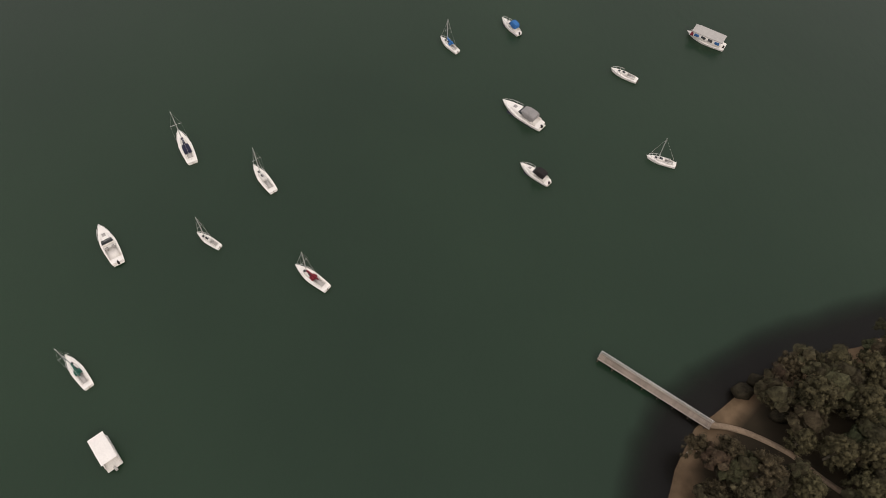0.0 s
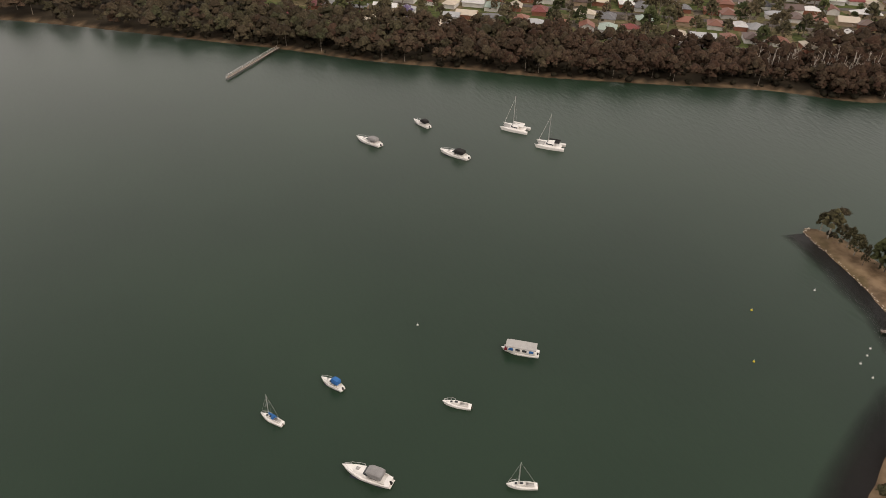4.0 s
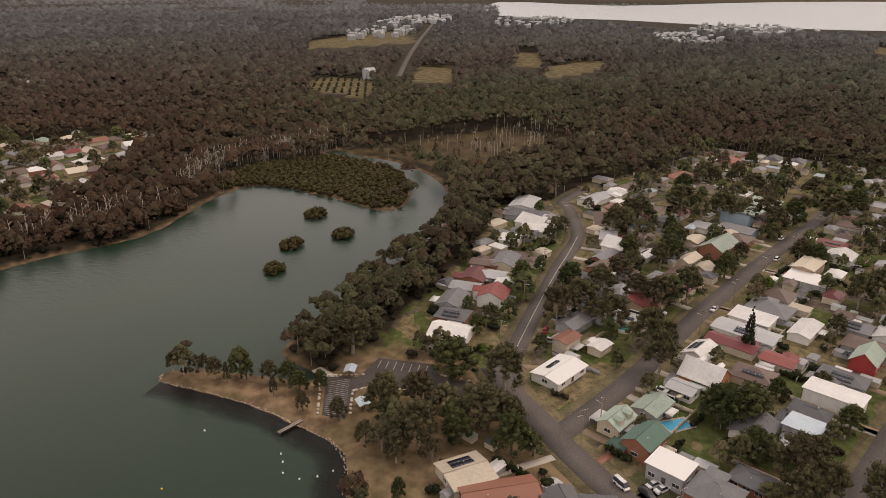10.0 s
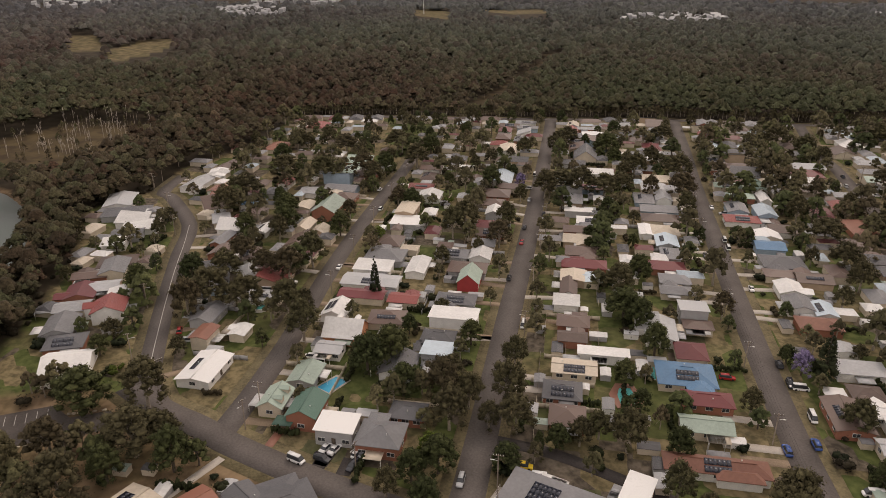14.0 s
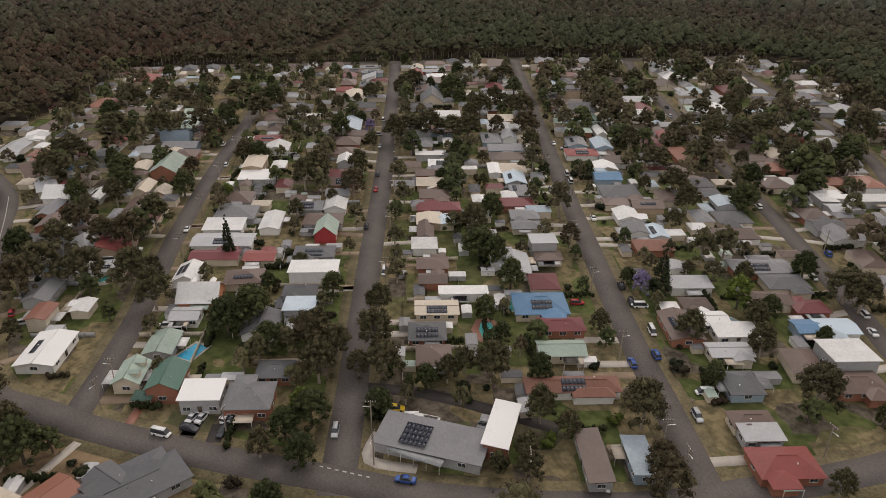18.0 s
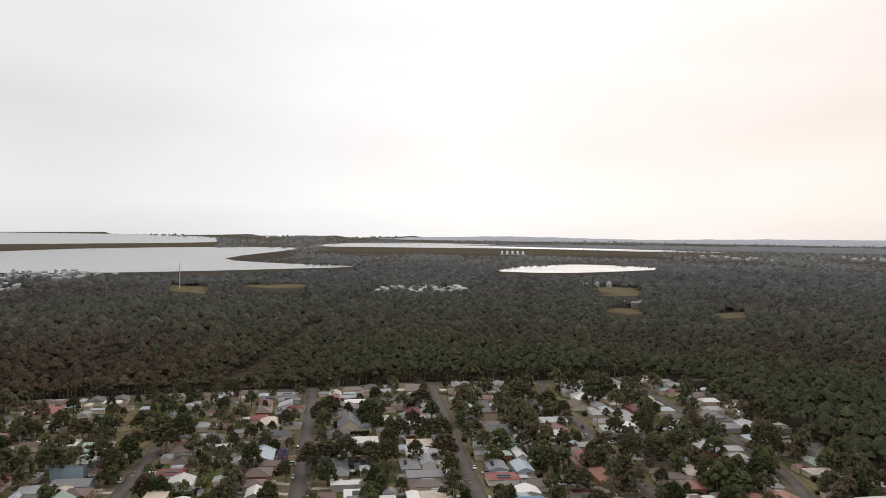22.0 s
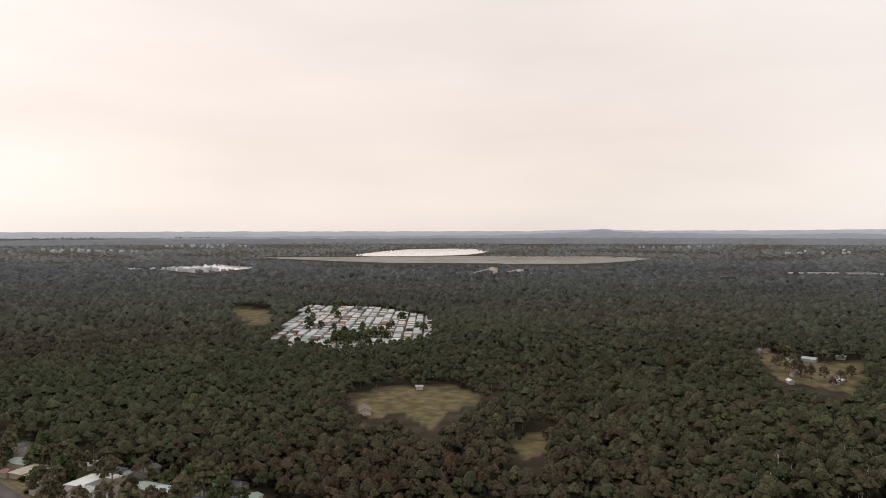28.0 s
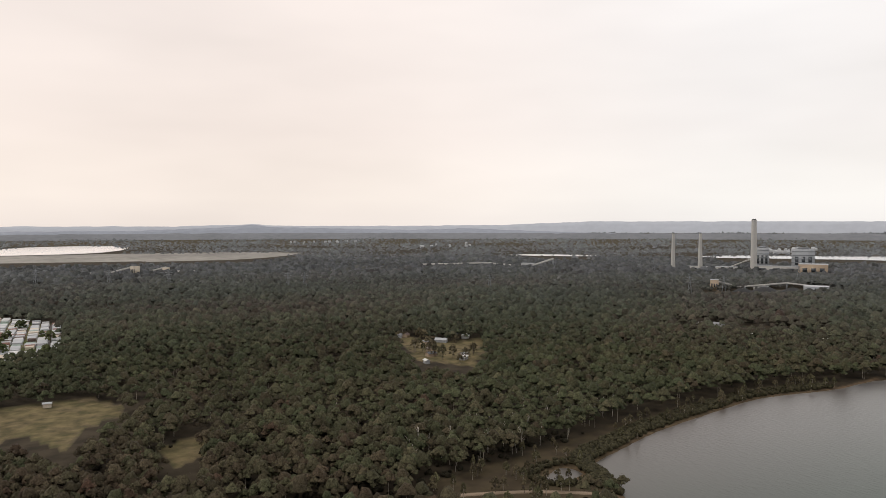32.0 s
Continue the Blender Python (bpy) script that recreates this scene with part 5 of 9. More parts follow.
house(317.5, 16.4, -29, 10.4, 5.0, "white", "white", "gable", pitch=20, solar=6)
house(311.0, 34.3, -29, 14.0, 5.2, "grey", "brick", "gable", pitch=20)
house(297.0, 35.5, -29, 10.7, 7.5, "brown", "brick", "gable", pitch=20)
house(412.0, 32.9, -29, 13.1, 9.7, "white", "cream", "gable", pitch=12)
house(398.8, 43.2, -29, 20.0, 9.8, "silver", "white", "gable", pitch=18)
house(384.1, 33.9, -29, 9.9, 5.9, "terracotta", "white", "gable", pitch=15)
house(462.9, -7.0, -29, 19.1, 13.0, "terracotta", "cream", "hip", pitch=18)
house(514.2, -40.6, -29, 18.3, 13.0, "red", "cream", "hip", pitch=20)
house(406.9, -140.5, -29, 20.0, 11.1, "cream", "white", "gable", pitch=18, h=3.2)
house(354.3, -113.2, -29, 20.0, 12.1, "pale_blue", "white", "gable", pitch=20)
house(330.2, -100.4, 61, 13.5, 12.0, "brown", "brick", "hip", pitch=20)
house(317.1, -93.7, 61, 10.0, 9.4, "brown", "tan", "hip", pitch=20)
house(304.2, -88.5, -29, 10.3, 7.0, "white", "grey", "gable", pitch=25, h=3.2)
house(290.1, -79.2, -29, 9.3, 8.6, "maroon", "grey", "hip", pitch=20)
house(270.3, -69.8, 61, 9.2, 8.1, "grey", "cream", "gable", pitch=18)
house(259.0, -63.8, -29, 10.3, 8.1, "white", "white", "gable", pitch=22)
house(248.4, -54.2, 61, 14.2, 9.9, "brown", "grey", "hip", pitch=16)
house(238.3, -51.1, -29, 11.2, 7.6, "pale_green", "red", "gable", pitch=40, h=3.6)
house(224.3, -40.7, 61, 13.4, 8.1, "dark", "grey", "hip", pitch=15, solar=12)
house(209.9, -34.9, 61, 15.3, 8.8, "white", "white", "skillion", pitch=3, h=4.6)
house(201.6, -26.7, 61, 10.1, 6.5, "dark", "grey", "hip", pitch=18)
house(191.9, -23.1, 61, 8.8, 8.6, "pale_blue", "grey", "skillion", pitch=4, h=3.4)
house(182.6, -21.0, -29, 7.3, 5.6, "brown", "brick", "hip", pitch=20)
house(271.6, -114.6, 61, 11.7, 8.0, "brown", "brick", "hip", pitch=20)
house(261.5, -109.3, 61, 11.8, 9.4, "cream", "tan", "gable", pitch=18)
house(248.7, -104.0, 61, 12.3, 9.3, "brown", "cream", "hip", pitch=18)
house(237.0, -98.7, 61, 16.7, 7.9, "maroon", "brick", "hip", pitch=22)
house(228.2, -89.3, -29, 9.9, 9.1, "cream", "tan", "gable", pitch=10)
house(224.3, -94.6, -29, 8.3, 5.0, "pale_blue", "cream", "gable", pitch=10, windows=1)
house(220.1, -82.9, -29, 13.2, 5.4, "brown", "white", "gable", pitch=26)
house(210.1, -76.7, 241, 8.4, 7.6, "white", "white", "skillion", pitch=3)
house(196.4, -72.0, 61, 10.0, 7.6, "brown", "brick", "hip", pitch=18)
house(187.2, -66.7, 61, 8.7, 6.2, "brown", "brick", "gable", pitch=18)
house(175.3, -70.9, 61, 14.8, 5.0, "white", "white", "skillion", pitch=3, windows=1)
house(171.0, -58.6, 61, 12.5, 7.6, "cream", "cream", "gable", pitch=8, solar=12)
house(161.4, -49.7, 61, 10.1, 8.8, "dark", "brick", "hip", pitch=20, solar=12)
house(150.4, -45.4, 61, 8.9, 8.9, "brown", "brick", "hip", pitch=20)
house(292.7, -126.9, 61, 12.6, 5.9, "white", "grey", "skillion", pitch=3)
house(346.5, -166.8, 241, 19.1, 9.5, "white", "white", "skillion", pitch=3)
house(381.5, -180.2, -29, 20.0, 13.0, "grey", "cream", "gable", pitch=35)
house(383.0, -227.7, -29, 20.0, 10.0, "maroon", "cream", "hip", pitch=20)
house(359.7, -211.4, -29, 12.4, 8.0, "white", "tan", "gable", pitch=15)
house(325.7, -191.5, 61, 13.6, 12.6, "cream", "tan", "gable", pitch=15)
house(312.5, -181.6, -29, 12.6, 12.2, "silver", "cream", "gable", pitch=12)
house(297.6, -177.0, -29, 12.6, 7.3, "silver", "white", "gable", pitch=26)
house(298.2, -166.4, -29, 14.2, 8.9, "grey", "blue", "hip", pitch=18, solar=6)
house(282.7, -164.9, 61, 18.1, 9.7, "grey", "blue", "gable", pitch=15)
house(271.9, -157.8, 61, 16.4, 9.8, "brown", "cream", "hip", pitch=18)
house(258.0, -150.3, 61, 11.5, 11.2, "cream", "cream", "hip", pitch=16)
house(261.4, -142.8, -29, 12.6, 5.0, "white", "white", "gable", pitch=10, windows=1)
house(246.7, -143.5, -29, 12.4, 8.6, "pale_blue", "grey", "gable", pitch=18, solar=6)
house(234.6, -136.8, -29, 11.4, 7.0, "grey", "grey", "hip", pitch=18, solar=6)
house(224.9, -128.0, 61, 13.4, 8.2, "maroon", "brick", "hip", pitch=20)
house(213.4, -123.7, 61, 10.6, 8.1, "grey", "grey", "hip", pitch=18)
house(204.9, -118.5, 61, 10.9, 6.5, "grey", "cream", "hip", pitch=20)
house(188.3, -112.8, 61, 8.8, 8.5, "silver", "grey", "skillion", pitch=5, h=4.6)
house(180.8, -109.4, 61, 8.9, 5.8, "brown", "cream", "hip", pitch=18)
house(167.6, -96.9, -29, 9.8, 8.7, "maroon", "cream", "hip", pitch=22)
house(157.2, -87.3, 61, 15.8, 12.1, "blue", "cream", "hip", pitch=20, solar=12)
house(144.7, -85.3, 61, 12.7, 6.6, "maroon", "brick", "hip", pitch=22)
house(135.3, -77.5, 61, 12.6, 7.0, "pale_green", "cream", "gable", pitch=20)
house(121.3, -69.6, 61, 23.8, 5.9, "terracotta", "white", "hip", pitch=24, solar=12)
house(296.1, -234.4, -29, 15.5, 6.7, "green", "white", "gable", pitch=20)
house(280.2, -223.7, -29, 13.2, 5.0, "white", "white", "gable", pitch=30)
house(261.6, -207.7, -29, 14.3, 8.2, "pale_blue", "blue", "gable", pitch=20, h=3.6)
house(238.6, -188.9, -29, 9.9, 9.6, "white", "cream", "gable", pitch=15)
house(228.6, -180.9, 61, 11.3, 9.9, "blue", "blue", "gable", pitch=15)
house(212.9, -173.4, 61, 15.5, 12.6, "dark", "grey", "hip", pitch=18)
house(204.5, -164.7, 61, 11.4, 7.0, "brown", "cream", "hip", pitch=16)
house(193.3, -158.6, -29, 10.2, 8.5, "white", "white", "gable", pitch=18)
house(182.0, -152.2, -29, 10.3, 8.9, "grey", "white", "gable", pitch=18)
house(175.8, -156.9, -29, 10.1, 6.5, "pale_blue", "white", "gable", pitch=18, solar=6)
house(168.6, -147.6, 61, 13.0, 8.4, "terracotta", "brick", "hip", pitch=22)
house(153.8, -142.4, -29, 5.9, 5.3, "silver", "white", "gable", pitch=12)
house(142.6, -136.9, 241, 13.1, 6.7, "silver", "white", "skillion", pitch=4)
house(132.9, -128.9, 61, 8.4, 6.7, "brown", "tan", "hip", pitch=22)
house(124.3, -126.7, 61, 7.6, 7.1, "white", "white", "gable", pitch=14)
house(139.2, -166.3, 61, 17.7, 9.5, "grey", "brick", "hip", pitch=18, solar=12)
house(116.5, -126.6, 241, 11.9, 6.4, "white", "white", "skillion", pitch=4)
house(111.0, -117.4, 61, 11.4, 6.4, "silver", "cream", "gable", pitch=12)
house(99.5, -108.0, -29, 9.2, 8.4, "dark", "blue", "hip", pitch=22)
house(88.9, -98.2, 61, 9.8, 5.5, "brown", "cream", "hip", pitch=24)
house(84.4, -95.7, 241, 9.1, 5.0, "silver", "grey", "skillion", pitch=4)
house(75.6, -92.2, 61, 13.8, 9.1, "red", "brick", "hip", pitch=24)
house(113.9, -157.9, 61, 10.0, 6.9, "maroon", "brick", "hip", pitch=20)
house(107.4, -146.9, 61, 6.9, 6.5, "blue", "blue", "gable", pitch=12)
house(102.9, -154.5, 61, 10.5, 7.7, "pale_blue", "white", "gable", pitch=10)
house(92.3, -141.8, 61, 12.1, 10.6, "white", "grey", "skillion", pitch=3, h=4.6)
house(84.3, -134.3, 61, 13.3, 8.7, "brown", "brick", "hip", pitch=20)
house(127.5, -165.1, 61, 13.3, 9.0, "dark", "cream", "hip", pitch=18)
house(137.5, -170.0, 61, 12.7, 8.7, "grey", "white", "gable", pitch=14)
house(93.5, -65.6, -29, 11.8, 5.0, "pale_blue", "blue", "skillion", pitch=3)
house(98.9, -56.7, 151, 16.3, 5.0, "brown", "grey", "skillion", pitch=3)
house(317.7, -287.2, 61, 16.6, 12.5, "silver", "cream", "gable", pitch=15)
house(306.3, -274.0, 61, 18.6, 13.0, "maroon", "cream", "hip", pitch=20)
house(295.5, -264.0, 61, 17.1, 13.0, "white", "white", "skillion", pitch=3)
house(347.9, -351.2, -29, 19.1, 13.0, "white", "white", "gable", pitch=15)
house(335.3, -331.4, -29, 14.6, 12.3, "brown", "cream", "gable", pitch=20)
house(232.1, -233.9, -29, 19.1, 10.2, "terracotta", "brick", "hip", pitch=22)
house(214.9, -215.7, -29, 15.2, 10.7, "brown", "cream", "hip", pitch=18)
house(202.0, -211.6, -29, 10.1, 7.3, "dark", "white", "hip", pitch=18)
house(192.0, -205.6, -29, 9.4, 7.5, "dark", "tan", "hip", pitch=18)
house(180.7, -199.7, -29, 9.3, 7.9, "pale_blue", "grey", "gable", pitch=14, h=4.0)
house(170.7, -192.5, 61, 12.5, 11.1, "dark", "cream", "hip", pitch=20)
house(160.2, -181.0, 61, 16.1, 9.1, "brown", "white", "hip", pitch=20)
house(273.4, -303.7, 61, 18.2, 13.0, "white", "grey", "skillion", pitch=3)
house(291.8, -331.4, -29, 15.1, 11.4, "silver", "cream", "gable", pitch=15)
house(305.6, -357.6, -29, 16.8, 13.0, "maroon", "brick", "hip", pitch=20)
house(285.0, -302.3, 61, 12.5, 11.4, "pale_green", "cream", "gable", pitch=15)
house(199.7, -255.1, 61, 11.0, 10.6, "terracotta", "brick", "hip", pitch=18)
house(186.1, -239.5, -29, 12.8, 11.6, "brown", "cream", "hip", pitch=20)
house(169.0, -232.1, 61, 7.9, 7.8, "dark", "cream", "gable", pitch=15, solar=12)
house(164.7, -246.5, 241, 9.9, 7.3, "white", "white", "skillion", pitch=4)
house(174.0, -264.1, 61, 11.8, 9.5, "terracotta", "orange", "hip", pitch=18)
house(163.9, -270.4, 61, 14.6, 9.9, "terracotta", "white", "gable", pitch=18)
house(154.9, -256.9, 61, 15.8, 7.8, "white", "grey", "skillion", pitch=3)
house(157.0, -222.9, -29, 10.3, 10.0, "brown", "brick", "hip", pitch=18)
house(147.5, -218.1, 61, 11.2, 9.6, "dark", "grey", "gable", pitch=15)
house(139.7, -214.2, -29, 11.4, 9.3, "grey", "white", "gable", pitch=22)
house(154.9, -237.9, 61, 8.4, 7.3, "silver", "grey", "gable", pitch=10, windows=1)
house(260.5, -379.8, -29, 17.5, 13.0, "dark", "cream", "hip", pitch=18, solar=6)
house(246.4, -364.1, 61, 11.9, 11.3, "grey", "grey", "gable", pitch=15)
house(240.0, -379.3, -29, 15.0, 11.7, "silver", "grey", "gable", pitch=15)
house(232.9, -319.3, -29, 16.7, 13.0, "silver", "cream", "gable", pitch=15)
house(223.4, -303.2, 61, 12.5, 8.8, "terracotta", "brick", "hip", pitch=18)
house(380.5, 79.8, -6, 20.0, 13.0, "silver", "white", "gable", pitch=12)
house(361.5, 75.7, 84, 20.9, 13.0, "dark", "grey", "hip", pitch=14)
house(351.3, 72.0, -6, 18.9, 13.0, "white", "white", "skillion", pitch=4)
house(340.2, 68.1, 84, 14.2, 13.0, "white", "white", "gable", pitch=8)
house(331.0, 73.4, 84, 12.5, 10.5, "dark", "grey", "gable", pitch=10)
house(321.0, 78.2, 264, 9.3, 8.4, "white", "white", "skillion", pitch=3)
house(298.9, 75.1, 84, 13.7, 11.2, "brown", "grey", "hip", pitch=18)
house(291.5, 75.6, -6, 14.0, 9.1, "grey", "cream", "gable", pitch=18, h=3.6)
house(276.1, 78.1, 84, 10.4, 8.5, "silver", "tan", "gable", pitch=14)
house(269.6, 72.5, 174, 7.1, 6.4, "white", "white", "skillion", pitch=5)
house(254.5, 74.3, -6, 10.3, 10.1, "red", "white", "gable", pitch=25, h=4.2)
house(273.5, 85.4, -6, 11.7, 9.9, "maroon", "brick", "gable", pitch=18)
house(248.3, 88.8, -6, 13.4, 9.4, "grey", "grey", "gable", pitch=20)
house(236.1, 85.8, 84, 11.3, 9.2, "dark", "brick", "hip", pitch=18, solar=12)
house(222.7, 83.3, 84, 13.2, 12.2, "white", "white", "gable", pitch=20)
house(396.2, 43.2, -12, 20.0, 6.0, "silver", "white", "gable", pitch=15)
house(413.9, 32.2, -12, 15.0, 8.9, "white", "white", "gable", pitch=12)
house(378.0, 33.8, -12, 12.6, 5.7, "terracotta", "cream", "gable", pitch=15)
house(288.3, 83.9, 84, 12.1, 6.8, "brown", "brick", "gable", pitch=15)
house(151.1, 62.4, -50, 11.3, 11.1, "cream", "cream", "gable", pitch=10, solar=12)
house(145.7, 52.9, -62, 18.1, 7.8, "terracotta", "brick", "gable", pitch=16)
house(145.6, 37.1, -154, 10.7, 6.3, "dark", "grey", "gable", pitch=16)
house(141.7, 33.5, -81, 21.2, 9.6, "dark", "grey", "hip", pitch=14)
house(122.0, -28.4, -138, 25.0, 10.2, "grey", "grey", "skillion", pitch=3)
house(116.6, -44.0, -47, 15.5, 5.5, "white", "brick", "skillion", pitch=2, h=4.0)
house(163.3, -271.7, -29, 13.2, 8.5, "terracotta", "white", "hip", pitch=18, h=4.4)
house(152.9, -260.0, 61, 16.6, 8.5, "white", "grey", "skillion", pitch=3)
house(164.2, -242.6, -29, 10.0, 7.0, "white", "grey", "skillion", pitch=3)
house(140.2, -304.5, 61, 16.6, 8.5, "white", "white", "gable", pitch=14)
house(133.8, -293.8, -29, 8.8, 6.2, "silver", "grey", "gable", pitch=12)
house(164.7, -318.3, 61, 10.5, 7.3, "cream", "tan", "gable", pitch=14)
house(181.3, -338.3, -29, 12.5, 8.5, "pale_green", "cream", "gable", pitch=14)
house(173.0, -325.6, 61, 14.5, 8.5, "cream", "cream", "hip", pitch=16)
house(263.3, -377.9, -29, 14.4, 8.5, "dark", "white", "gable", pitch=20, h=4.4)
house(244.1, -366.9, 61, 10.8, 7.6, "grey", "grey", "hip", pitch=16)
house(239.0, -375.1, -29, 8.8, 6.1, "silver", "grey", "gable", pitch=12)
house(225.9, -388.9, 61, 10.9, 7.6, "dark", "grey", "hip", pitch=16)
house(258.8, -406.1, -29, 8.5, 5.9, "white", "white", "gable", pitch=18)
house(116.4, -319.0, 61, 11.6, 8.1, "dark", "grey", "gable", pitch=14)
house(108.0, -294.4, -29, 12.6, 8.5, "pale_green", "cream", "gable", pitch=14)
house(81.5, -292.6, 61, 13.0, 8.5, "green", "white", "gable", pitch=20)
house(102.9, -282.6, -29, 8.5, 5.9, "red", "cream", "gable", pitch=16)
house(59.9, -275.1, 61, 8.5, 5.9, "pale_green", "white", "gable", pitch=14)
house(282.0, -315.8, -29, 14.2, 8.5, "white", "white", "skillion", pitch=3)
house(270.1, -264.8, 61, 11.2, 7.8, "silver", "cream", "gable", pitch=18)
house(201.8, -252.9, -29, 11.3, 7.9, "brown", "white", "hip", pitch=20)
house(186.6, -242.2, 61, 11.9, 8.3, "white", "brick", "gable", pitch=16)
for x, y, d in ((233, 17, 11.8), (233, 11, 7.9), (139, 7, 6.7), (178, -23, 8.2), (165, -23, 9.4), (158, -15, 10.5), (179, -43, 8.5), (163, -34, 11.1), (151, -31, 10.5), (155, -25, 7.5), (141, -44, 6.7), (135, -54, 10.4), (142, -50, 7.5), (116, -55, 8.4), (109, -58, 6.9), (122, -114, 9.4), (102, -75, 12.1), (108, -45, 6.6), (102, -41, 7.0), (116, -135, 8.2), (106, -124, 8.6), (112, -173, 14.2), (106, -172, 12.1), (226, -208, 16.4), (202, -193, 12.6), (186, -184, 10.8), (230, -289, 17.0), (236, -258, 12.3), (224, -237, 13.0), (363, -306, 17.0),):
    tree("gum", x, y, d)
for x, y, d in ((343, -309, 15.6), (347, -372, 17.0), (318, -142, 16.2), (312, -152, 17.0), (327, -135, 16.4), (321, -123, 13.0), (312, -162, 13.4), (336, -185, 14.6), (412, -184, 14.9), (396, -168, 12.5), (397, -244, 17.0), (325, -205, 17.0), (274, -173, 9.8), (289, -68, 15.0), (285, -61, 12.3), (211, -98, 12.6), (400, -148, 10.6), (366, -46, 12.1), (438, -78, 17.0), (463, -20, 14.9), (385, -22, 17.0), (399, -3, 17.0), (364, 20, 17.0), (345, 31, 13.9), (396, -78, 16.5), (270, 35, 13.4), (251, 42, 16.7), (244, 30, 14.2), (174, 55, 9.3), (194, 60, 13.6),):
    tree("gum", x, y, d)
for x, y, d in ((173, 62, 16.5), (169, 90, 11.1), (159, 77, 12.7), (217, 14, 12.1), (178.5, 163, 4.6), (178, 148, 5.6), (179.5, 152.5, 4.2), (181, 131, 6.2), (157, 91, 6.1), (199, 123, 11.2), (203, 112, 14.9), (69, 49, 7.0), (75, 49, 6.9), (58, 44, 5.9), (64, 43, 7.7), (72, 42, 7.8), (61, 36, 5.3), (66, 34, 6.5), (71, 34, 6.6), (60, 28, 6.3), (69, 28, 6.5),):
    tree("gum", x, y, d)
for x, y, d in ((191, -1, 11.8), (194, -9, 12.9), (177, -8, 9.6), (142, -0, 8.3), (197, -36, 8.1), (143, -7, 9.8), (132, -0, 7.9), (142, -33, 3.2), (172, -87, 9.1), (162, -70, 7.6), (149, -67, 6.5), (129, -65, 7.5), (156, -123, 5.7), (175, -205, 13.6), (189, -227, 10.7), (191, -270, 17.0), (187, -294, 15.5), (387, -198, 17.0), (343, -103, 11.3), (221, -113, 10.0), (196, -91, 13.8), (188, -92, 9.7), (338, 4, 12.4), (316, 7, 12.9), (304, -15, 9.0), (272, 47, 11.2), (164, 53, 10.4), (199, 77, 15.9), (165, 68, 9.2), (139, 76, 4.1),):
    tree("broad", x, y, d)
for x, y, d in ((180.5, 138.5, 4.8), (182, 125, 6.4), (178, 119.5, 6.6), (180, 113.5, 4.6), (272, 66, 10.2),):
    tree("broad", x, y, d)
for x, y, d in ((169, -17, 11.0), (89, -68, 8.1), (82, -62, 10.3), (229, -271, 17.0), (296, -187, 15.0), (269, -76, 12.0), (384, -44, 15.7), (441, -46, 17.0), (261, 13, 13.0), (284, 28, 11.6), (266, 21, 11.0), (243, 49, 12.2), (180, 82, 9.9), (153, 81, 7.4), (62, 49, 5.5), (48, 33, 6.1), (43, 34, 4.5), (53, 30, 7.2), (50, 27, 6.1), (45, 27, 4.5),):
    tree("rust", x, y, d)
for x, y, d in ((149, -7, 7.1), (127, -141, 9.4), (292, -30, 5.9),):
    tree("lime", x, y, d)
for x, y, d in ((149, -122, 6.6), (342, -119, 6.7),):
    tree("mauve", x, y, d)
for x, y, d in ((145, -126, 8.4), (239, -15, 5.3),):
    tree("pine", x, y, d)
for x, y, d in ((166.9, 102.4, 6.0), (168.9, 114.3, 4.6), (174, 126, 2.6), (176.5, 143, 2.4)):
    tree("round", x, y, d)

for key, a, b in (("a", 60, 240), ("b", 40, 260), ("c", 40, 400), ("d", 30, 430), ("e", 20, 420), ("f", 20, 380)):
    street_row(key, a, b)
    street_row(key, a + 6, b, off=27.0)
for key, a, b in (("back", 20, 440),):
    street_row(key, a, b, sides=(-1,))

# gardens: trees, shrubs, sheds, fences between the lots
U = Vector((math.cos(radians(-28.7)), math.sin(radians(-28.7))))
W = Vector((-U.y, U.x))


def free_spot(x, y, r, keep=1.0):
    if not inside(SUBURB, np.array([x]), np.array([y]))[0] or is_water(np.array([x]), np.array([y]))[0]:
        return False
    if any(dist_line(l2, np.array([x]), np.array([y]))[0] < w2 / 2 + r * 0.8 + 1.0 for l2, w2 in STREETS.values()):
        return False
    return all((x - a) ** 2 + (y - b) ** 2 > (r + c * 0.85) ** 2 * keep for a, b, c in HOUSES)


gr = random.Random(21)


def candidates(n, x0, x1, y0, y1, gap, seed):
    """Random places in the suburb, clear of water and streets."""
    q = np.random.default_rng(seed)
    X, Y = q.uniform(x0, x1, n), q.uniform(y0, y1, n)
    k = inside(SUBURB, X, Y) & ~is_water(X, Y)
    for l2, w2 in STREETS.values():
        k &= dist_line(l2, X, Y) > w2 / 2 + gap
    return list(zip(X[k].tolist(), Y[k].tolist()))


def off_houses(x, y, r, keep):
    return all((x - a) ** 2 + (y - b) ** 2 > (r + c * 0.85) ** 2 * keep for a, b, c in HOUSES)


# outbuildings, granny flats and carports fill the deep lots
count = 0
for x, y in candidates(9000, 60, 550, -455, 100, 5.0, 61):
    w, d = gr.choice([(9, 6), (7, 5), (6, 6), (8, 4), (11, 7)])
    if count < 300 and math.hypot(x - 14, y - 35) > 250 and off_houses(x, y, max(w, d) / 2, 0.62):
        HOUSES.append((x, y, max(w, d) / 2))
        FAR_HOUSES.append((x, y, -28.7 + gr.choice([0, 90]), w, d, gr.uniform(2.3, 3.0), gr.choice(["white", "silver", "grey", "grey", "grey", "cream", "brown", "brown", "dark", "dark", "maroon", "pale_blue"]), "cream"))
        count += 1

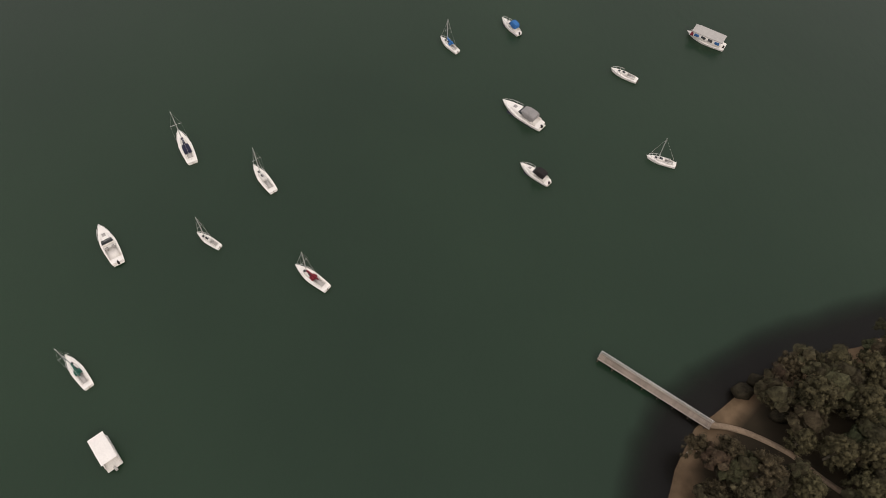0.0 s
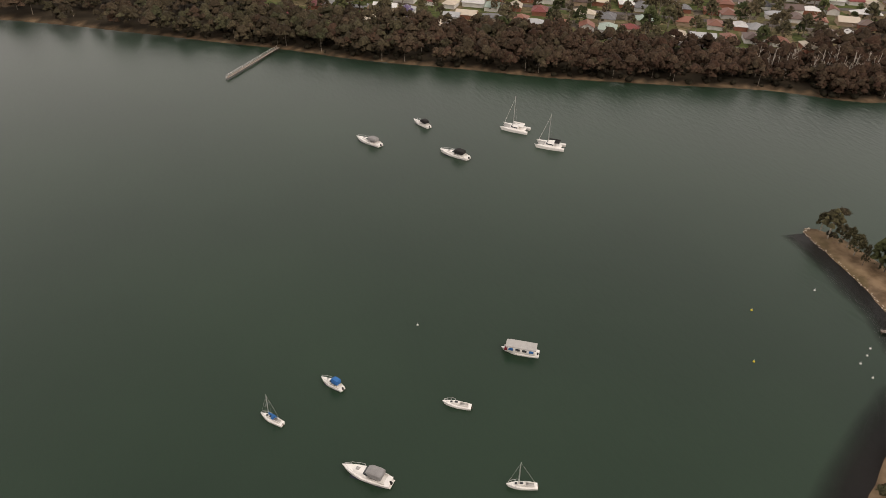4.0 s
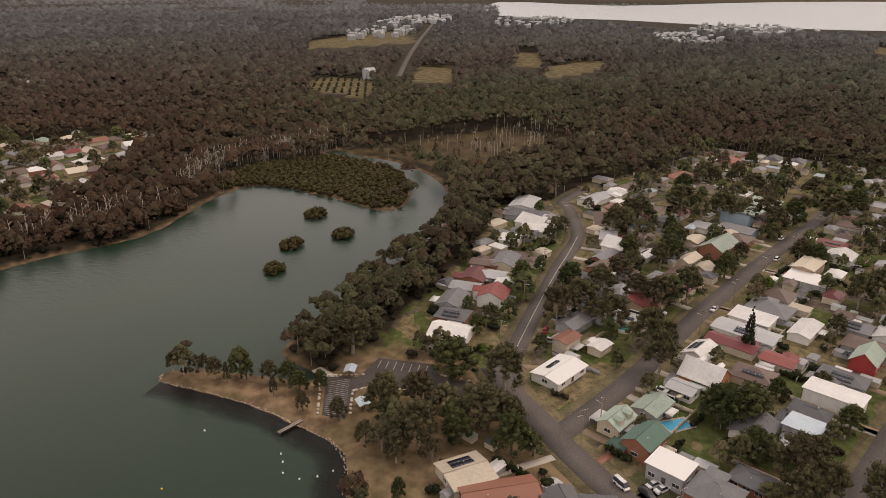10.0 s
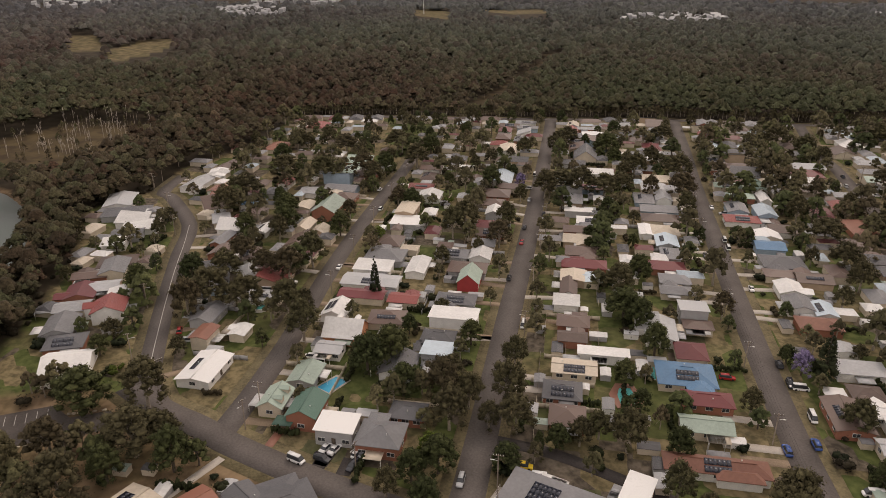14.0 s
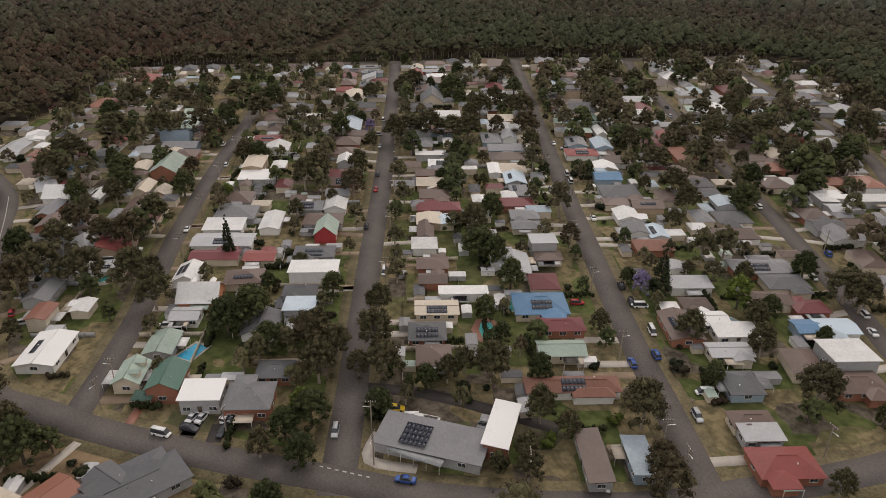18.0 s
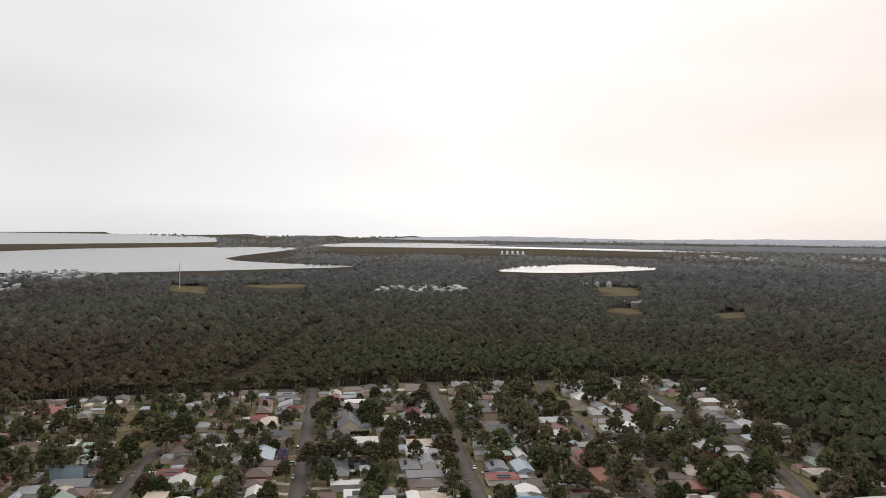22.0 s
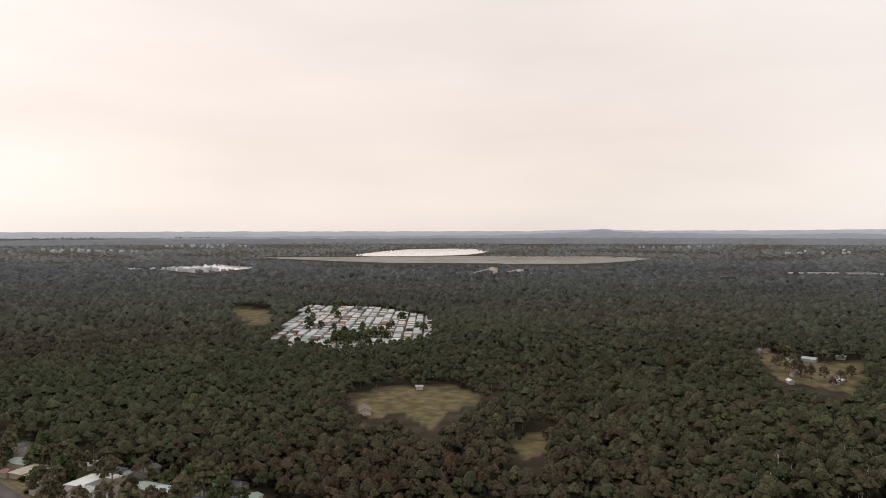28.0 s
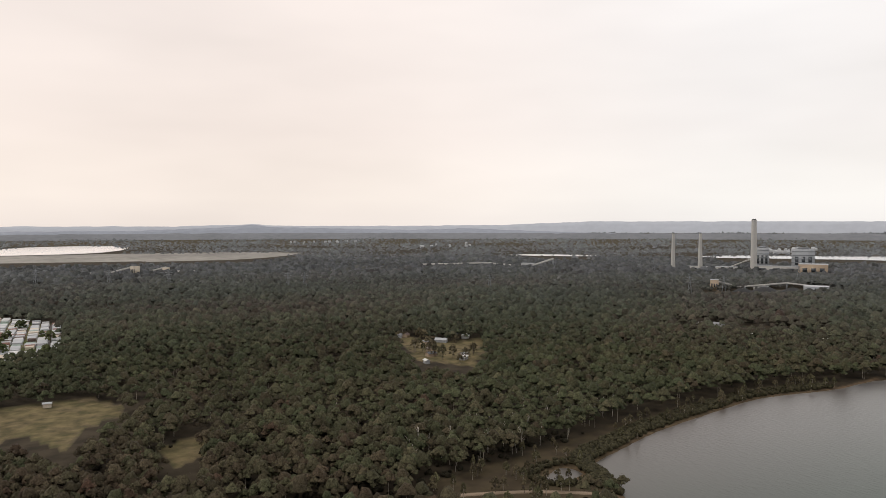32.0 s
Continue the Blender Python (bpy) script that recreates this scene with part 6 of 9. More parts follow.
count = 0
for x, y in candidates(16000, 60, 550, -455, 100, 3.0, 62):
    if count >= 520:
        break
    far = math.hypot(x - 14, y - 35) > 230
    d = gr.uniform(4.5, 8.0) if gr.random() < (0.6 if far else 0.9) else gr.uniform(8, 13)
    if off_houses(x, y, d * 0.38, 0.75 if far else 1.0) and all((x - a) ** 2 + (y - b) ** 2 > (d / 2 + c) ** 2 * 0.3 for a, b, c in TREE_SPOTS):
        tree(gr.choice(["gum", "gum", "rust", "broad", "broad", "gum"]), x, y, d)
        count += 1


# older trees over the southern lots, and a fringe of young ones before the woods
count = 0
for x, y in candidates(5000, 60, 400, -455, -215, 3.0, 63):
    if count < 170 and off_houses(x, y, 2.0, 0.6):
        tree(gr.choice(["gum", "rust", "broad"]), x, y, gr.uniform(7, 13), False)
        count += 1
P = smooth_line(STREETS["back"][0], 30)
for i in range(0, len(P) - 1):
    d = P[i + 1] - P[i]
    o = np.array([-d[1], d[0]]) / np.hypot(*d) * gr.uniform(8, 16)
    tree(gr.choice(["gum", "rust", "gum"]), P[i][0] + o[0], P[i][1] + o[1], gr.uniform(4, 8), False)


def shrub_mesh(mat, seed):
    r = np.random.default_rng(seed)
    C = np.c_[r.uniform(-0.8, 0.8, 5), r.uniform(-0.8, 0.8, 5), r.uniform(0.5, 1.2, 5)]
    return mesh_np("shrub", *join([blobs(C, r.uniform(0.5, 0.8, 5), ICO_V, ICO_F, 0.8, 0.3), tufts(np.repeat(C, 22, 0), r.uniform(0.5, 1.0, 110), r.uniform(0.10, 0.24, 110))]), M[mat], True)


count = 0
for _ in range(3000):
    x, y = gr.uniform(155, 215), gr.uniform(70, 165)
    xa, ya = np.array([x]), np.array([y])
    if count >= 16 or not inside(PARK, xa, ya)[0] or inside([(160, 96), (164, 116), (192, 122), (212, 108), (206, 78), (190, 60), (180, 70), (184, 95)], xa, ya)[0]:
        continue
    if any(dist_line(l2, xa, ya)[0] < 8 for l2, w2 in STREETS.values()) or not all((x - a) ** 2 + (y - b) ** 2 > (4 + c) ** 2 * 0.6 for a, b, c in HOUSES) or dist_line(BAY, xa, ya)[0] < 3:
        continue
    tree(gr.choice(["gum", "rust", "broad"]), x, y, gr.uniform(5, 9))
    count += 1
SHRUBS = [shrub_mesh(m, 90 + i) for i, m in enumerate(("leaf_green", "leaf_dark", "leaf_rust", "leaf_lime", "leaf_dull"))]
SHRUB_WORDS = ("green", "dark green", "reddish brown", "bright green", "olive")
count = 0
for _ in range(9000):
    x, y = gr.uniform(90, 440), gr.uniform(-330, 95)
    if count >= 220:
        break
    if free_spot(x, y, 1.2):
        k = gr.choice([0, 0, 1, 1, 2, 3, 4])
        s = gr.uniform(0.8, 2.0)
        tagged(part("shrub", SHRUBS[k], m=pose(x, y, G - 0.1, 0, 0, gr.uniform(0, 360)) @ Matrix.Diagonal((s, s, s * 0.9, 1))), "rounded %s garden shrub on a lawn" % SHRUB_WORDS[k], "shrub", "garden shrubs")
        count += 1

SHED_ROOF = {}
count = 0
for x, y in candidates(9000, 90, 330, -260, 75, 7.0, 71):
    if count >= 125:
        break
    if off_houses(x, y, 2.9, 0.95) and all((x - a) ** 2 + (y - b) ** 2 > 16 for a, b, c in TREE_SPOTS) and not (176 < x < 200 and -2 < y < 22) and not (150 < x < 162 and -72 < y < -62):
        w, d = gr.choice([(3, 2.4), (5.5, 3.2), (4.5, 3.0), (3.6, 2.6), (6.5, 3.4)])
        rf = gr.choice(["white", "silver", "grey", "grey", "pale_green", "silver", "dark"])
        key = (w, d, rf)
        if key not in SHED_ROOF:
            SHED_ROOF[key] = (wall_me(w, d, 1.9, M["wall_" + gr.choice(["cream", "grey", "white"])], d / 2 * 0.18), gable_me(w, d, 1.9, 10, 0.12, M["roof_" + rf]))
        sh = thing("garden_shed", pose(x, y, G, 0, 0, -28.7 + gr.choice([0, 90])), "small metal garden shed with a %s roof" % rf.replace("_", " "), "shed", "garden sheds")
        part("wall", SHED_ROOF[key][0], sh)
        part("roof", SHED_ROOF[key][1], sh)
        HOUSES.append((x, y, max(w, d) / 2))
        count += 1

def hedge_mesh(mat, seed, long):
    """A clipped but uneven hedge along the x axis."""
    r = np.random.default_rng(seed)
    n = int(long * 1.6)
    C = np.c_[np.linspace(-long / 2, long / 2, n), r.uniform(-0.35, 0.35, n), r.uniform(0.6, 1.5, n)]
    return mesh_np("hedge", *join([blobs(C, r.uniform(0.6, 0.9, n), ICO_V, ICO_F, 0.9, 0.3), tufts(np.repeat(C, 16, 0), r.uniform(0.6, 1.1, n * 16), r.uniform(0.10, 0.24, n * 16))]), M[mat], True)


HEDGES = [hedge_mesh(m, 120 + i, l) for i, (m, l) in enumerate((("leaf_garden", 9), ("leaf_green", 13), ("leaf_olive", 7), ("leaf_garden", 15)))]
HEDGE_SPOTS = []
for x, y in candidates(7000, 100, 400, -320, 80, 5.0, 72):
    if len(HEDGE_SPOTS) >= 120:
        break
    if off_houses(x, y, 1.6, 1.0) and all((x - a) ** 2 + (y - b) ** 2 > 130 for a, b in HEDGE_SPOTS):
        tagged(part("hedge", gr.choice(HEDGES), m=pose(x, y, G - 0.1, 0, 0, -28.7 + gr.choice([0, 0, 90]) + gr.uniform(-3, 3)) @ Matrix.Diagonal((0.8, 1.0, gr.uniform(0.9, 1.5), 1))), "dense uneven garden hedge along a lot line", "hedge", "garden hedges")
        HEDGE_SPOTS.append((x, y))

FENCE = {}
for col, mt in (("pale", "wall_cream"), ("grey", "timber_grey"), ("green", "wall_grey")):
    FENCE[col] = (boxes_mesh("panel", [(0, 0, 0.85, 2.94, 0.05, 1.7)], M[mt]), boxes_mesh("post", [(0, 0, 0.9, 0.1, 0.1, 1.8)], M[mt]))
count = 0
for hx, hy, hr2 in list(HOUSES):
    if hr2 < 4 or count >= 64 or math.hypot(hx - 14, hy - 35) > 360 or hx < 150:
        continue
    for off_u, off_w, rot in ((hr2 + 1.6, 0, 61.3), (0, gr.choice([-1, 1]) * (hr2 + 4.0), -28.7)):
        c = Vector((hx, hy)) + U * off_u + W * off_w
        if gr.random() < 0.55 and not any(dist_line(l2, np.array([c.x]), np.array([c.y]))[0] < 12 for l2, w2 in STREETS.values()):
            col = gr.choice(["pale", "pale", "grey", "green"])
            fe = thing("fence", pose(c.x, c.y, G - 0.05, 0, 0, rot), "%s panel fence between two back yards" % col, "fence", "yard fences")
            for i in range(6):
                part("panel", FENCE[col][0], fe, m=pose(i * 3.0 - 7.5, 0, 0))
            for px in (-9, 0, 9):
                part("post", FENCE[col][1], fe, m=pose(px, 0, 0))
            count += 1

# concrete driveways from the street to the houses nearby
count = 0
for hx, hy, hr2 in list(HOUSES):
    if hr2 < 5 or count > 90:
        continue
    best, bp = 99, None
    for key in "abcde":
        P = smooth_line(STREETS[key][0], 6)
        dd = np.hypot(P[:, 0] - hx, P[:, 1] - hy)
        if dd.min() < best:
            best, bp = dd.min(), P[dd.argmin()]
    if best < 24:
        d = Vector((bp[0] - hx, bp[1] - hy)).normalized()
        s = Vector((-d.y, d.x)) * gr.choice([-1, 1]) * hr2 * 0.6
        a, b = Vector((hx, hy)) + d * (hr2 * 0.6) + s, Vector((bp[0], bp[1])) - d * 3.4 + s
        if (b - a).length > 2:
            dv = new("driveway", ribbon("driveway", [tuple(a), tuple(b)], 3.0, G + 0.07, M["concrete" if gr.random() < 0.6 else "gravel"], 1))
            tagged(dv, "plain driveway from the street to a house", "driveway", kind="structure")
            count += 1


# the houses at the far end of the streets, joined by roof colour
by = {}
for x, y, ang, w, d, h, roof, wall in FAR_HOUSES:
    by.setdefault(roof, []).append((x, y, ang, w, d, h, wall))
for rf, rows in by.items():
    V, F = [], []
    for x, y, ang, w, d, h, wall in rows:
        c, s = math.cos(radians(ang)), math.sin(radians(ang))
        b = len(V)
        e = 0.4
        for px, py, pz in ((-w / 2, -d / 2, 0), (w / 2, -d / 2, 0), (w / 2, d / 2, 0), (-w / 2, d / 2, 0), (-w / 2, -d / 2, h), (w / 2, -d / 2, h), (w / 2, d / 2, h), (-w / 2, d / 2, h),
                           (-w / 2 - e, -d / 2 - e, h), (w / 2 + e, -d / 2 - e, h), (w / 2 + e, d / 2 + e, h), (-w / 2 - e, d / 2 + e, h), (-w / 3, 0, h + d * 0.2), (w / 3, 0, h + d * 0.2)):
            V.append((x + px * c - py * s, y + px * s + py * c, G + pz))
        F += [(b, b + 1, b + 5, b + 4), (b + 1, b + 2, b + 6, b + 5), (b + 2, b + 3, b + 7, b + 6), (b + 3, b, b + 4, b + 7), (b + 8, b + 9, b + 13, b + 12), (b + 9, b + 10, b + 13), (b + 10, b + 11, b + 12, b + 13), (b + 11, b + 8, b + 12)]
    me = poly_mesh("far_houses", V, F, M["wall_cream"])
    me.materials.append(M["roof_" + rf])
    me.polygons.foreach_set("material_index", np.array([1 if i % 8 > 3 else 0 for i in range(len(me.polygons))], np.int32))
    tagged(new("far_houses", me), "small far houses with %s hipped roofs" % rf.replace("_", " "), "houses", kind="stuff")


# ---- the suburb across the water ----
def simple_house(x, y, ang, w, d, roof, wall, style, group, name="house", label=""):
    ob = thing(name, pose(x, y, G, 0, 0, ang), label or "distant %s house with a %s %s roof" % (wall, roof.replace("_", " "), {"gable": "gabled", "hip": "hipped"}[style]), "house", group)
    part("wall", wall_me(w, d, 2.9, M["wall_" + wall], d / 2 * 0.46 if style == "gable" else 0), ob)
    part("roof", (gable_me if style == "gable" else hip_me)(w, d, 2.9, 25, 0.5, M["roof_" + roof]), ob)
    if y < 470:
        window_part(ob, w * 0.25, -d / 2 - 0.03, 1.6, 0, pane=False)


nr = random.Random(3)
O = Vector((201, 371))
far_spots, N_HOMES = [], []
for row, off in enumerate((-13, 14, 40, 70, 96, 126, 152, 182, 208, 238, 264, 290)):
    s = -170.0
    while s < 330:
        c = O + U * (s + nr.uniform(-3, 3)) + W * (off + nr.uniform(-5, 5))
        s += nr.uniform(12.0, 15.0)
        if not inside(SUBURB_N, np.array([c.x]), np.array([c.y]))[0] or dist_line(BAY, np.array([c.x]), np.array([c.y]))[0] < 24:
            continue
        if nr.random() < 0.07:
            far_spots.append(c)
            continue
        N_HOMES.append((c.x, c.y))
        simple_house(c.x, c.y, -28.7 + nr.choice([0, 90, 90, 180]) + nr.uniform(-6, 6), nr.uniform(9, 14.5), nr.uniform(7, 10), nr.choice(["grey", "silver", "silver", "white", "white", "brown", "terracotta", "terracotta", "red", "maroon", "dark", "pale_green", "cream", "cream", "brown"]),
                     nr.choice(["cream", "white", "brick", "tan", "white"]), nr.choice(["gable", "hip", "hip"]), "houses across the water", "bungalow")
for off in (0.5, 55, 111, 167, 223):
    a, b = O + U * -170 + W * off, O + U * 300 + W * off
    P = [a + (b - a) * f for f in np.linspace(0, 1, 60)]
    P = [p for p in P if inside(SUBURB_N, np.array([p.x]), np.array([p.y]))[0]]
    if len(P) > 3:
        tagged(new("road", ribbon("road", [tuple(p) for p in P[::6]] + [tuple(P[-1])], 6.5, G + 0.08, M["asphalt"])), "narrow street between the houses across the water", "road", kind="structure")
for c in far_spots:
    tree(nr.choice(["gum", "broad", "rust"]), c.x, c.y, nr.uniform(8, 12))
for _ in range(560):
    x, y = nr.uniform(20, 480), nr.uniform(330, 655)
    if inside(SUBURB_N, np.array([x]), np.array([y]))[0]:
        if all((x - a) ** 2 + (y - b) ** 2 > 30 for a, b in N_HOMES):
            tree(nr.choice(["gum", "broad", "rust", "rust"]), x, y, nr.uniform(5, 8) if nr.random() < 0.55 else nr.uniform(8, 13))
tree("mauve", 108, 425, 8)

# ---- villages of park homes ----
HOME = {}


def park_home(x, y, ang, w, d, roof, wall, group):
    key = (round(w, 1), round(d, 1), roof, wall)
    if key not in HOME:
        HOME[key] = (wall_me(w, d, 2.6, M["wall_" + wall], d / 2 * 0.2), gable_me(w, d, 2.6, 12, 0.35, M["roof_" + roof]), boxes_mesh("porch", [(0, -d / 2 - 0.9, 2.45, w * 0.6, 1.7, 0.08), (-w * 0.28, -d / 2 - 1.6, 1.2, 0.1, 0.1, 2.4), (w * 0.28, -d / 2 - 1.6, 1.2, 0.1, 0.1, 2.4)], M["roof_" + roof]))
    a, b, c = HOME[key]
    ob = thing("park_home", pose(x, y, G, 0, 0, ang), "long narrow %s park home with a %s roof" % (wall, roof.replace("_", " ")), "house", group)
    part("wall", a, ob)
    part("roof", b, ob)
    part("porch", c, ob)


def village(poly, origin, ang, lane, step, size, roofs, group, limit, reach):
    """Rows of park homes along parallel lanes; the homes past the limit are joined."""
    u = Vector((math.cos(radians(ang)), math.sin(radians(ang))))
    w = Vector((-u.y, u.x))
    spots = []
    for i in range(-reach, reach + 1):
        base = i * lane
        for side in (-1, 1):
            s = -reach * step * 2.0
            while s < reach * step * 2.0:
                c = Vector(origin) + u * (base + side * lane * 0.27) + w * (s + nr.uniform(-0.6, 0.6))
                s += step * nr.uniform(0.95, 1.1)
                if inside(poly, np.array([c.x]), np.array([c.y]))[0] and nr.random() < 0.88:
                    spots.append((c.x, c.y, side))
        a, b = Vector(origin) + u * base - w * reach * step * 2, Vector(origin) + u * base + w * reach * step * 2
        P = [a + (b - a) * f for f in np.linspace(0, 1, 80)]
        P = [p for p in P if inside(poly, np.array([p.x]), np.array([p.y]))[0]]
        if len(P) > 3 and (lane > 24 or i % 3 == 0):
            tagged(new("road", ribbon("road", [tuple(P[0]), tuple(P[len(P) // 2]), tuple(P[-1])], 4.5, G + 0.08, M["asphalt"], 2)), "narrow lane between park homes", "road", kind="structure")
    spots.sort(key=lambda p: math.hypot(p[0] - 14, p[1] - 35))
    for x, y, side in spots[:limit]:
        k = nr.choice([0.82, 0.92, 1.0, 1.12])
        park_home(x, y, ang + (0 if side > 0 else 180) + nr.uniform(-4, 4), size[0] * k, size[1] * nr.choice([0.85, 1.0]), nr.choice(roofs), nr.choice(["cream", "white", "white", "tan"]), group)
    rest = spots[limit:]
    if rest:
        by = {}
        for x, y, side in rest:
            by.setdefault(nr.choice(roofs), []).append((x, y))
        for rf, pts in by.items():
            V, F = [], []
            for x, y in pts:
                w2, d2 = size[0] / 2 * nr.uniform(0.75, 1.1), size[1] / 2 * nr.uniform(0.8, 1.05)
                b = len(V)
                for dx, dy, z in ((-w2, -d2, 0), (w2, -d2, 0), (w2, d2, 0), (-w2, d2, 0), (-w2, -d2, 2.7), (w2, -d2, 2.7), (w2, d2, 2.7), (-w2, d2, 2.7), (-w2, 0, 3.6), (w2, 0, 3.6)):
                    q = Vector((x, y)) + u * (dx + 0.06 * dy) + w * dy
                    V.append((q.x, q.y, G + z))
                F += [(b, b + 1, b + 5, b + 4), (b + 2, b + 3, b + 7, b + 6), (b + 4, b + 5, b + 9, b + 8), (b + 6, b + 7, b + 8, b + 9), (b + 1, b + 2, b + 6, b + 5), (b + 3, b, b + 4, b + 7), (b + 5, b + 6, b + 9, b + 9), (b + 7, b + 4, b + 8, b + 8)]
            F = [tuple(dict.fromkeys(f)) for f in F]
            tagged(new("park_homes", poly_mesh("park_homes", V, F, M["roof_" + rf])), "far rows of pale park homes among trees", "houses", kind="stuff")


village(VILLAGE_W, (75, 600), -28.7, 27, 10.2, (10.2, 6.4), ["white", "silver", "cream", "red", "green", "silver", "cream", "pale_green", "grey", "white", "dark", "silver", "terracotta"], "park homes by the western woods", 110, 24)
village(VILLAGE_S, (0, -850), -6, 22, 9.0, (9.0, 5.8), ["silver", "white", "silver", "grey", "cream", "white", "silver", "grey", "pale_green", "terracotta", "silver", "brown"], "park homes in the southern clearing", 90, 26)
village(VILLAGE_N, (560, 950), -24, 25, 9.5, (12, 7.0), ["white", "silver", "grey", "silver", "grey"], "park homes in the northern clearing", 0, 24)
for x, y in ((-3, -735), (4, -742), (-10, -742), (-2, -750), (10, -734), (-14, -733), (30, -700), (-60, -780), (60, -820), (-40, -900), (85, -960), (27, -718), (34, -724), (20, -724), (28, -732), (38, -712), (14, -716), (22, -708), (40, -735), (8, -726), (30, -745), (-20, -660), (-5, -655), (12, -652), (25, -658), (45, -662), (60, -668), (-35, -668), (75, -676), (-48, -690), (52, -655), (5, -662), (90, -690)):
    tree("broad", x, y, 11)
for pg, n in ((VILLAGE_S, 22), (VILLAGE_W, 40), (VILLAGE_N, 75)):
    P = np.array(pg)
    while n:
        x, y = nr.uniform(P[:, 0].min(), P[:, 0].max()), nr.uniform(P[:, 1].min(), P[:, 1].max())
        if inside(pg, np.array([x]), np.array([y]))[0]:
            tree("broad", x, y, nr.uniform(8, 12))
            n -= 1

for pg, n, lo, hi in ((SCRUB, 90, 2.5, 5.5), (FIELDS[12], 16, 6, 11), (MARSH, 60, 2.0, 5.0)):
    P = np.array(pg)
    while n:
        x, y = nr.uniform(P[:, 0].min(), P[:, 0].max()), nr.uniform(P[:, 1].min(), P[:, 1].max())
        if inside(pg, np.array([x]), np.array([y]))[0] and not is_water(np.array([x]), np.array([y]))[0]:
            tree(nr.choice(["round", "rust", "gum"]), x, y, nr.uniform(lo, hi))
            n -= 1
for x, y, a, r in ((-372, -560, 20, "grey"), (-352, -520, 70, "brown"), (-398, -590, 10, "grey"), (-340, -500, 0, "dark"), (-380, -610, 40, "brown"), (-362, -480, 15, "grey")):
    simple_house(x, y, a, 9, 6, r, "tan", "gable", "farm houses in the western clearing", "farmhouse")

for (sort, mt), sets in BUCKET.items():
    nm = "tree_crowns" if sort == "leaf" else "tree_trunks"
    me = toned(mesh_np(nm, *join(sets), M[mt], True), np.concatenate(SHADE[(sort, mt)]))
    tagged(new(nm, me), "crowns of gathered eucalypts and garden trees" if sort == "leaf" else "trunks and limbs of gathered trees", "trees", kind="stuff")


# ---- boats ----
M["deck"] = nmat("deck", (0.66, 0.64, 0.60), 0.6, vary=0.12, scale=0.8, fine=5.0)
M["deck_grey"] = nmat("deck_grey", (0.40, 0.39, 0.37), 0.7, vary=0.15, scale=0.8, fine=5.0)
for k, c in {"canvas_grey": (0.25, 0.245, 0.24), "canvas_black": (0.018, 0.016, 0.016), "canvas_blue": (0.03, 0.14, 0.38), "canvas_navy": (0.02, 0.022, 0.05), "canvas_red": (0.17, 0.015, 0.025), "canvas_green": (0.02, 0.10, 0.075), "antifoul": (0.03, 0.03, 0.05)}.items():
    M[k] = nmat(k, c, 0.85, vary=0.2, scale=1.0, fine=6.0, bump=0.2)


def hull_me(L, B, fb, fine=0.55, name="hull", x_off=0.0, y_off=0.0):
    """A hull with sheer, flare and a raked stem; bow towards +x."""
    V, F, n = [], [], 12
    for i in range(n + 1):
        f = i / n
        x = -L / 2 + L * f
        b = B / 2 * (0.80 + 0.20 * math.sin(min(f / 0.45, 1) * math.pi / 2)) if f < 0.5 else B / 2 * (1 - ((f - 0.5) / 0.5) ** (2.0 if fine > 0.5 else 2.8)) + 0.02
        sheer = fb * (0.82 + 0.35 * f * f)
        rake = 0.08 * L * max(0, f - 0.7) / 0.3
        for yy, zz, dx in ((0, -0.45 * (1 - f ** 4), 0), (b * 0.82, -0.02, 0), (b * 0.96, sheer * 0.55, rake * 0.5), (b, sheer, rake)):
            V.append((x + dx - 0.04 * L + x_off, yy + y_off, zz))
        for yy, zz, dx in ((b * 0.82, -0.02, 0), (b * 0.96, sheer * 0.55, rake * 0.5), (b, sheer, rake)):
            V.append((x + dx - 0.04 * L + x_off, -yy + y_off, zz))
        V.append((x + rake - 0.04 * L + x_off, y_off, sheer + 0.05))
    for i in range(n):
        a, c = i * 8, (i + 1) * 8
        F += [(a, c, c + 1, a + 1), (a + 1, c + 1, c + 2, a + 2), (a + 2, c + 2, c + 3, a + 3), (a + 4, c + 4, c, a), (a + 5, c + 5, c + 4, a + 4), (a + 6, c + 6, c + 5, a + 5), (a + 3, c + 3, c + 7, a + 7), (a + 7, c + 7, c + 6, a + 6)]
    F.append((0, 1, 2, 3, 7, 6, 5, 4))
    return poly_mesh(name, V, F, M["gelcoat"])


def loft_me(name, rows, mat):
    """A rounded superstructure from rows of (x, half width at foot, half width at top, foot z, top z)."""
    V, F = [], []
    for x, w0, w1, z0, z1 in rows:
        V += [(x, w0, z0), (x, w1, z0 + (z1 - z0) * 0.8), (x, w1 * 0.8, z1), (x, -w1 * 0.8, z1), (x, -w1, z0 + (z1 - z0) * 0.8), (x, -w0, z0)]
    for i in range(len(rows) - 1):
        a, b = i * 6, (i + 1) * 6
        F += [(a + k, b + k, b + k + 1, a + k + 1) for k in range(5)]
    F += [tuple(range(5, -1, -1)), tuple(range((len(rows) - 1) * 6, len(rows) * 6))]
    return poly_mesh(name, V, F, mat)


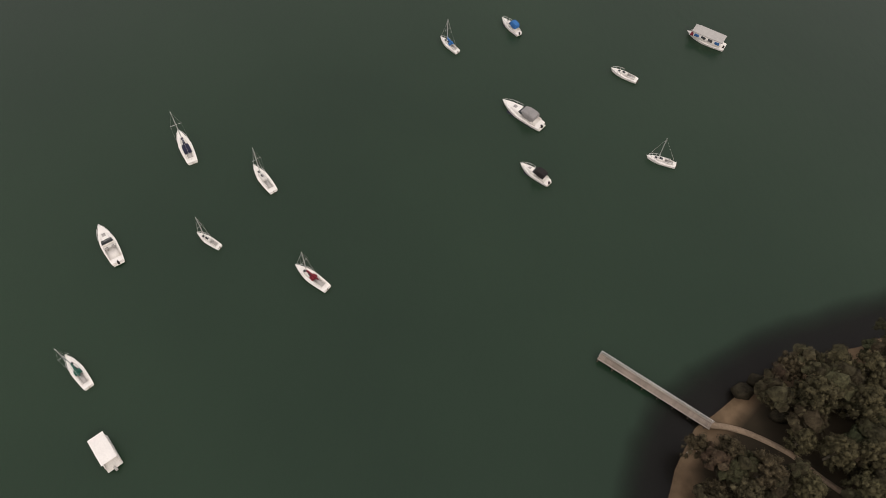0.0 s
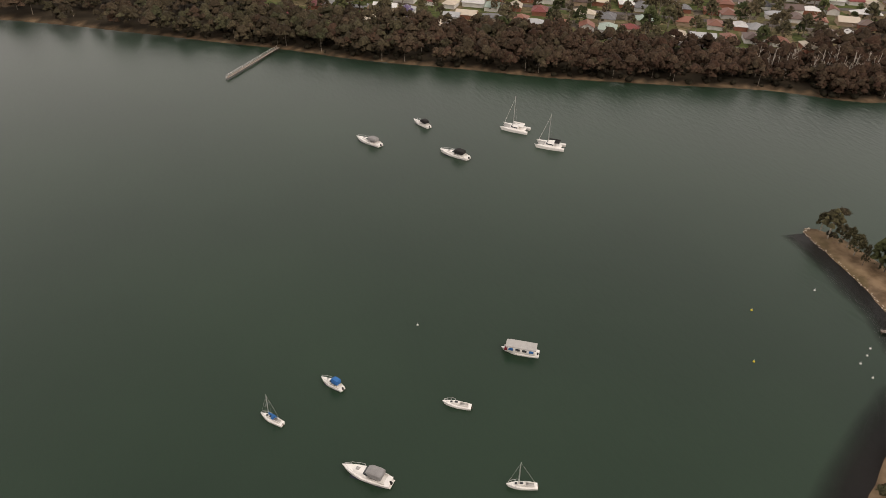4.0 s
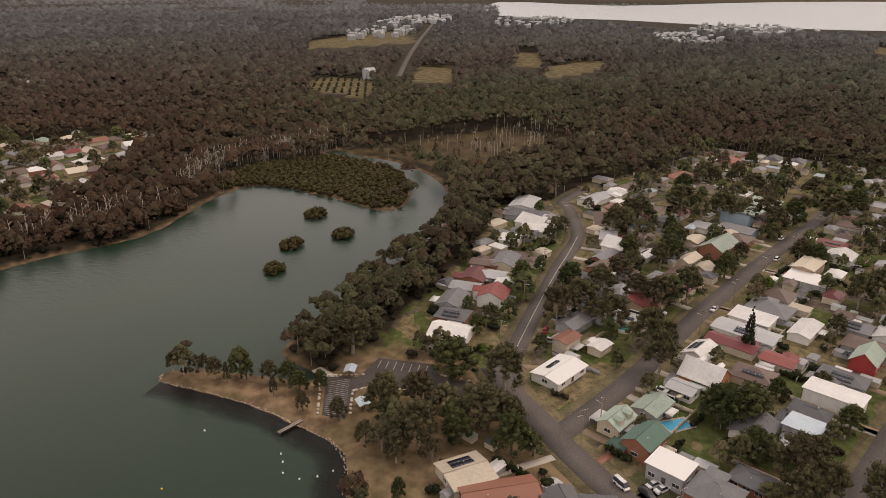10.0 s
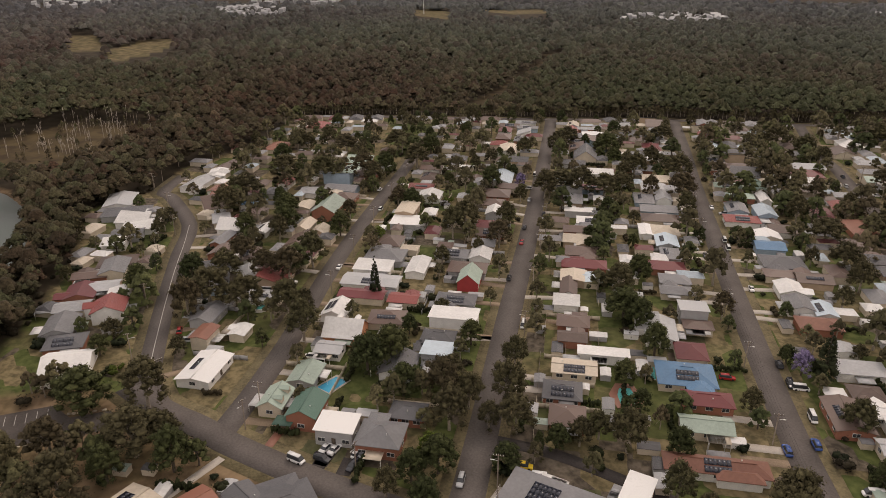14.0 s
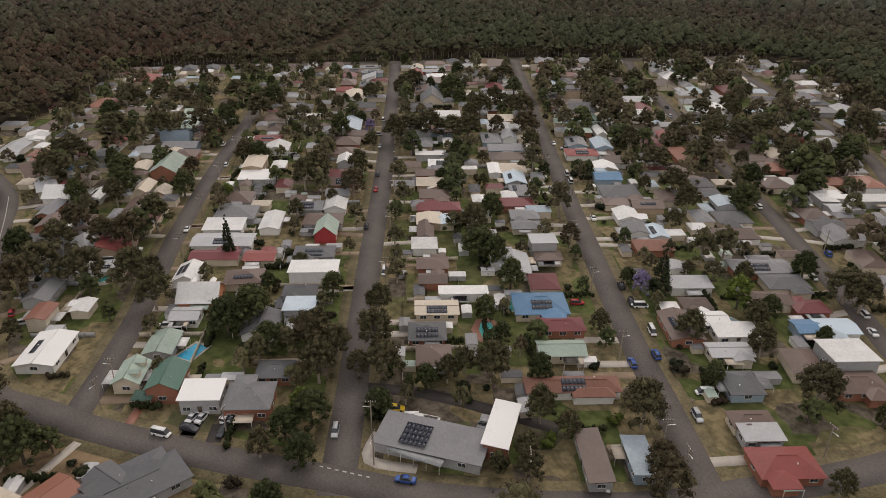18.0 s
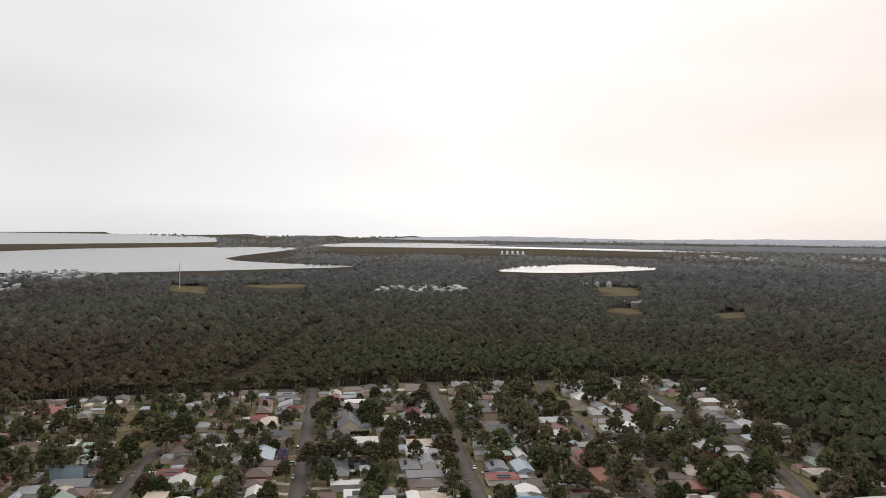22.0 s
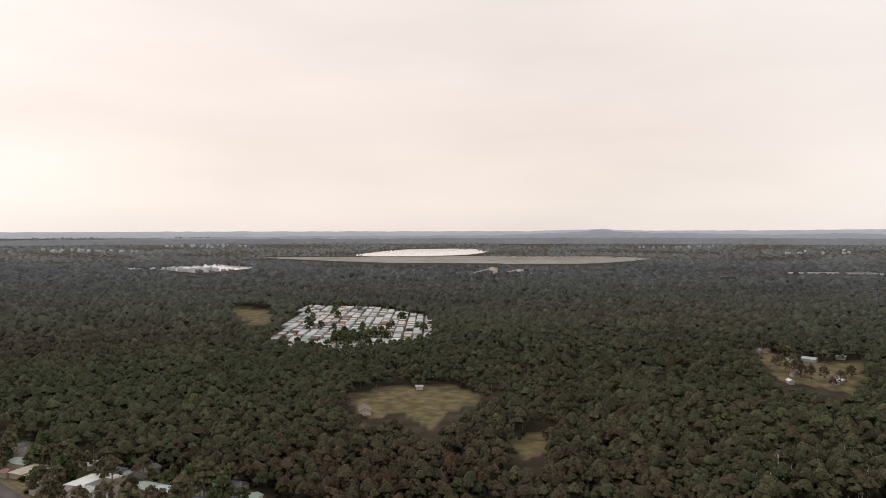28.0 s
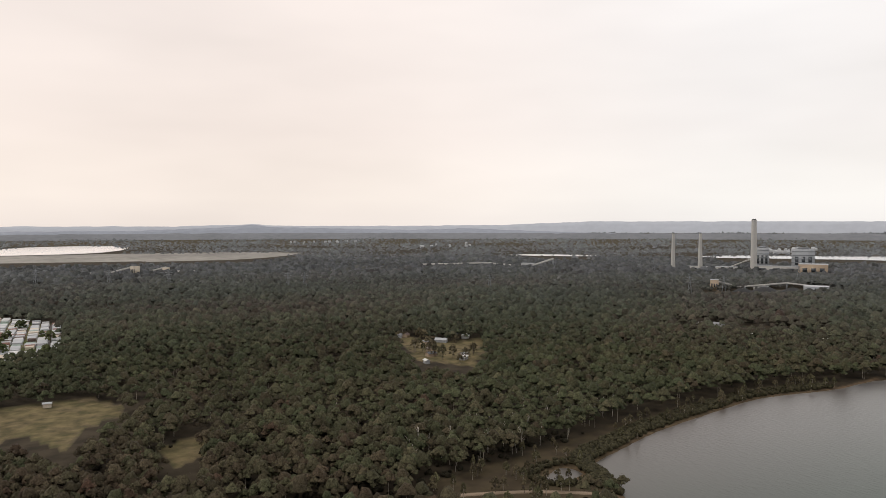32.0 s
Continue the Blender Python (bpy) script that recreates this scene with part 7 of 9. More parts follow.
def rail(L, B, fb):
    """Bow rail with stanchions."""
    pts = [(L * 0.08, B * 0.44), (L * 0.22, B * 0.38), (L * 0.36, B * 0.24), (L * 0.47, 0.03)]
    segs = []
    for s in (1, -1):
        for (x0, y0), (x1, y1) in zip(pts, pts[1:]):
            segs.append(((x0, s * y0, fb + 0.65), (x1, s * y1, fb + 0.75), 0.035))
        for x0, y0 in pts:
            segs.append(((x0, s * y0, fb * 0.9), (x0, s * y0, fb + 0.7), 0.03))
    return rod_me("bow_rail", segs, M["alloy"], 5)


def cruiser(x, y, ang, L, canopy="", label=""):
    B, fb = L * 0.33, 0.62 + L * 0.045
    ob = thing("motorboat", pose(x, y, 0, 0, 0, ang), label, "boat", "moored boats")
    part("hull", hull_me(L, B, fb), ob)
    part("waterline", boxes_mesh("waterline", [(-L * 0.06, 0, -0.02, L * 0.72, B * 0.86, 0.1)], M["antifoul"]), ob, "dark antifouling stripe")
    part("cabin", loft_me("cabin", [(L * 0.30, B * 0.10, B * 0.06, fb, fb + 0.12), (L * 0.20, B * 0.26, B * 0.20, fb, fb + 0.45), (L * 0.02, B * 0.36, B * 0.30, fb, fb + 0.85), (-L * 0.06, B * 0.38, B * 0.33, fb, fb + 0.95)], M["gelcoat"]), ob)
    part("hatch", boxes_mesh("hatch", [(L * 0.17, 0, fb + 0.56, L * 0.09, B * 0.22, 0.08)], M["deck_grey"]), ob, "grey foredeck hatch")
    part("windscreen", loft_me("windscreen", [(L * 0.02, B * 0.32, B * 0.28, fb + 0.82, fb + 0.95), (-L * 0.06, B * 0.37, B * 0.32, fb + 0.8, fb + 1.45), (-L * 0.08, B * 0.37, B * 0.32, fb + 0.8, fb + 1.48)], M["glass"]), ob, "raked dark windscreen")
    part("cockpit", boxes_mesh("cockpit", [(-L * 0.28, 0, fb * 0.9 + 0.02, L * 0.30, B * 0.70, 0.06), (-L * 0.28, B * 0.37, fb + 0.12, L * 0.34, 0.10, 0.34), (-L * 0.28, -B * 0.37, fb + 0.12, L * 0.34, 0.10, 0.34)], M["deck"]), ob)
    for s in (-1, 1):
        part("seat", boxes_mesh("seat", [(-L * 0.17, s * B * 0.2, fb + 0.25, 0.5, 0.5, 0.5), (-L * 0.17 - 0.22, s * B * 0.2, fb + 0.6, 0.1, 0.5, 0.5)], M["deck_grey"]), ob)
    part("swim_platform", boxes_mesh("swim_platform", [(-L * 0.55, 0, 0.35, L * 0.07, B * 0.7, 0.1)], M["deck"]), ob)
    part("engine", loft_me("engine", [(-L * 0.58, 0.18, 0.14, 0.2, 1.0), (-L * 0.55, 0.22, 0.18, 0.1, 1.15), (-L * 0.52, 0.18, 0.14, 0.2, 1.05)], M["canvas_black"]), ob, "dark outboard engine")
    part("bow_rail", rail(L, B, fb), ob)
    if canopy:
        part("canopy", loft_me("canopy", [(-L * 0.04, B * 0.33, B * 0.30, fb + 0.9, fb + 1.55), (-L * 0.14, B * 0.37, B * 0.35, fb + 0.75, fb + 1.95), (-L * 0.30, B * 0.38, B * 0.36, fb + 0.7, fb + 1.9), (-L * 0.38, B * 0.37, B * 0.33, fb + 0.7, fb + 1.75)], M[canopy]), ob, "stretched %s canvas" % canopy[7:])
    return ob


def yacht(x, y, ang, L, mast=0.0, cover="", label=""):
    B, fb = L * 0.31, 0.55 + L * 0.04
    ob = thing("yacht", pose(x, y, 0, 0, 0, ang), label, "boat", "moored boats")
    part("hull", hull_me(L, B, fb, 0.6), ob)
    part("cabin", loft_me("cabin", [(L * 0.26, B * 0.12, B * 0.08, fb, fb + 0.14), (L * 0.14, B * 0.24, B * 0.18, fb, fb + 0.36), (-L * 0.12, B * 0.28, B * 0.22, fb, fb + 0.5)], M["deck"]), ob)
    part("hatch", boxes_mesh("hatch", [(L * 0.20, 0, fb + 0.33, 0.5, 0.5, 0.08), (L * 0.02, 0, fb + 0.5, 0.7, 0.5, 0.1)], M["glass"]), ob, "dark deck hatches")
    part("cockpit", boxes_mesh("cockpit", [(-L * 0.28, 0, fb + 0.05, L * 0.28, B * 0.38, 0.06)], M["deck_grey"]), ob, "grey cockpit sole")
    for s in (-1, 1):
        part("coaming", boxes_mesh("coaming", [(-L * 0.27, s * B * 0.25, fb + 0.16, L * 0.32, 0.12, 0.26)], M["deck"]), ob)
    part("rudder", boxes_mesh("rudder", [(-L * 0.55, 0, 0.1, 0.35, 0.07, 1.2)], M["timber_dark"]), ob)
    part("pulpit", rail(L, B, fb), ob)
    if mast:
        mx = L * 0.12
        ms = part("mast", rod_me("mast", [((mx, 0, fb), (mx, 0, mast), 0.085)], M["alloy"], 8), ob, "bare alloy mast")
        part("spreader", rod_me("spreader", [((mx, -B * 0.42, mast * 0.62), (mx, B * 0.42, mast * 0.62), 0.04)], M["alloy"]), ms)
        part("forestay", rod_me("forestay", [((mx, 0, mast * 0.97), (L * 0.5, 0, fb + 0.1), 0.025)], M["alloy"], 4), ms)
        part("backstay", rod_me("backstay", [((mx, 0, mast * 0.99), (-L * 0.5, 0, fb + 0.1), 0.02)], M["alloy"], 4), ms)
        for s in (-1, 1):
            part("shroud", rod_me("shroud", [((mx, s * B * 0.42, mast * 0.62), (mx, s * B * 0.45, fb), 0.009), ((mx, 0, mast * 0.96), (mx, s * B * 0.42, mast * 0.62), 0.009)], M["alloy"], 4), ms)
        part("boom", rod_me("boom", [((mx, 0, fb + 1.0), (-L * 0.30, 0, fb + 1.05), 0.06)], M["alloy"]), ob)
        if cover:
            part("sail_cover", loft_me("sail_cover", [(mx - 0.1, 0.16, 0.10, fb + 1.0, fb + 1.6), (-L * 0.1, 0.17, 0.12, fb + 0.95, fb + 1.35), (-L * 0.28, 0.10, 0.07, fb + 0.98, fb + 1.2)], M[cover]), ob, "%s sail cover" % cover[7:])
    if cover:
        part("hood", loft_me("hood", [(-L * 0.02, B * 0.26, B * 0.20, fb + 0.35, fb + 0.6), (-L * 0.10, B * 0.29, B * 0.25, fb + 0.3, fb + 1.1), (-L * (0.30 if cover == "canvas_navy" else 0.15), B * 0.29, B * 0.25, fb + 0.3, fb + 1.05)], M[cover]), ob, "%s canvas hood" % cover[7:])
    return ob


def houseboat(x, y, ang, L, label=""):
    ob = thing("houseboat", pose(x, y, 0, 0, 0, ang), label, "boat", "moored boats")
    B = 3.4
    part("hull", hull_me(L * 1.05, B, 0.75), ob)
    part("cabin", boxes_mesh("cabin", [(-0.4, 0, 1.55, L * 0.80, B * 0.82, 1.7)], M["gelcoat"]), ob)
    for s in (-1, 1):
        for i in range(4):
            part("window", boxes_mesh("window", [(-L * 0.34 + i * L * 0.2, s * B * 0.415, 1.75, L * 0.13, 0.05, 0.75)], M["canvas_blue" if i in (0, 3) else "glass"]), ob, "cabin window with a blue blind" if i in (0, 3) else "")
    part("roof", loft_me("roof", [(L * 0.42, B * 0.42, B * 0.40, 2.42, 2.55), (L * 0.3, B * 0.46, B * 0.45, 2.42, 2.62), (-L * 0.48, B * 0.46, B * 0.45, 2.42, 2.62)], M["deck_grey"]), ob, "flat grey roof deck")
    part("bow_rail", rail(L, B, 0.85), ob)
    part("engine", boxes_mesh("engine", [(-L * 0.53, 0.4, 0.6, 0.4, 0.4, 1.0)], M["canvas_black"]), ob)
    part("foredeck", boxes_mesh("foredeck", [(L * 0.38, 0, 0.86, L * 0.14, B * 0.6, 0.05)], M["canvas_red"]), ob, "dull red foredeck mat")


def pontoon(x, y, ang, L, label=""):
    ob = thing("pontoon_boat", pose(x, y, 0, 0, 0, ang), label, "boat", "moored boats")
    for s in (-1, 1):
        part("float", rod_me("float", [((-L * 0.5, s * 1.0, 0.05), (L * 0.5, s * 1.0, 0.05), 0.32)], M["alloy"], 10), ob)
    part("deck", boxes_mesh("deck", [(-0.2, 0, 0.48, L * 1.02, 2.6, 0.12)], M["deck"]), ob)
    part("side_panel", boxes_mesh("side_panel", [(0, s * 1.25, 0.95, L * 0.9, 0.06, 0.8) for s in (-1, 1)] + [(L * 0.46, 0, 0.95, 0.06, 2.4, 0.8)], M["gelcoat"]), ob)
    part("roof", loft_me("roof", [(L * 0.5, 1.36, 1.34, 2.3, 2.42), (0, 1.38, 1.36, 2.32, 2.46), (-L * 0.40, 1.36, 1.34, 2.3, 2.42)], M["gelcoat"]), ob, "flat white roof")
    for px in (-L * 0.38, 0.0, L * 0.46):
        for s in (-1, 1):
            part("post", rod_me("post", [((px, s * 1.2, 0.5), (px, s * 1.2, 2.32), 0.035)], M["alloy"]), ob)
    part("engine", loft_me("engine", [(-L * 0.62, 0.18, 0.15, 0.2, 1.0), (-L * 0.55, 0.24, 0.2, 0.1, 1.2), (-L * 0.52, 0.2, 0.15, 0.2, 1.1)], M["deck_grey"]), ob, "grey outboard engine")


def catamaran(x, y, ang, L, mast=14.0, label=""):
    ob = thing("catamaran", pose(x, y, 0, 0, 0, ang), label, "boat", "moored boats")
    L = max(L, 11.0)
    for s in (-1, 1):
        part("hull", hull_me(L, 1.5, 1.25, 0.6, y_off=s * 2.3), ob)
    part("bridge_deck", boxes_mesh("bridge_deck", [(-L * 0.12, 0, 1.15, L * 0.62, 4.4, 0.25)], M["gelcoat"]), ob)
    part("cabin", loft_me("cabin", [(L * 0.16, 1.1, 0.9, 1.25, 1.6), (L * 0.06, 1.9, 1.6, 1.25, 2.3), (-L * 0.16, 2.1, 1.9, 1.25, 2.45), (-L * 0.18, 2.1, 1.9, 1.25, 2.4)], M["gelcoat"]), ob)
    part("cabin_window", loft_me("cabin_window", [(L * 0.13, 1.40, 1.30, 1.65, 1.95), (L * 0.05, 1.92, 1.80, 1.65, 2.1), (-L * 0.14, 2.12, 2.0, 1.65, 2.1)], M["glass"]), ob, "dark wraparound glass")
    part("bimini", loft_me("bimini", [(-L * 0.16, 1.8, 1.7, 2.6, 2.7), (-L * 0.34, 1.8, 1.7, 2.6, 2.7)], M["canvas_black" if "dark" in label else "gelcoat"]), ob)
    for s in (-1, 1):
        part("post", rod_me("post", [((-L * 0.33, s * 1.6, 1.2), (-L * 0.33, s * 1.6, 2.65), 0.04)], M["alloy"]), ob)
    part("trampoline", boxes_mesh("trampoline", [(L * 0.30, 0, 1.2, L * 0.24, 3.2, 0.04)], M["deck_grey"]), ob)
    mx = L * 0.08
    ms = part("mast", rod_me("mast", [((mx, 0, 2.2), (mx, 0, mast), 0.12)], M["alloy"], 8), ob, "tall white alloy mast")
    part("forestay", rod_me("forestay", [((mx, 0, mast * 0.93), (L * 0.46, 0, 1.3), 0.05)], M["gelcoat"], 5), ms, "furled white headsail")
    part("boom", loft_me("boom", [(mx - 0.1, 0.16, 0.12, 3.2, 3.7), (-L * 0.36, 0.14, 0.1, 3.3, 3.6)], M["canvas_black" if "dark" in label else "gelcoat"]), ob)
    for s in (-1, 1):
        part("shroud", rod_me("shroud", [((mx, 0, mast * 0.93), (mx - 0.8, s * 2.6, 1.3), 0.012)], M["alloy"], 4), ms)


cruiser(15.9, 108.1, 141, 10.3, canopy="canvas_grey", label="white motor cruiser with a grey cockpit canopy")
cruiser(18.4, 91.6, 142, 7.0, canopy="canvas_black", label="white motorboat with a black canvas canopy")
cruiser(13.6, 136.1, 130, 6.1, canopy="canvas_blue", label="small white cabin boat with a blue cover")
cruiser(-65.1, 69.1, 127, 9.3, canopy="", label="cream half-cabin boat with an open cockpit")
yacht(40.0, 121.8, 150, 6.3, cover="", label="small white yacht hull without a mast")
yacht(45.8, 96.8, 161, 6.0, mast=7.5, cover="", label="small pale yacht with a slim mast")
yacht(-1.1, 128.7, 134, 5.8, mast=7.6, cover="canvas_blue", label="small white yacht with a blue sail cover")
yacht(-55.9, 94.0, 121, 8.9, mast=10.3, cover="canvas_navy", label="white yacht with a navy deck cover")
yacht(-38.0, 86.7, 130, 7.6, mast=9.5, cover="", label="white yacht with bare decks at its mooring")
yacht(-46.1, 71.1, 150, 5.4, mast=8.2, cover="", label="pale green-white yacht with a slim mast")
yacht(-24.9, 64.1, 145, 7.7, mast=8.9, cover="canvas_red", label="white yacht with dark red covers")
yacht(-63.1, 43.0, 136, 7.4, mast=8.7, cover="canvas_green", label="white yacht with a green sprayhood")
houseboat(61.1, 135.0, 150, 8.6, label="white houseboat with a grey roof and blue blinds")
pontoon(-53.9, 29.1, 132, 5.8, label="pontoon boat under a flat white roof")
cruiser(75.2, 277.0, 117, 8.9, canopy="canvas_black", label="white flybridge cruiser with a black canopy")
cruiser(79.5, 246.2, 132, 11.8, canopy="canvas_black", label="white motor yacht with a black bimini")
cruiser(50.2, 265.2, 128, 11.3, canopy="canvas_grey", label="grey-white cabin cruiser with an aft canopy")
catamaran(111.5, 263.0, 140, 9.7, mast=14.6, label="white sailing catamaran at its mooring")
catamaran(118.9, 244.4, 146, 8.9, mast=13.8, label="white sailing catamaran with a dark boom cover")


def buoy(x, y, col, word):
    ob = thing("mooring_buoy", pose(x, y, 0), "small round %s mooring buoy floating" % word, "buoy", "mooring buoys")
    V = [(0, 0, -0.3)] + [(0.27 * math.cos(a), 0.27 * math.sin(a), z) for z in (0.0, 0.2) for a in np.arange(8) * math.pi / 4] + [(0, 0, 0.45)]
    F = [(0, 1 + (i + 1) % 8, 1 + i) for i in range(8)] + [(1 + i, 1 + (i + 1) % 8, 9 + (i + 1) % 8, 9 + i) for i in range(8)] + [(9 + i, 9 + (i + 1) % 8, 17) for i in range(8)]
    part("float", poly_mesh("float", V, F, M[col], True), ob)
    part("ring", rod_me("ring", [((0, 0, 0.4), (0, 0, 0.7), 0.04), ((-0.1, 0, 0.7), (0.1, 0, 0.7), 0.03)], M["alloy"], 5), ob)


M["buoy_yellow"] = nmat("buoy_yellow", (0.75, 0.60, 0.06), 0.5, vary=0.1, scale=1.0)
for bx, by, cc, ww in ((154, 137, "gelcoat", "white"), (130, 134, "buoy_yellow", "yellow"), (117, 116, "buoy_yellow", "yellow"), (150, 112, "gelcoat", "white"), (147, 110, "gelcoat", "white"), (143, 108, "gelcoat", "white"), (142, 103, "gelcoat", "white"), (144, 99, "gelcoat", "white"), (147, 96, "gelcoat", "white"), (39, 152, "gelcoat", "white")):
    buoy(bx, by, cc, ww)


# ---- jetties: decks of planks on piles ----
def jetty(x0, y0, x1, y1, width, z, rails, label, most=120):
    """A timber jetty from its outer end to the shore."""
    a, b = Vector((x0, y0)), Vector((x1, y1))
    L = (b - a).length
    ob = thing("jetty", pose(x0, y0, 0, 0, 0, math.degrees(math.atan2(y1 - y0, x1 - x0))), label, "jetty")
    n = int(L / 0.30)
    pl = boxes_mesh("plank", [(0, 0, z, 0.27, width, 0.07)], M["timber_grey"])
    for i in range(min(n, most)):
        part("plank", pl, ob, m=pose((i + 0.5) * L / min(n, most), gr.uniform(-0.02, 0.02), gr.uniform(-0.01, 0.01)) @ Matrix.Diagonal((L / min(n, most) / 0.30, 1, 1, 1)))
    for s in (-1, 1):
        part("bearer", boxes_mesh("bearer", [(L / 2, s * width * 0.36, z - 0.16, L, 0.16, 0.24)], M["timber_dark"]), ob)
        part("kerb", boxes_mesh("kerb", [(L / 2, s * (width / 2 - 0.08), z + 0.09, L, 0.14, 0.12)], M["concrete"]), ob)
        for i in range(int(L / 3) + 1):
            px = min(i * 3.0 + 0.2, L - 0.2)
            part("pile", rod_me("pile", [((px, s * width * 0.42, -1.8), (px, s * width * 0.42, z - 0.02), 0.13)], M["timber_dark"], 8), ob)
    if rails:
        for i in range(int(L / 2.4) + 1):
            px = min(i * 2.4 + 0.1, L - 0.1)
            part("rail_post", boxes_mesh("rail_post", [(px, width / 2 - 0.1, z + 0.55, 0.08, 0.08, 1.0)], M["trim"]), ob)
        part("handrail", boxes_mesh("handrail", [(L / 2, width / 2 - 0.1, z + 1.05, L, 0.09, 0.07), (L / 2, width / 2 - 0.1, z + 0.6, L, 0.05, 0.05)], M["trim"]), ob)
        part("ladder", boxes_mesh("ladder", [(-0.06, 0.3, z - 0.3, 0.06, 0.06, 1.8), (-0.06, 0.75, z - 0.3, 0.06, 0.06, 1.8)] + [(-0.06, 0.52, z - 0.9 + 0.3 * i, 0.05, 0.45, 0.04) for i in range(5)], M["alloy"]), ob)
    return ob


jetty(29.2, 50.7, 47.6, 38.7, 1.5, 1.1, True, "grey timber jetty with a pale handrail, reaching from the wooded shore")
jetty(0.8, 347.9, 28.6, 387.5, 1.4, 1.1, True, "long grey timber jetty at the far shore", 60)
jetty(157.6, 116.4, 164.8, 112.7, 1.0, 0.7, False, "short pale timber jetty at the beach")
jetty(246.5, 131.0, 244.8, 123.5, 1.0, 0.7, False, "short grey timber jetty below the trees")

# ---- parked cars ----
for k, c in {"white": (0.75, 0.75, 0.74), "silver": (0.42, 0.43, 0.44), "dark": (0.03, 0.032, 0.038), "red": (0.33, 0.02, 0.02), "blue": (0.03, 0.08, 0.28), "yellow": (0.75, 0.52, 0.04)}.items():
    M["car_" + k] = nmat("car_" + k, c, 0.25, 0.0, vary=0.06, scale=0.5, spec=0.6)
M["tyre"] = nmat("tyre", (0.02, 0.02, 0.02), 0.9, vary=0.2, scale=4.0)


def car_body(kind, mat):
    top = {"sedan": [(-0.30, 0.98), (-0.16, 1.42), (0.12, 1.44), (0.27, 0.98)], "wagon": [(-0.46, 1.0), (-0.42, 1.62), (0.10, 1.66), (0.26, 1.02)], "van": [(-0.49, 1.0), (-0.48, 1.95), (0.26, 1.95), (0.40, 1.1)]}[kind]
    L = 4.7
    rows = [(-L / 2, 0.78, 0.74, 0.35, 0.80), (-L * 0.46, 0.88, 0.84, 0.25, 0.98), (-L * 0.2, 0.9, 0.87, 0.22, 1.0), (L * 0.25, 0.9, 0.86, 0.22, 0.98), (L * 0.44, 0.86, 0.80, 0.25, 0.82), (L / 2, 0.74, 0.68, 0.35, 0.66)]
    low = loft_me("body", rows, mat)
    cab = loft_me("cabin", [(top[0][0] * L, 0.84, 0.80, 0.9, top[0][1]), (top[1][0] * L, 0.84, 0.68, 0.9, top[1][1]), (top[2][0] * L, 0.84, 0.68, 0.9, top[2][1]), (top[3][0] * L, 0.84, 0.80, 0.9, top[3][1])], M["glass"])
    roof = boxes_mesh("car_roof", [((top[1][0] + top[2][0]) / 2 * L, 0, top[1][1] + 0.02, (top[2][0] - top[1][0]) * L * 1.02, 1.16, 0.06)], mat)
    return low, cab, roof


WHEEL = rod_me("wheel", [((0, -0.1, 0), (0, 0.1, 0), 0.32)], M["tyre"], 10)
CARS = {}


def car(x, y, ang, colour, kind, z=0.0):
    if (kind, colour) not in CARS:
        CARS[(kind, colour)] = car_body(kind, M["car_" + colour])
    low, cab, roof = CARS[(kind, colour)]
    ob = thing("car", pose(x, y, G + z, 0, 0, ang), "parked %s %s on a street or driveway" % (colour, {"sedan": "sedan", "wagon": "station wagon", "van": "van"}[kind]), "car", "parked cars")
    part("body", low, ob)
    part("cabin", cab, ob, "dark glazed cabin")
    part("car_roof", roof, ob)
    for wx in (-1.4, 1.42):
        for wy in (-0.8, 0.8):
            part("wheel", WHEEL, ob, m=pose(wx, wy, 0.32))


PARKED = []
for x, y, colour in ((205.9, 13.8, "white"), (199.3, 12.4, "white"), (158.4, 24.7, "white"), (160.5, 17.0, "white"), (159.3, 15.0, "white"), (156.9, 18.6, "dark"), (156.1, 9.7, "white"), (155.1, 8.8, "silver"), (151.8, 11.9, "dark"), (331.9, -40.4, "white"), (361.8, -47.3, "white"), (269.8, -7.7, "white"), (272.0, -30.0, "white"), (138.3, -11.0, "silver"), (202.9, -56.9, "white"), (238.5, -67.3, "dark"), (270.0, -87.0, "red"), (286.0, -95.8, "dark"), (320.9, -114.4, "silver"), (338.8, -122.0, "white"), (360.1, -136.2, "white"), (299.3, -112.0, "dark"), (293.1, -110.2, "silver"), (243.9, -171.1, "white"), (236.0, -166.7, "white"), (272.1, -193.7, "silver"), (281.2, -193.8, "white"), (282.9, -209.6, "white"), (259.0, -186.2, "white"), (154.4, -100.0, "red"),):
    PARKED.append((x, y, colour))
for x, y, colour in ((142.7, -89.7, "white"), (155.3, -119.8, "dark"), (145.7, -115.0, "dark"), (143.0, -116.2, "white"), (130.9, -108.6, "white"), (122.2, -92.0, "blue"), (121.7, -100.7, "blue"), (98.0, -90.2, "silver"), (103.5, -99.2, "white"), (175.2, -215.7, "white"), (244.5, -264.4, "white"), (227.6, -236.7, "white"), (202.2, -237.2, "dark"), (300.2, -295.8, "dark"), (138.3, -27.2, "yellow"), (133.1, -29.5, "white"), (116.0, -18.0, "blue"), (126.8, -180.2, "silver"), (135.0, -200.9, "blue"), (97.2, -164.6, "white"), (104.5, -172.5, "white"), (229.3, 46.5, "dark"), (228.6, 49.6, "silver"), (236.2, 52.1, "red"), (244.1, -152.4, "white"), (244.3, -159.0, "white"), (240.2, -152.5, "silver"), (232.5, -152.6, "dark"), (253.5, -164.6, "white"), (200.8, -148.5, "white"),):
    PARKED.append((x, y, colour))
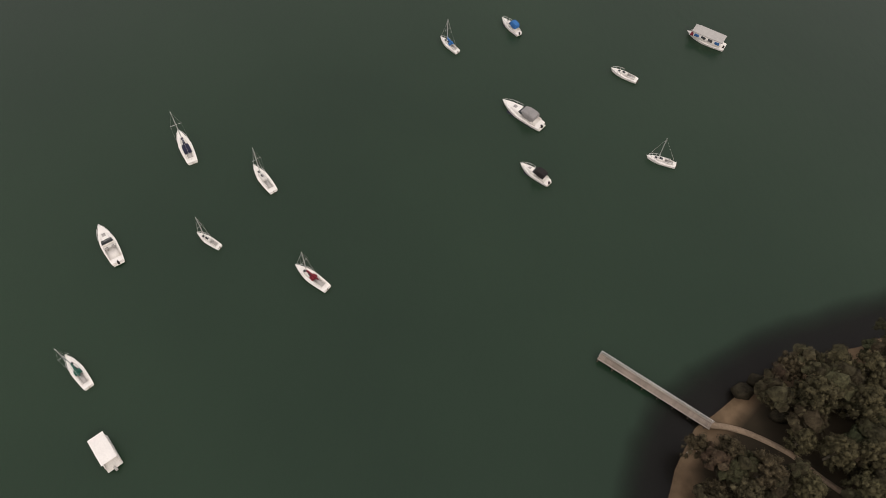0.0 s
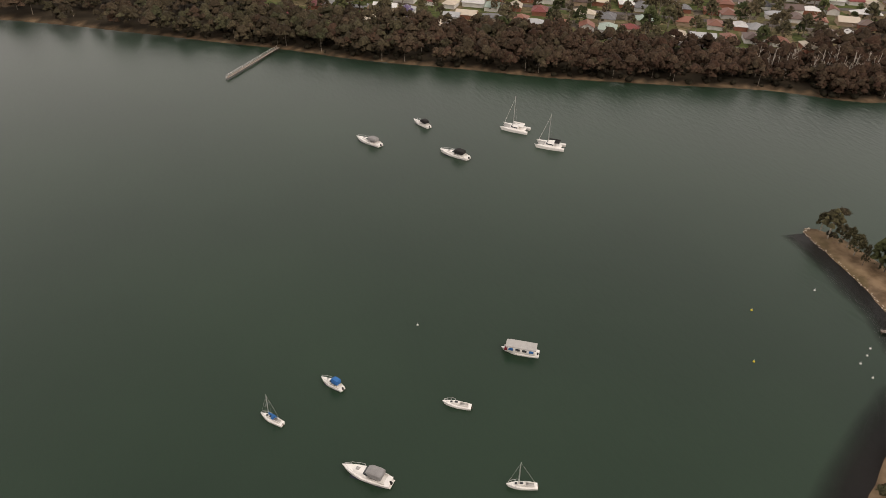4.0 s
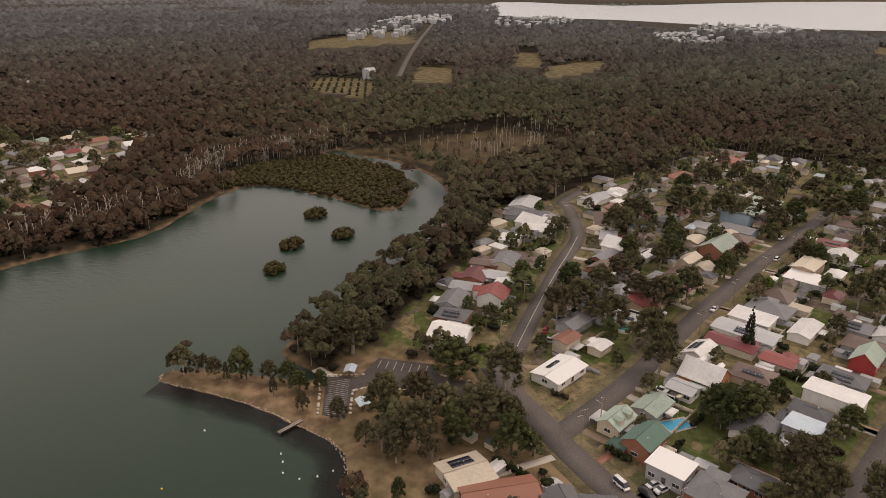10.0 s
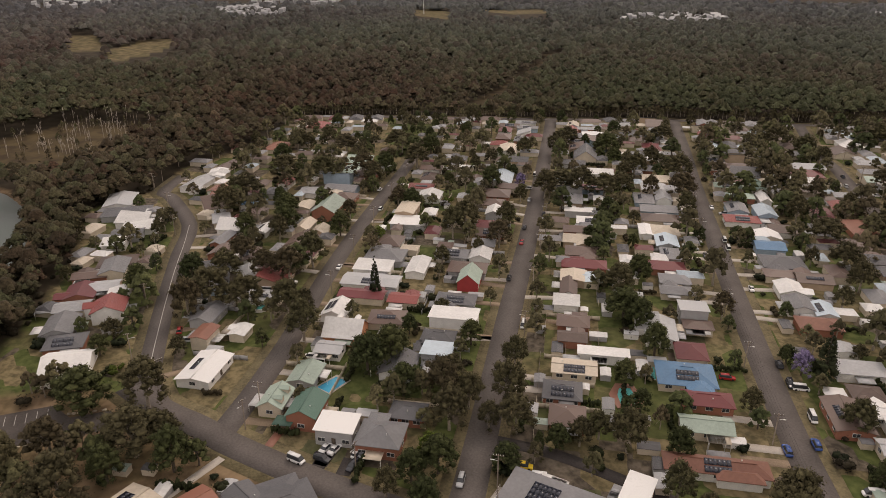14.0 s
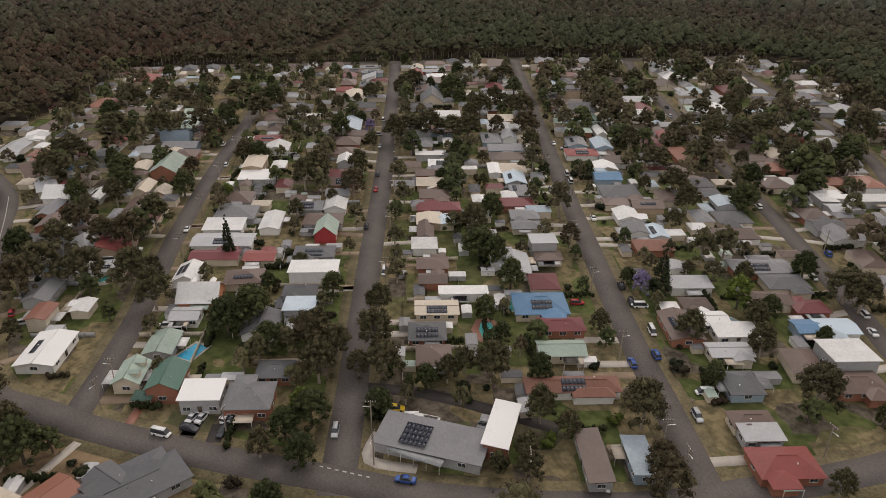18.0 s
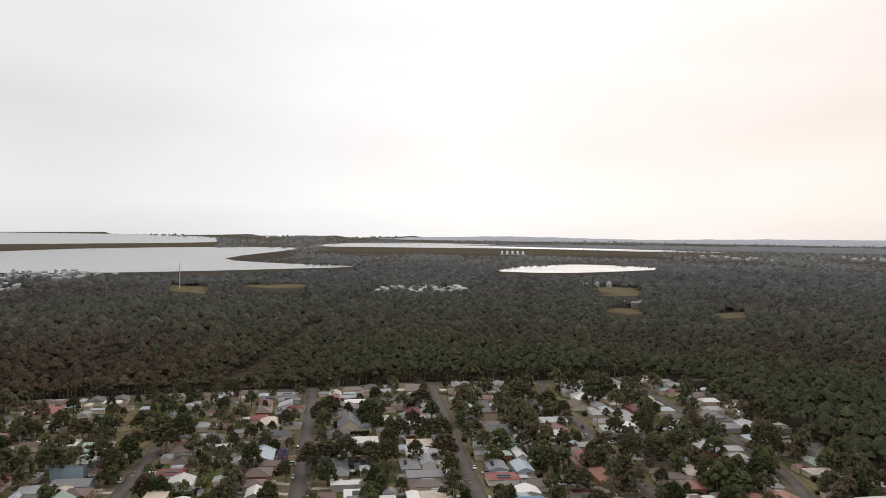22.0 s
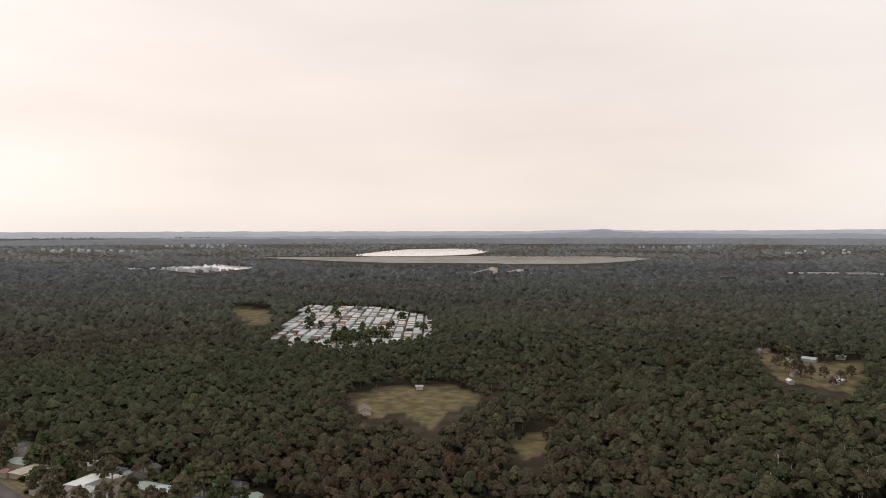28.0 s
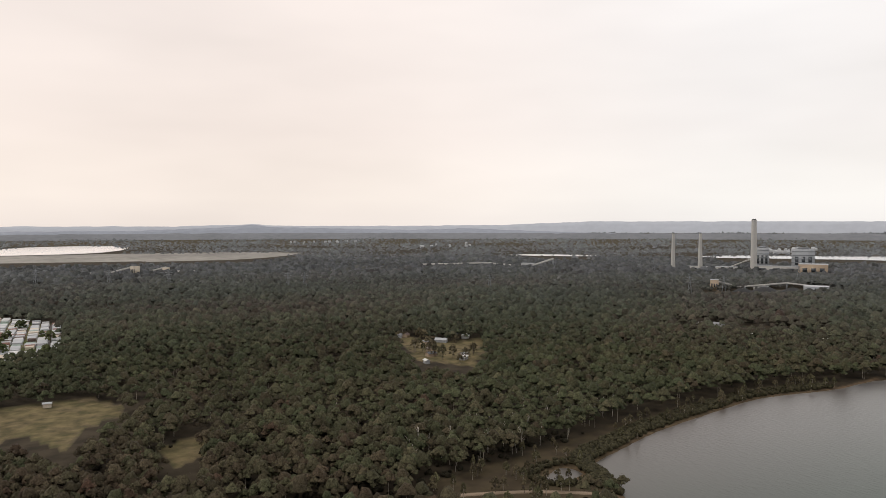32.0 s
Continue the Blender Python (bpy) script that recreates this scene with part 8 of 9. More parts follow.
for x, y, colour in ((286.6, -283.6, "silver"), (274.8, -282.1, "dark"), (269.0, -285.7, "white"), (374.0, -259.9, "white"), (488.9, -36.7, "white"), (475.9, -45.9, "silver"), (469.6, -37.9, "white"), (453.4, -20.4, "white"), (258.0, 22.0, "white"), (262.2, 12.0, "white"),):
    PARKED.append((x, y, colour))
cr = random.Random(8)
for x, y, colour in PARKED:
    best, ang = 1e9, 0
    for line, w in STREETS.values():
        P = smooth_line(line, 6)
        dd = np.hypot(P[:, 0] - x, P[:, 1] - y)
        i = min(int(dd.argmin()), len(P) - 2)
        if dd.min() < best:
            best, ang = dd.min(), math.degrees(math.atan2(P[i + 1][1] - P[i][1], P[i + 1][0] - P[i][0]))
    on_road = best < 5
    car(x, y, ang + (0 if best < 8 else 90) + cr.choice([0, 180]), colour, cr.choice(["sedan", "wagon", "wagon"]) if colour != "white" else cr.choice(["sedan", "wagon", "van"]), 0.1 if on_road else 0.02)

# ---- power poles along the streets ----
POLE = rod_me("pole", [((0, 0, -0.5), (0, 0, 9.5), 0.15)], M["timber_grey"], 8)
ARM = boxes_mesh("crossarm", [(0, 0, 9.1, 0.12, 2.4, 0.14), (0, 0, 8.2, 0.1, 1.6, 0.12)], M["timber_dark"])
INS = rod_me("insulators", [((0, iy, 9.16), (0, iy, 9.4), 0.06) for iy in (-1.1, -0.4, 0.4, 1.1)], M["gelcoat"], 6)
LAMP = loft_me("street_lamp", [(0.1, 0.04, 0.04, 7.6, 7.68), (1.3, 0.05, 0.04, 7.8, 7.88), (1.35, 0.12, 0.1, 7.74, 7.9), (1.9, 0.10, 0.08, 7.78, 7.9)], M["alloy"])
poles = []
for key, side, start in (("b", -1, 12), ("c", -1, 20), ("d", 1, 15), ("e", -1, 25), ("a", 1, 30), ("cross", 1, 8)):
    line, w = STREETS[key]
    P = smooth_line(line, 6)
    seg = np.r_[0, np.cumsum(np.linalg.norm(np.diff(P, axis=0), axis=1))]
    prev = None
    for s in np.arange(start, min(seg[-1], 330), 36.0):
        px, py = np.interp(s, seg, P[:, 0]), np.interp(s, seg, P[:, 1])
        qx, qy = np.interp(s + 2, seg, P[:, 0]), np.interp(s + 2, seg, P[:, 1])
        t = math.atan2(qy - py, qx - px)
        x, y = px - math.sin(t) * side * (w / 2 + 2.2), py + math.cos(t) * side * (w / 2 + 2.2)
        ob = thing("power_pole", pose(x, y, G, 0, 0, math.degrees(t)), "weathered timber power pole with two crossarms", "power pole", "power poles")
        part("pole", POLE, ob)
        arm = part("crossarm", ARM, ob)
        part("insulators", INS, arm)
        part("street_lamp", LAMP, ob, "curved alloy street light", m=pose(0, 0, 0, 0, 0, -90 * side))
        if prev is not None and key != "cross":
            segs = []
            for iy in (-1.1, -0.4, 0.4, 1.1):
                pts = [Vector((prev[0] - math.sin(t) * iy, prev[1] + math.cos(t) * iy, G + 9.4)), Vector((x - math.sin(t) * iy, y + math.cos(t) * iy, G + 9.4))]
                m = (pts[0] + pts[1]) / 2 - Vector((0, 0, 0.6))
                segs += [(pts[0], m, 0.018), (m, pts[1], 0.018)]
            tagged(part("power_line", rod_me("power_line", segs, M["tyre"], 3)), "four thin sagging overhead wires", "cable", "overhead wires")
        prev = (x, y)

# street marking on the curved road
P = smooth_line(STREETS["a"][0], 6)
tagged(new("centre_line", ribbon("centre_line", [tuple(p) for p in P[6:34:4]], 0.22, G + 0.10, M["line_white"], 4)), "worn white centre line on the street", "road marking", kind="structure")

# ---- the beach park: car park, stones, shelters ----
def slab(name, pts, z, mat, label, category):
    V = [(x, y, z) for x, y in pts] + [(x, y, z - 0.3) for x, y in pts]
    n = len(pts)
    F = [tuple(range(n))] + [(i, i + n, (i + 1) % n + n, (i + 1) % n) for i in range(n)]
    ob = new(name, poly_mesh(name, V, F, mat))
    return tagged(ob, label, category, kind="structure")


slab("car_park", [(168, 101), (168, 108), (187.5, 115), (190, 106), (189, 100), (187, 100), (184, 103)], G + 0.08, M["asphalt_park"], "dark asphalt boat-ramp car park with bay lines", "car park")
slab("car_park", [(189, 106), (191.5, 105), (203, 103), (203.5, 85), (196, 80), (196, 70), (189.5, 66), (187, 72), (187.5, 99)], G + 0.07, M["asphalt_park"], "dark asphalt car park with faded bays", "car park")
slab("boat_ramp", [(188, 110), (186.5, 116), (190, 121), (193, 119)], G - 0.02, M["concrete"], "concrete boat ramp into the inlet", "boat ramp")
for i in range(17):
    f = i / 16
    c = Vector((169.5 + 17.0 * f, 104.8 + 5.4 * f))
    ln = new("bay_line", boxes_mesh("bay_line", [(c.x, c.y, G + 0.09, 0.11, 6.4, 0.01, -58 + 90)], M["line_white"]))
    tagged(ln, "faded white parking bay line", "road marking", kind="structure")
for i in range(7):
    ln = new("bay_line", boxes_mesh("bay_line", [(199.5, 101.5 - i * 2.6, G + 0.085, 5.0, 0.14, 0.01, 4)], M["line_white"]))
    tagged(ln, "faded white parking bay line", "road marking", kind="structure")


def stone_me(seed):
    r = np.random.default_rng(seed)
    v, f = blobs(np.zeros((1, 3)), np.array([0.50]), ICO_V, ICO_F, 0.6, 0.22)
    v[:, 0] *= 1.5
    return mesh_np("boulder", v, f, M["sandstone"])


M["sandstone"] = nmat("sandstone", (0.46, 0.40, 0.32), 0.9, vary=0.2, scale=1.5, fine=6.0, bump=0.3, rand="object")
STONES = [stone_me(i) for i in range(4)]
for a, b, n in (((167.5, 109.2), (187.0, 116.4), 12), ((187.6, 116.6), (192, 103.5), 8), ((170, 100.3), (181, 103.8), 6), ((181.8, 104.4), (185, 100.5), 4), ((185.6, 98), (186.6, 88), 6), ((197.8, 81.5), (196.6, 71), 6)):
    for i in range(n):
        f = (i + gr.uniform(0.2, 0.8)) / n
        tagged(part("boulder", gr.choice(STONES), m=pose(a[0] + (b[0] - a[0]) * f, a[1] + (b[1] - a[1]) * f, G + 0.2, 0, 0, math.degrees(math.atan2(b[1] - a[1], b[0] - a[0])) + gr.uniform(-20, 20))), "pale sandstone barrier block beside the car park", "boulder", "barrier stones")
# rock edge of the spit
count = 0
edge = smooth_line([(140, 90.5), (151, 94.5), (158.4, 101.5), (163.4, 115), (167.4, 126), (171.3, 145), (173.2, 163), (177, 166)], 24)
for i in range(0, len(edge) - 1):
    p = edge[i]
    s = gr.uniform(0.22, 0.46)
    tagged(part("boulder", gr.choice(STONES), m=pose(p[0] + gr.uniform(-0.5, 0.5), p[1] + gr.uniform(-0.5, 0.5), 0.12, 0, 0, gr.uniform(0, 360)) @ Matrix.Scale(s, 4)), "rough stone at the water's edge", "boulder", "shore stones")


def shelter(x, y, ang, roof):
    ob = thing("picnic_shelter", pose(x, y, G, 0, 0, ang), "small picnic shelter with a %s roof over a table" % roof.replace("_", " "), "shelter", "picnic shelters")
    part("roof", gable_me(4.0, 3.0, 2.3, 18, 0.3, M["roof_" + roof]), ob)
    for px in (-1.8, 1.8):
        for py in (-1.3, 1.3):
            part("post", boxes_mesh("post", [(px, py, 1.15, 0.1, 0.1, 2.3)], M["timber_dark"]), ob)
    part("table", boxes_mesh("table", [(0, 0, 0.75, 1.8, 0.8, 0.06), (0, 0, 0.37, 0.5, 0.3, 0.74)], M["timber_grey"]), ob)
    for s in (-1, 1):
        part("bench", boxes_mesh("bench", [(0, s * 0.75, 0.45, 1.8, 0.28, 0.05), (0, s * 0.75, 0.22, 0.3, 0.2, 0.44)], M["timber_grey"]), ob)


shelter(191, 108.2, 10, "pale_blue")
shelter(174.4, 97.9, 40, "pale_blue")
house(172, 86, 60, 7.5, 3.4, "silver", "tan", "gable", pitch=10, windows=1, label="long low brick amenities block with a silver roof")
wl2 = new("path", ribbon("path", [(153.5, 57.4), (159, 50.3), (165.6, 42)], 2.4, G + 0.10, M["concrete"], 3))
tagged(wl2, "straight pale concrete path beside the hall", "path", kind="structure")
tagged(new("lane", ribbon("lane", [(150, -25), (141.4, -35.5), (131, -44.3), (112, -58)], 4.0, G + 0.07, M["asphalt_dark"], 4)), "narrow back lane behind the shop", "road", kind="structure")
tagged(new("forecourt", ribbon("forecourt", [(118, -22), (126, -14), (133, -20)], 3.0, G + 0.06, M["concrete"], 4)), "concrete apron before the shop", "pavement", kind="structure")


# ---- pools ----
def pool(pts, label, mat="pool_water", rim="concrete", wide=1.1):
    c = sum((Vector(p) for p in pts), Vector((0, 0))) / len(pts)
    ob = thing("swimming_pool", pose(c.x, c.y, G), label, "pool", "garden pools")
    ring = [Vector(p) - c for p in pts]
    out = [r * (1 + wide / max(r.length, 0.1)) for r in ring]
    n = len(ring)
    V = [(r.x, r.y, 0.12) for r in ring] + [(r.x, r.y, 0.12) for r in out] + [(r.x, r.y, -0.2) for r in out] + [(r.x, r.y, -0.1) for r in ring]
    F = []
    for i in range(n):
        j = (i + 1) % n
        F += [(i, j, n + j, n + i), (n + i, n + j, 2 * n + j, 2 * n + i), (j, i, 3 * n + i, 3 * n + j)]
    part("paving", poly_mesh("paving", V, F, M[rim]), ob)
    part("water", poly_mesh("pool_water", [(r.x, r.y, 0.05) for r in ring], [tuple(range(n))], M[mat]), ob, "clear blue pool water")


M["pool_teal"] = nmat("pool_teal", (0.10, 0.42, 0.40), 0.08, vary=0.12, scale=0.5, spec=0.5, ior=1.33)
pool([(192.6, 8.3), (189.2, 5.6), (184.8, 11.7), (189.0, 14.5)], "rectangular blue pool with a pale paved surround")
pool([(160.5, -67.5), (159.5, -70.5), (155, -69.6), (152.2, -67.4), (153.6, -63.8), (157.6, -65.2)], "kidney-shaped turquoise pool in red paving", "pool_teal", "roof_terracotta", 2.4)
pool([(167.0, -83.0), (165.8, -85.2), (160.4, -81.2), (161.8, -79.0)], "narrow turquoise pool beside a house", "pool_teal", "concrete", 0.6)
pool([(123.8, -132.0), (124.4, -135.6), (121.6, -135.8), (121.0, -132.4)], "small bright blue pool among white roofs", "pool_water", "concrete", 0.6)
rp = thing("raised_pool", pose(244.1, 25.3, G), "round turquoise above-ground pool with a white rim", "pool", "garden pools")
a24 = np.arange(24) * math.pi / 12
part("wall", poly_mesh("wall", [(2.9 * math.cos(a), 2.9 * math.sin(a), z) for z in (0, 1.2) for a in a24] + [(2.65 * math.cos(a), 2.65 * math.sin(a), z) for z in (1.2, 0.8) for a in a24],
                       [(i + 24 * k, (i + 1) % 24 + 24 * k, (i + 1) % 24 + 24 * (k + 1), i + 24 * (k + 1)) for k in range(3) for i in range(24)], M["gelcoat"]), rp)
part("water", poly_mesh("pool_water", [(2.68 * math.cos(a), 2.68 * math.sin(a), 1.08) for a in a24], [tuple(range(24))], M["pool_teal"]), rp, "turquoise water")

# junction dashes, the shop's roof panels and awning, the green house's awning and brick path
for i in range(7):
    f = i / 6
    ln = new("give_way_dash", boxes_mesh("give_way_dash", [(129.5 - 8.2 * f, -3.8 - 7.6 * f, G + 0.125, 0.9, 0.35, 0.012, 42.8)], M["line_white"]))
    tagged(ln, "short white dash of a give-way line", "road marking", kind="structure")
panels = thing("solar_array", pose(124.2, -25.5, 0, 0, 0, -138), "block of dark solar panels on the shop's flat roof", "solar panels")
for i in range(6):
    for j in range(4):
        part("solar_panel", SOLAR_ME, panels, m=pose(-2.9 + i * 1.08, 2.7 - j * 1.8, G + 3.42 + 0.25, 3, 0, 0))
awn = thing("shop_awning", pose(119.6, -22.4, G, 0, 0, 34.5), "long grey metal awning over the shop front on thin posts", "awning")
part("cover", boxes_mesh("cover", [(0, 0, 2.75, 13.5, 2.4, 0.1)] + [(-6.6 + i * 0.6, 0, 2.82, 0.06, 2.4, 0.05) for i in range(23)], M["roof_silver"]), awn)
for i in range(5):
    part("post", boxes_mesh("post", [(-6.4 + i * 3.2, 1.0, 1.35, 0.09, 0.09, 2.7)], M["trim"]), awn)
aw2 = thing("porch_awning", pose(172.4, 25.8, G, 0, 0, 61), "green metal porch cover beside the brick house", "awning")
part("cover", boxes_mesh("cover", [(0, 0, 2.6, 5.2, 4.2, 0.12)] + [(-2.4 + i * 0.6, 0, 2.67, 0.06, 4.2, 0.05) for i in range(9)], M["roof_green"]), aw2)
for px in (-2.4, 2.4):
    for py in (-1.9, 1.9):
        part("post", boxes_mesh("post", [(px, py, 1.28, 0.1, 0.1, 2.56)], M["trim"]), aw2)
tagged(new("path", ribbon("path", [(171.2, 27.4), (166.4, 30.6)], 2.4, G + 0.10, M["roof_terracotta"], 2)), "red brick path from the gate to the porch", "path", kind="structure")
for pts in (((155.2, 11.8), (149.6, 15.0)), ((161.5, 14.5), (155.0, 19.5)), ((158.6, 17.2), (153.2, 21.0))):
    tagged(new("driveway", ribbon("driveway", pts, 3.6, G + 0.10, M["asphalt_dark"], 2)), "dark sealed driveway to a garage", "driveway", kind="structure")


# ---- mangroves, islands and drowned trees ----
def mangrove_clump(name, pts, label, size=(1.6, 3.2), tall=(1.2, 2.6), kind="stuff", leaf="leaf_mangrove"):
    P = np.array(pts)
    n = len(P)
    sets = []
    s = rng.uniform(*size, n)
    for j in range(3):
        C = np.c_[P[:, 0] + rng.uniform(-0.7, 0.7, n), P[:, 1] + rng.uniform(-0.7, 0.7, n), rng.uniform(*tall, n)]
        sets.append(blobs(C, s * 0.5, ICO_V, ICO_F, 0.8, 0.3))
        for _ in range(6):
            sets.append(tufts(C, s * 0.5, rng.uniform(0.18, 0.42, n)))
    return tagged(new(name, mesh_np(name, *join(sets), M[leaf], True)), label, "mangroves", kind=kind)


for ix, iy, rr in ((339, 185, 7.0), (294, 177, 6.5), (313, 159, 6.5), (264, 171, 4.8)):
    q = rng.uniform(0, 1, 46) ** 0.5
    a = rng.uniform(0, 6.283, 46)
    isl = thing("mangrove_island", pose(ix, iy, 0), "small olive mangrove thicket standing in the water", "mangroves", "mangrove islands")
    pts = np.c_[q * rr * np.cos(a), q * rr * 0.75 * np.sin(a)]
    sets = []
    for j in range(2):
        C = np.c_[pts[:, 0], pts[:, 1], 0.9 + 2.2 * (1 - q) + rng.uniform(-0.4, 0.5, 46) + j * 0.6]
        sets.append(blobs(C, rng.uniform(0.8, 1.4, 46), ICO_V, ICO_F, 0.8, 0.3))
        sets.append(tufts(np.repeat(C, 14, 0), rng.uniform(0.8, 1.5, 46 * 14), rng.uniform(0.2, 0.5, 46 * 14)))
    part("crown", mesh_np("crown", *join(sets), M["leaf_mangrove"], True), isl)
    part("roots", rod_me("roots", [((x, y, -0.6), (x * 0.9, y * 0.9, 1.4), 0.06) for x, y in pts[:24]], M["bark_dark"], 4), isl, "tangled dark stems in the water")
gxs, gys = np.meshgrid(np.arange(340, 480, 2.9), np.arange(140, 285, 2.9))
gxs, gys = gxs + rng.uniform(-1.3, 1.3, gxs.shape), gys + rng.uniform(-1.3, 1.3, gys.shape)
k = inside(MANGROVE, gxs, gys)
mangrove_clump("mangroves", np.c_[gxs[k], gys[k]], "low olive-yellow mangrove thicket along the channel")
sx = np.concatenate([smooth_line([(-226, -172), (-236, -190), (-246, -210), (-277, -220), (-317, -230), (-374, -237), (-445, -242), (-513, -226)], 30) + off for off in ((0, -2), (2, -5), (-1, -8), (2, -11))])
mangrove_clump("mangroves", sx + rng.uniform(-1.4, 1.4, sx.shape), "dark low mangrove fringe along the bay", (2.0, 3.6), leaf="leaf_gum")
lg = np.array([(-224 + 13 * math.cos(a) * f, -206 + 10 * math.sin(a) * f) for a in np.arange(40) * 0.157 for f in (1.25, 1.5)])
lg = lg[~is_water(lg[:, 0], lg[:, 1])]
mangrove_clump("mangroves", lg + rng.uniform(-1, 1, lg.shape), "dark mangrove fringe round the small lagoon", (1.8, 3.0), leaf="leaf_gum")


def dead_trees(area, n, seed):
    """Bare bleached stems standing among the live trees."""
    r = np.random.default_rng(seed)
    P = np.array(area, float)
    segs, made = [], 0
    while made < n:
        x, y = r.uniform(P[:, 0].min(), P[:, 0].max()), r.uniform(P[:, 1].min(), P[:, 1].max())
        if not inside(area, np.array([x]), np.array([y]))[0] or is_water(np.array([x]), np.array([y]))[0]:
            continue
        h = r.uniform(6, 15)
        top = Vector((x + r.uniform(-1, 1), y + r.uniform(-1, 1), G + h))
        segs.append(((x, y, 0), top, 0.10))
        for _ in range(4):
            f = r.uniform(0.45, 0.9)
            b = Vector((x, y, 0)).lerp(top, f)
            segs.append((b, b + Vector((r.uniform(-2.2, 2.2), r.uniform(-2.2, 2.2), r.uniform(1.2, 3.2))), 0.06))
        made += 1
    tagged(new("dead_trees", rod_me("dead_trees", segs, M["bark_white"], 4)), "bare bleached dead trunks among swamp trees", "dead trees", kind="stuff")


M["bark_white"] = nmat("bark_white", (0.42, 0.38, 0.33), 0.85, vary=0.3, scale=0.4, fine=3.0)
dead_trees([(340, 268), (400, 300), (480, 260), (520, 230), (470, 232), (410, 278)], 260, 4)
dead_trees([(470, 100), (560, 60), (590, 120), (540, 170), (500, 190)], 55, 5)
dead_trees([(-150, -230), (-230, -240), (-330, -260), (-330, -300), (-230, -290), (-150, -260)], 60, 6)
dead_trees([(330, 255), (250, 285), (255, 300), (335, 280)], 60, 7)

# ---- power station and works ----
M["stack_concrete"] = nmat("stack_concrete", (0.46, 0.44, 0.41), 0.85, vary=0.12, scale=0.02, fine=0.3)
M["stack_dark"] = nmat("stack_dark", (0.10, 0.10, 0.10), 0.85, vary=0.15, scale=0.05, fine=0.5)
M["cladding"] = nmat("cladding", (0.36, 0.37, 0.38), 0.6, vary=0.15, scale=0.03, fine=0.5)
M["steel_grey"] = nmat("steel_grey", (0.22, 0.23, 0.24), 0.5, 0.5, vary=0.2, scale=0.05, fine=0.6)
M["coal"] = nmat("coal", (0.03, 0.03, 0.03), 0.9, vary=0.3, scale=0.02, fine=0.4)


def cone_me(name, r0, r1, z0, z1, mat, k=24):
    a = np.arange(k) * 2 * math.pi / k
    V = [(r0 * math.cos(t), r0 * math.sin(t), z0) for t in a] + [(r1 * math.cos(t), r1 * math.sin(t), z1) for t in a]
    F = [(i, (i + 1) % k, k + (i + 1) % k, k + i) for i in range(k)] + [tuple(range(k, 2 * k)), tuple(range(k - 1, -1, -1))]
    return poly_mesh(name, V, F, mat)


def chimney(x, y, h, r0, r1, label):
    ob = thing("chimney", pose(x, y, G), label, "chimney", "power station chimneys")
    part("shaft", cone_me("shaft", r0, r1, -1, h, M["stack_concrete"]), ob)
    part("rim", cone_me("rim", r1 * 1.08, r1 * 1.08, h - 3, h, M["stack_concrete"]), ob)
    part("flue", cone_me("flue", r1 * 0.8, r1 * 0.75, h, h + 2.5, M["stack_dark"]), ob)
    part("base", cone_me("base", r0 * 1.15, r0 * 1.1, -1, 8, M["cladding"]), ob)


chimney(-1609, -1215, 100, 6.2, 3.6, "slender pale concrete power station chimney")
chimney(-1632, -1145, 100, 6.6, 3.6, "slender pale concrete power station chimney")
chimney(-1705, -1035, 136, 8.5, 6.2, "tall thick pale concrete power station chimney")
VA = math.degrees(math.atan2(-1030 - 38, -1705 - 14)) + 90


def block(name, x, y, w, d, h, mat, label, cat, ribs=0, roof_h=0.0):
    ob = thing(name, pose(x, y, G, 0, 0, VA), label, cat, "power station buildings")
    part("wall", boxes_mesh("wall", [(0, 0, h / 2, w, d, h)], M[mat]), ob)
    part("roof", gable_me(w, d, h, 6, 0.6, M["roof_silver"]) if roof_h == 0 else boxes_mesh("roof", [(0, 0, h + roof_h / 2, w * 0.5, d * 0.6, roof_h)], M["steel_grey"]), ob)
    for i in range(ribs):
        z = h * (i + 0.7) / (ribs + 0.3)
        part("floor_band", boxes_mesh("floor_band", [(0, 0, z, w + 1.2, d + 1.2, 1.4)], M["steel_grey"]), ob, "dark steel gallery")
    for i in range(3):
        part("window", boxes_mesh("window", [(-w * 0.3 + i * w * 0.3, s * (d / 2 + 0.1), h * 0.5, w * 0.16, 0.4, h * 0.35) for s in (-1, 1)], M["glass"]), ob)
    return ob


block("boiler_house", -1760, -1045, 34, 30, 62, "cladding", "tall grey steel-framed boiler house with open galleries", "building", 6, 4)
block("boiler_house", -1790, -950, 52, 30, 60, "cladding", "wide grey steel-framed boiler house with open galleries", "building", 6, 4)
block("turbine_hall", -1735, -990, 110, 24, 16, "stack_concrete", "long pale low turbine hall", "building")
block("turbine_hall", -1660, -1130, 130, 20, 11, "stack_concrete", "long low pale annex between the chimneys", "building")
block("store_building", -1680, -865, 62, 30, 28, "wall_tan", "big tan store building with a white roof", "building")
block("workshop", -1270, -640, 40, 26, 10, "cladding", "grey workshop with a low pitched roof", "building")
block("workshop", -1230, -590, 44, 14, 6, "wall_white", "low white metal workshop shed", "building")
block("workshop", -1140, -760, 14, 14, 20, "wall_tan", "square transfer tower of the coal yard", "building")
block("workshop", -1225, -720, 26, 14, 7, "wall_white", "low pale coal yard shed", "building")
block("workshop", -1420, -560, 30, 14, 7, "wall_white", "white shed beside the works", "building")


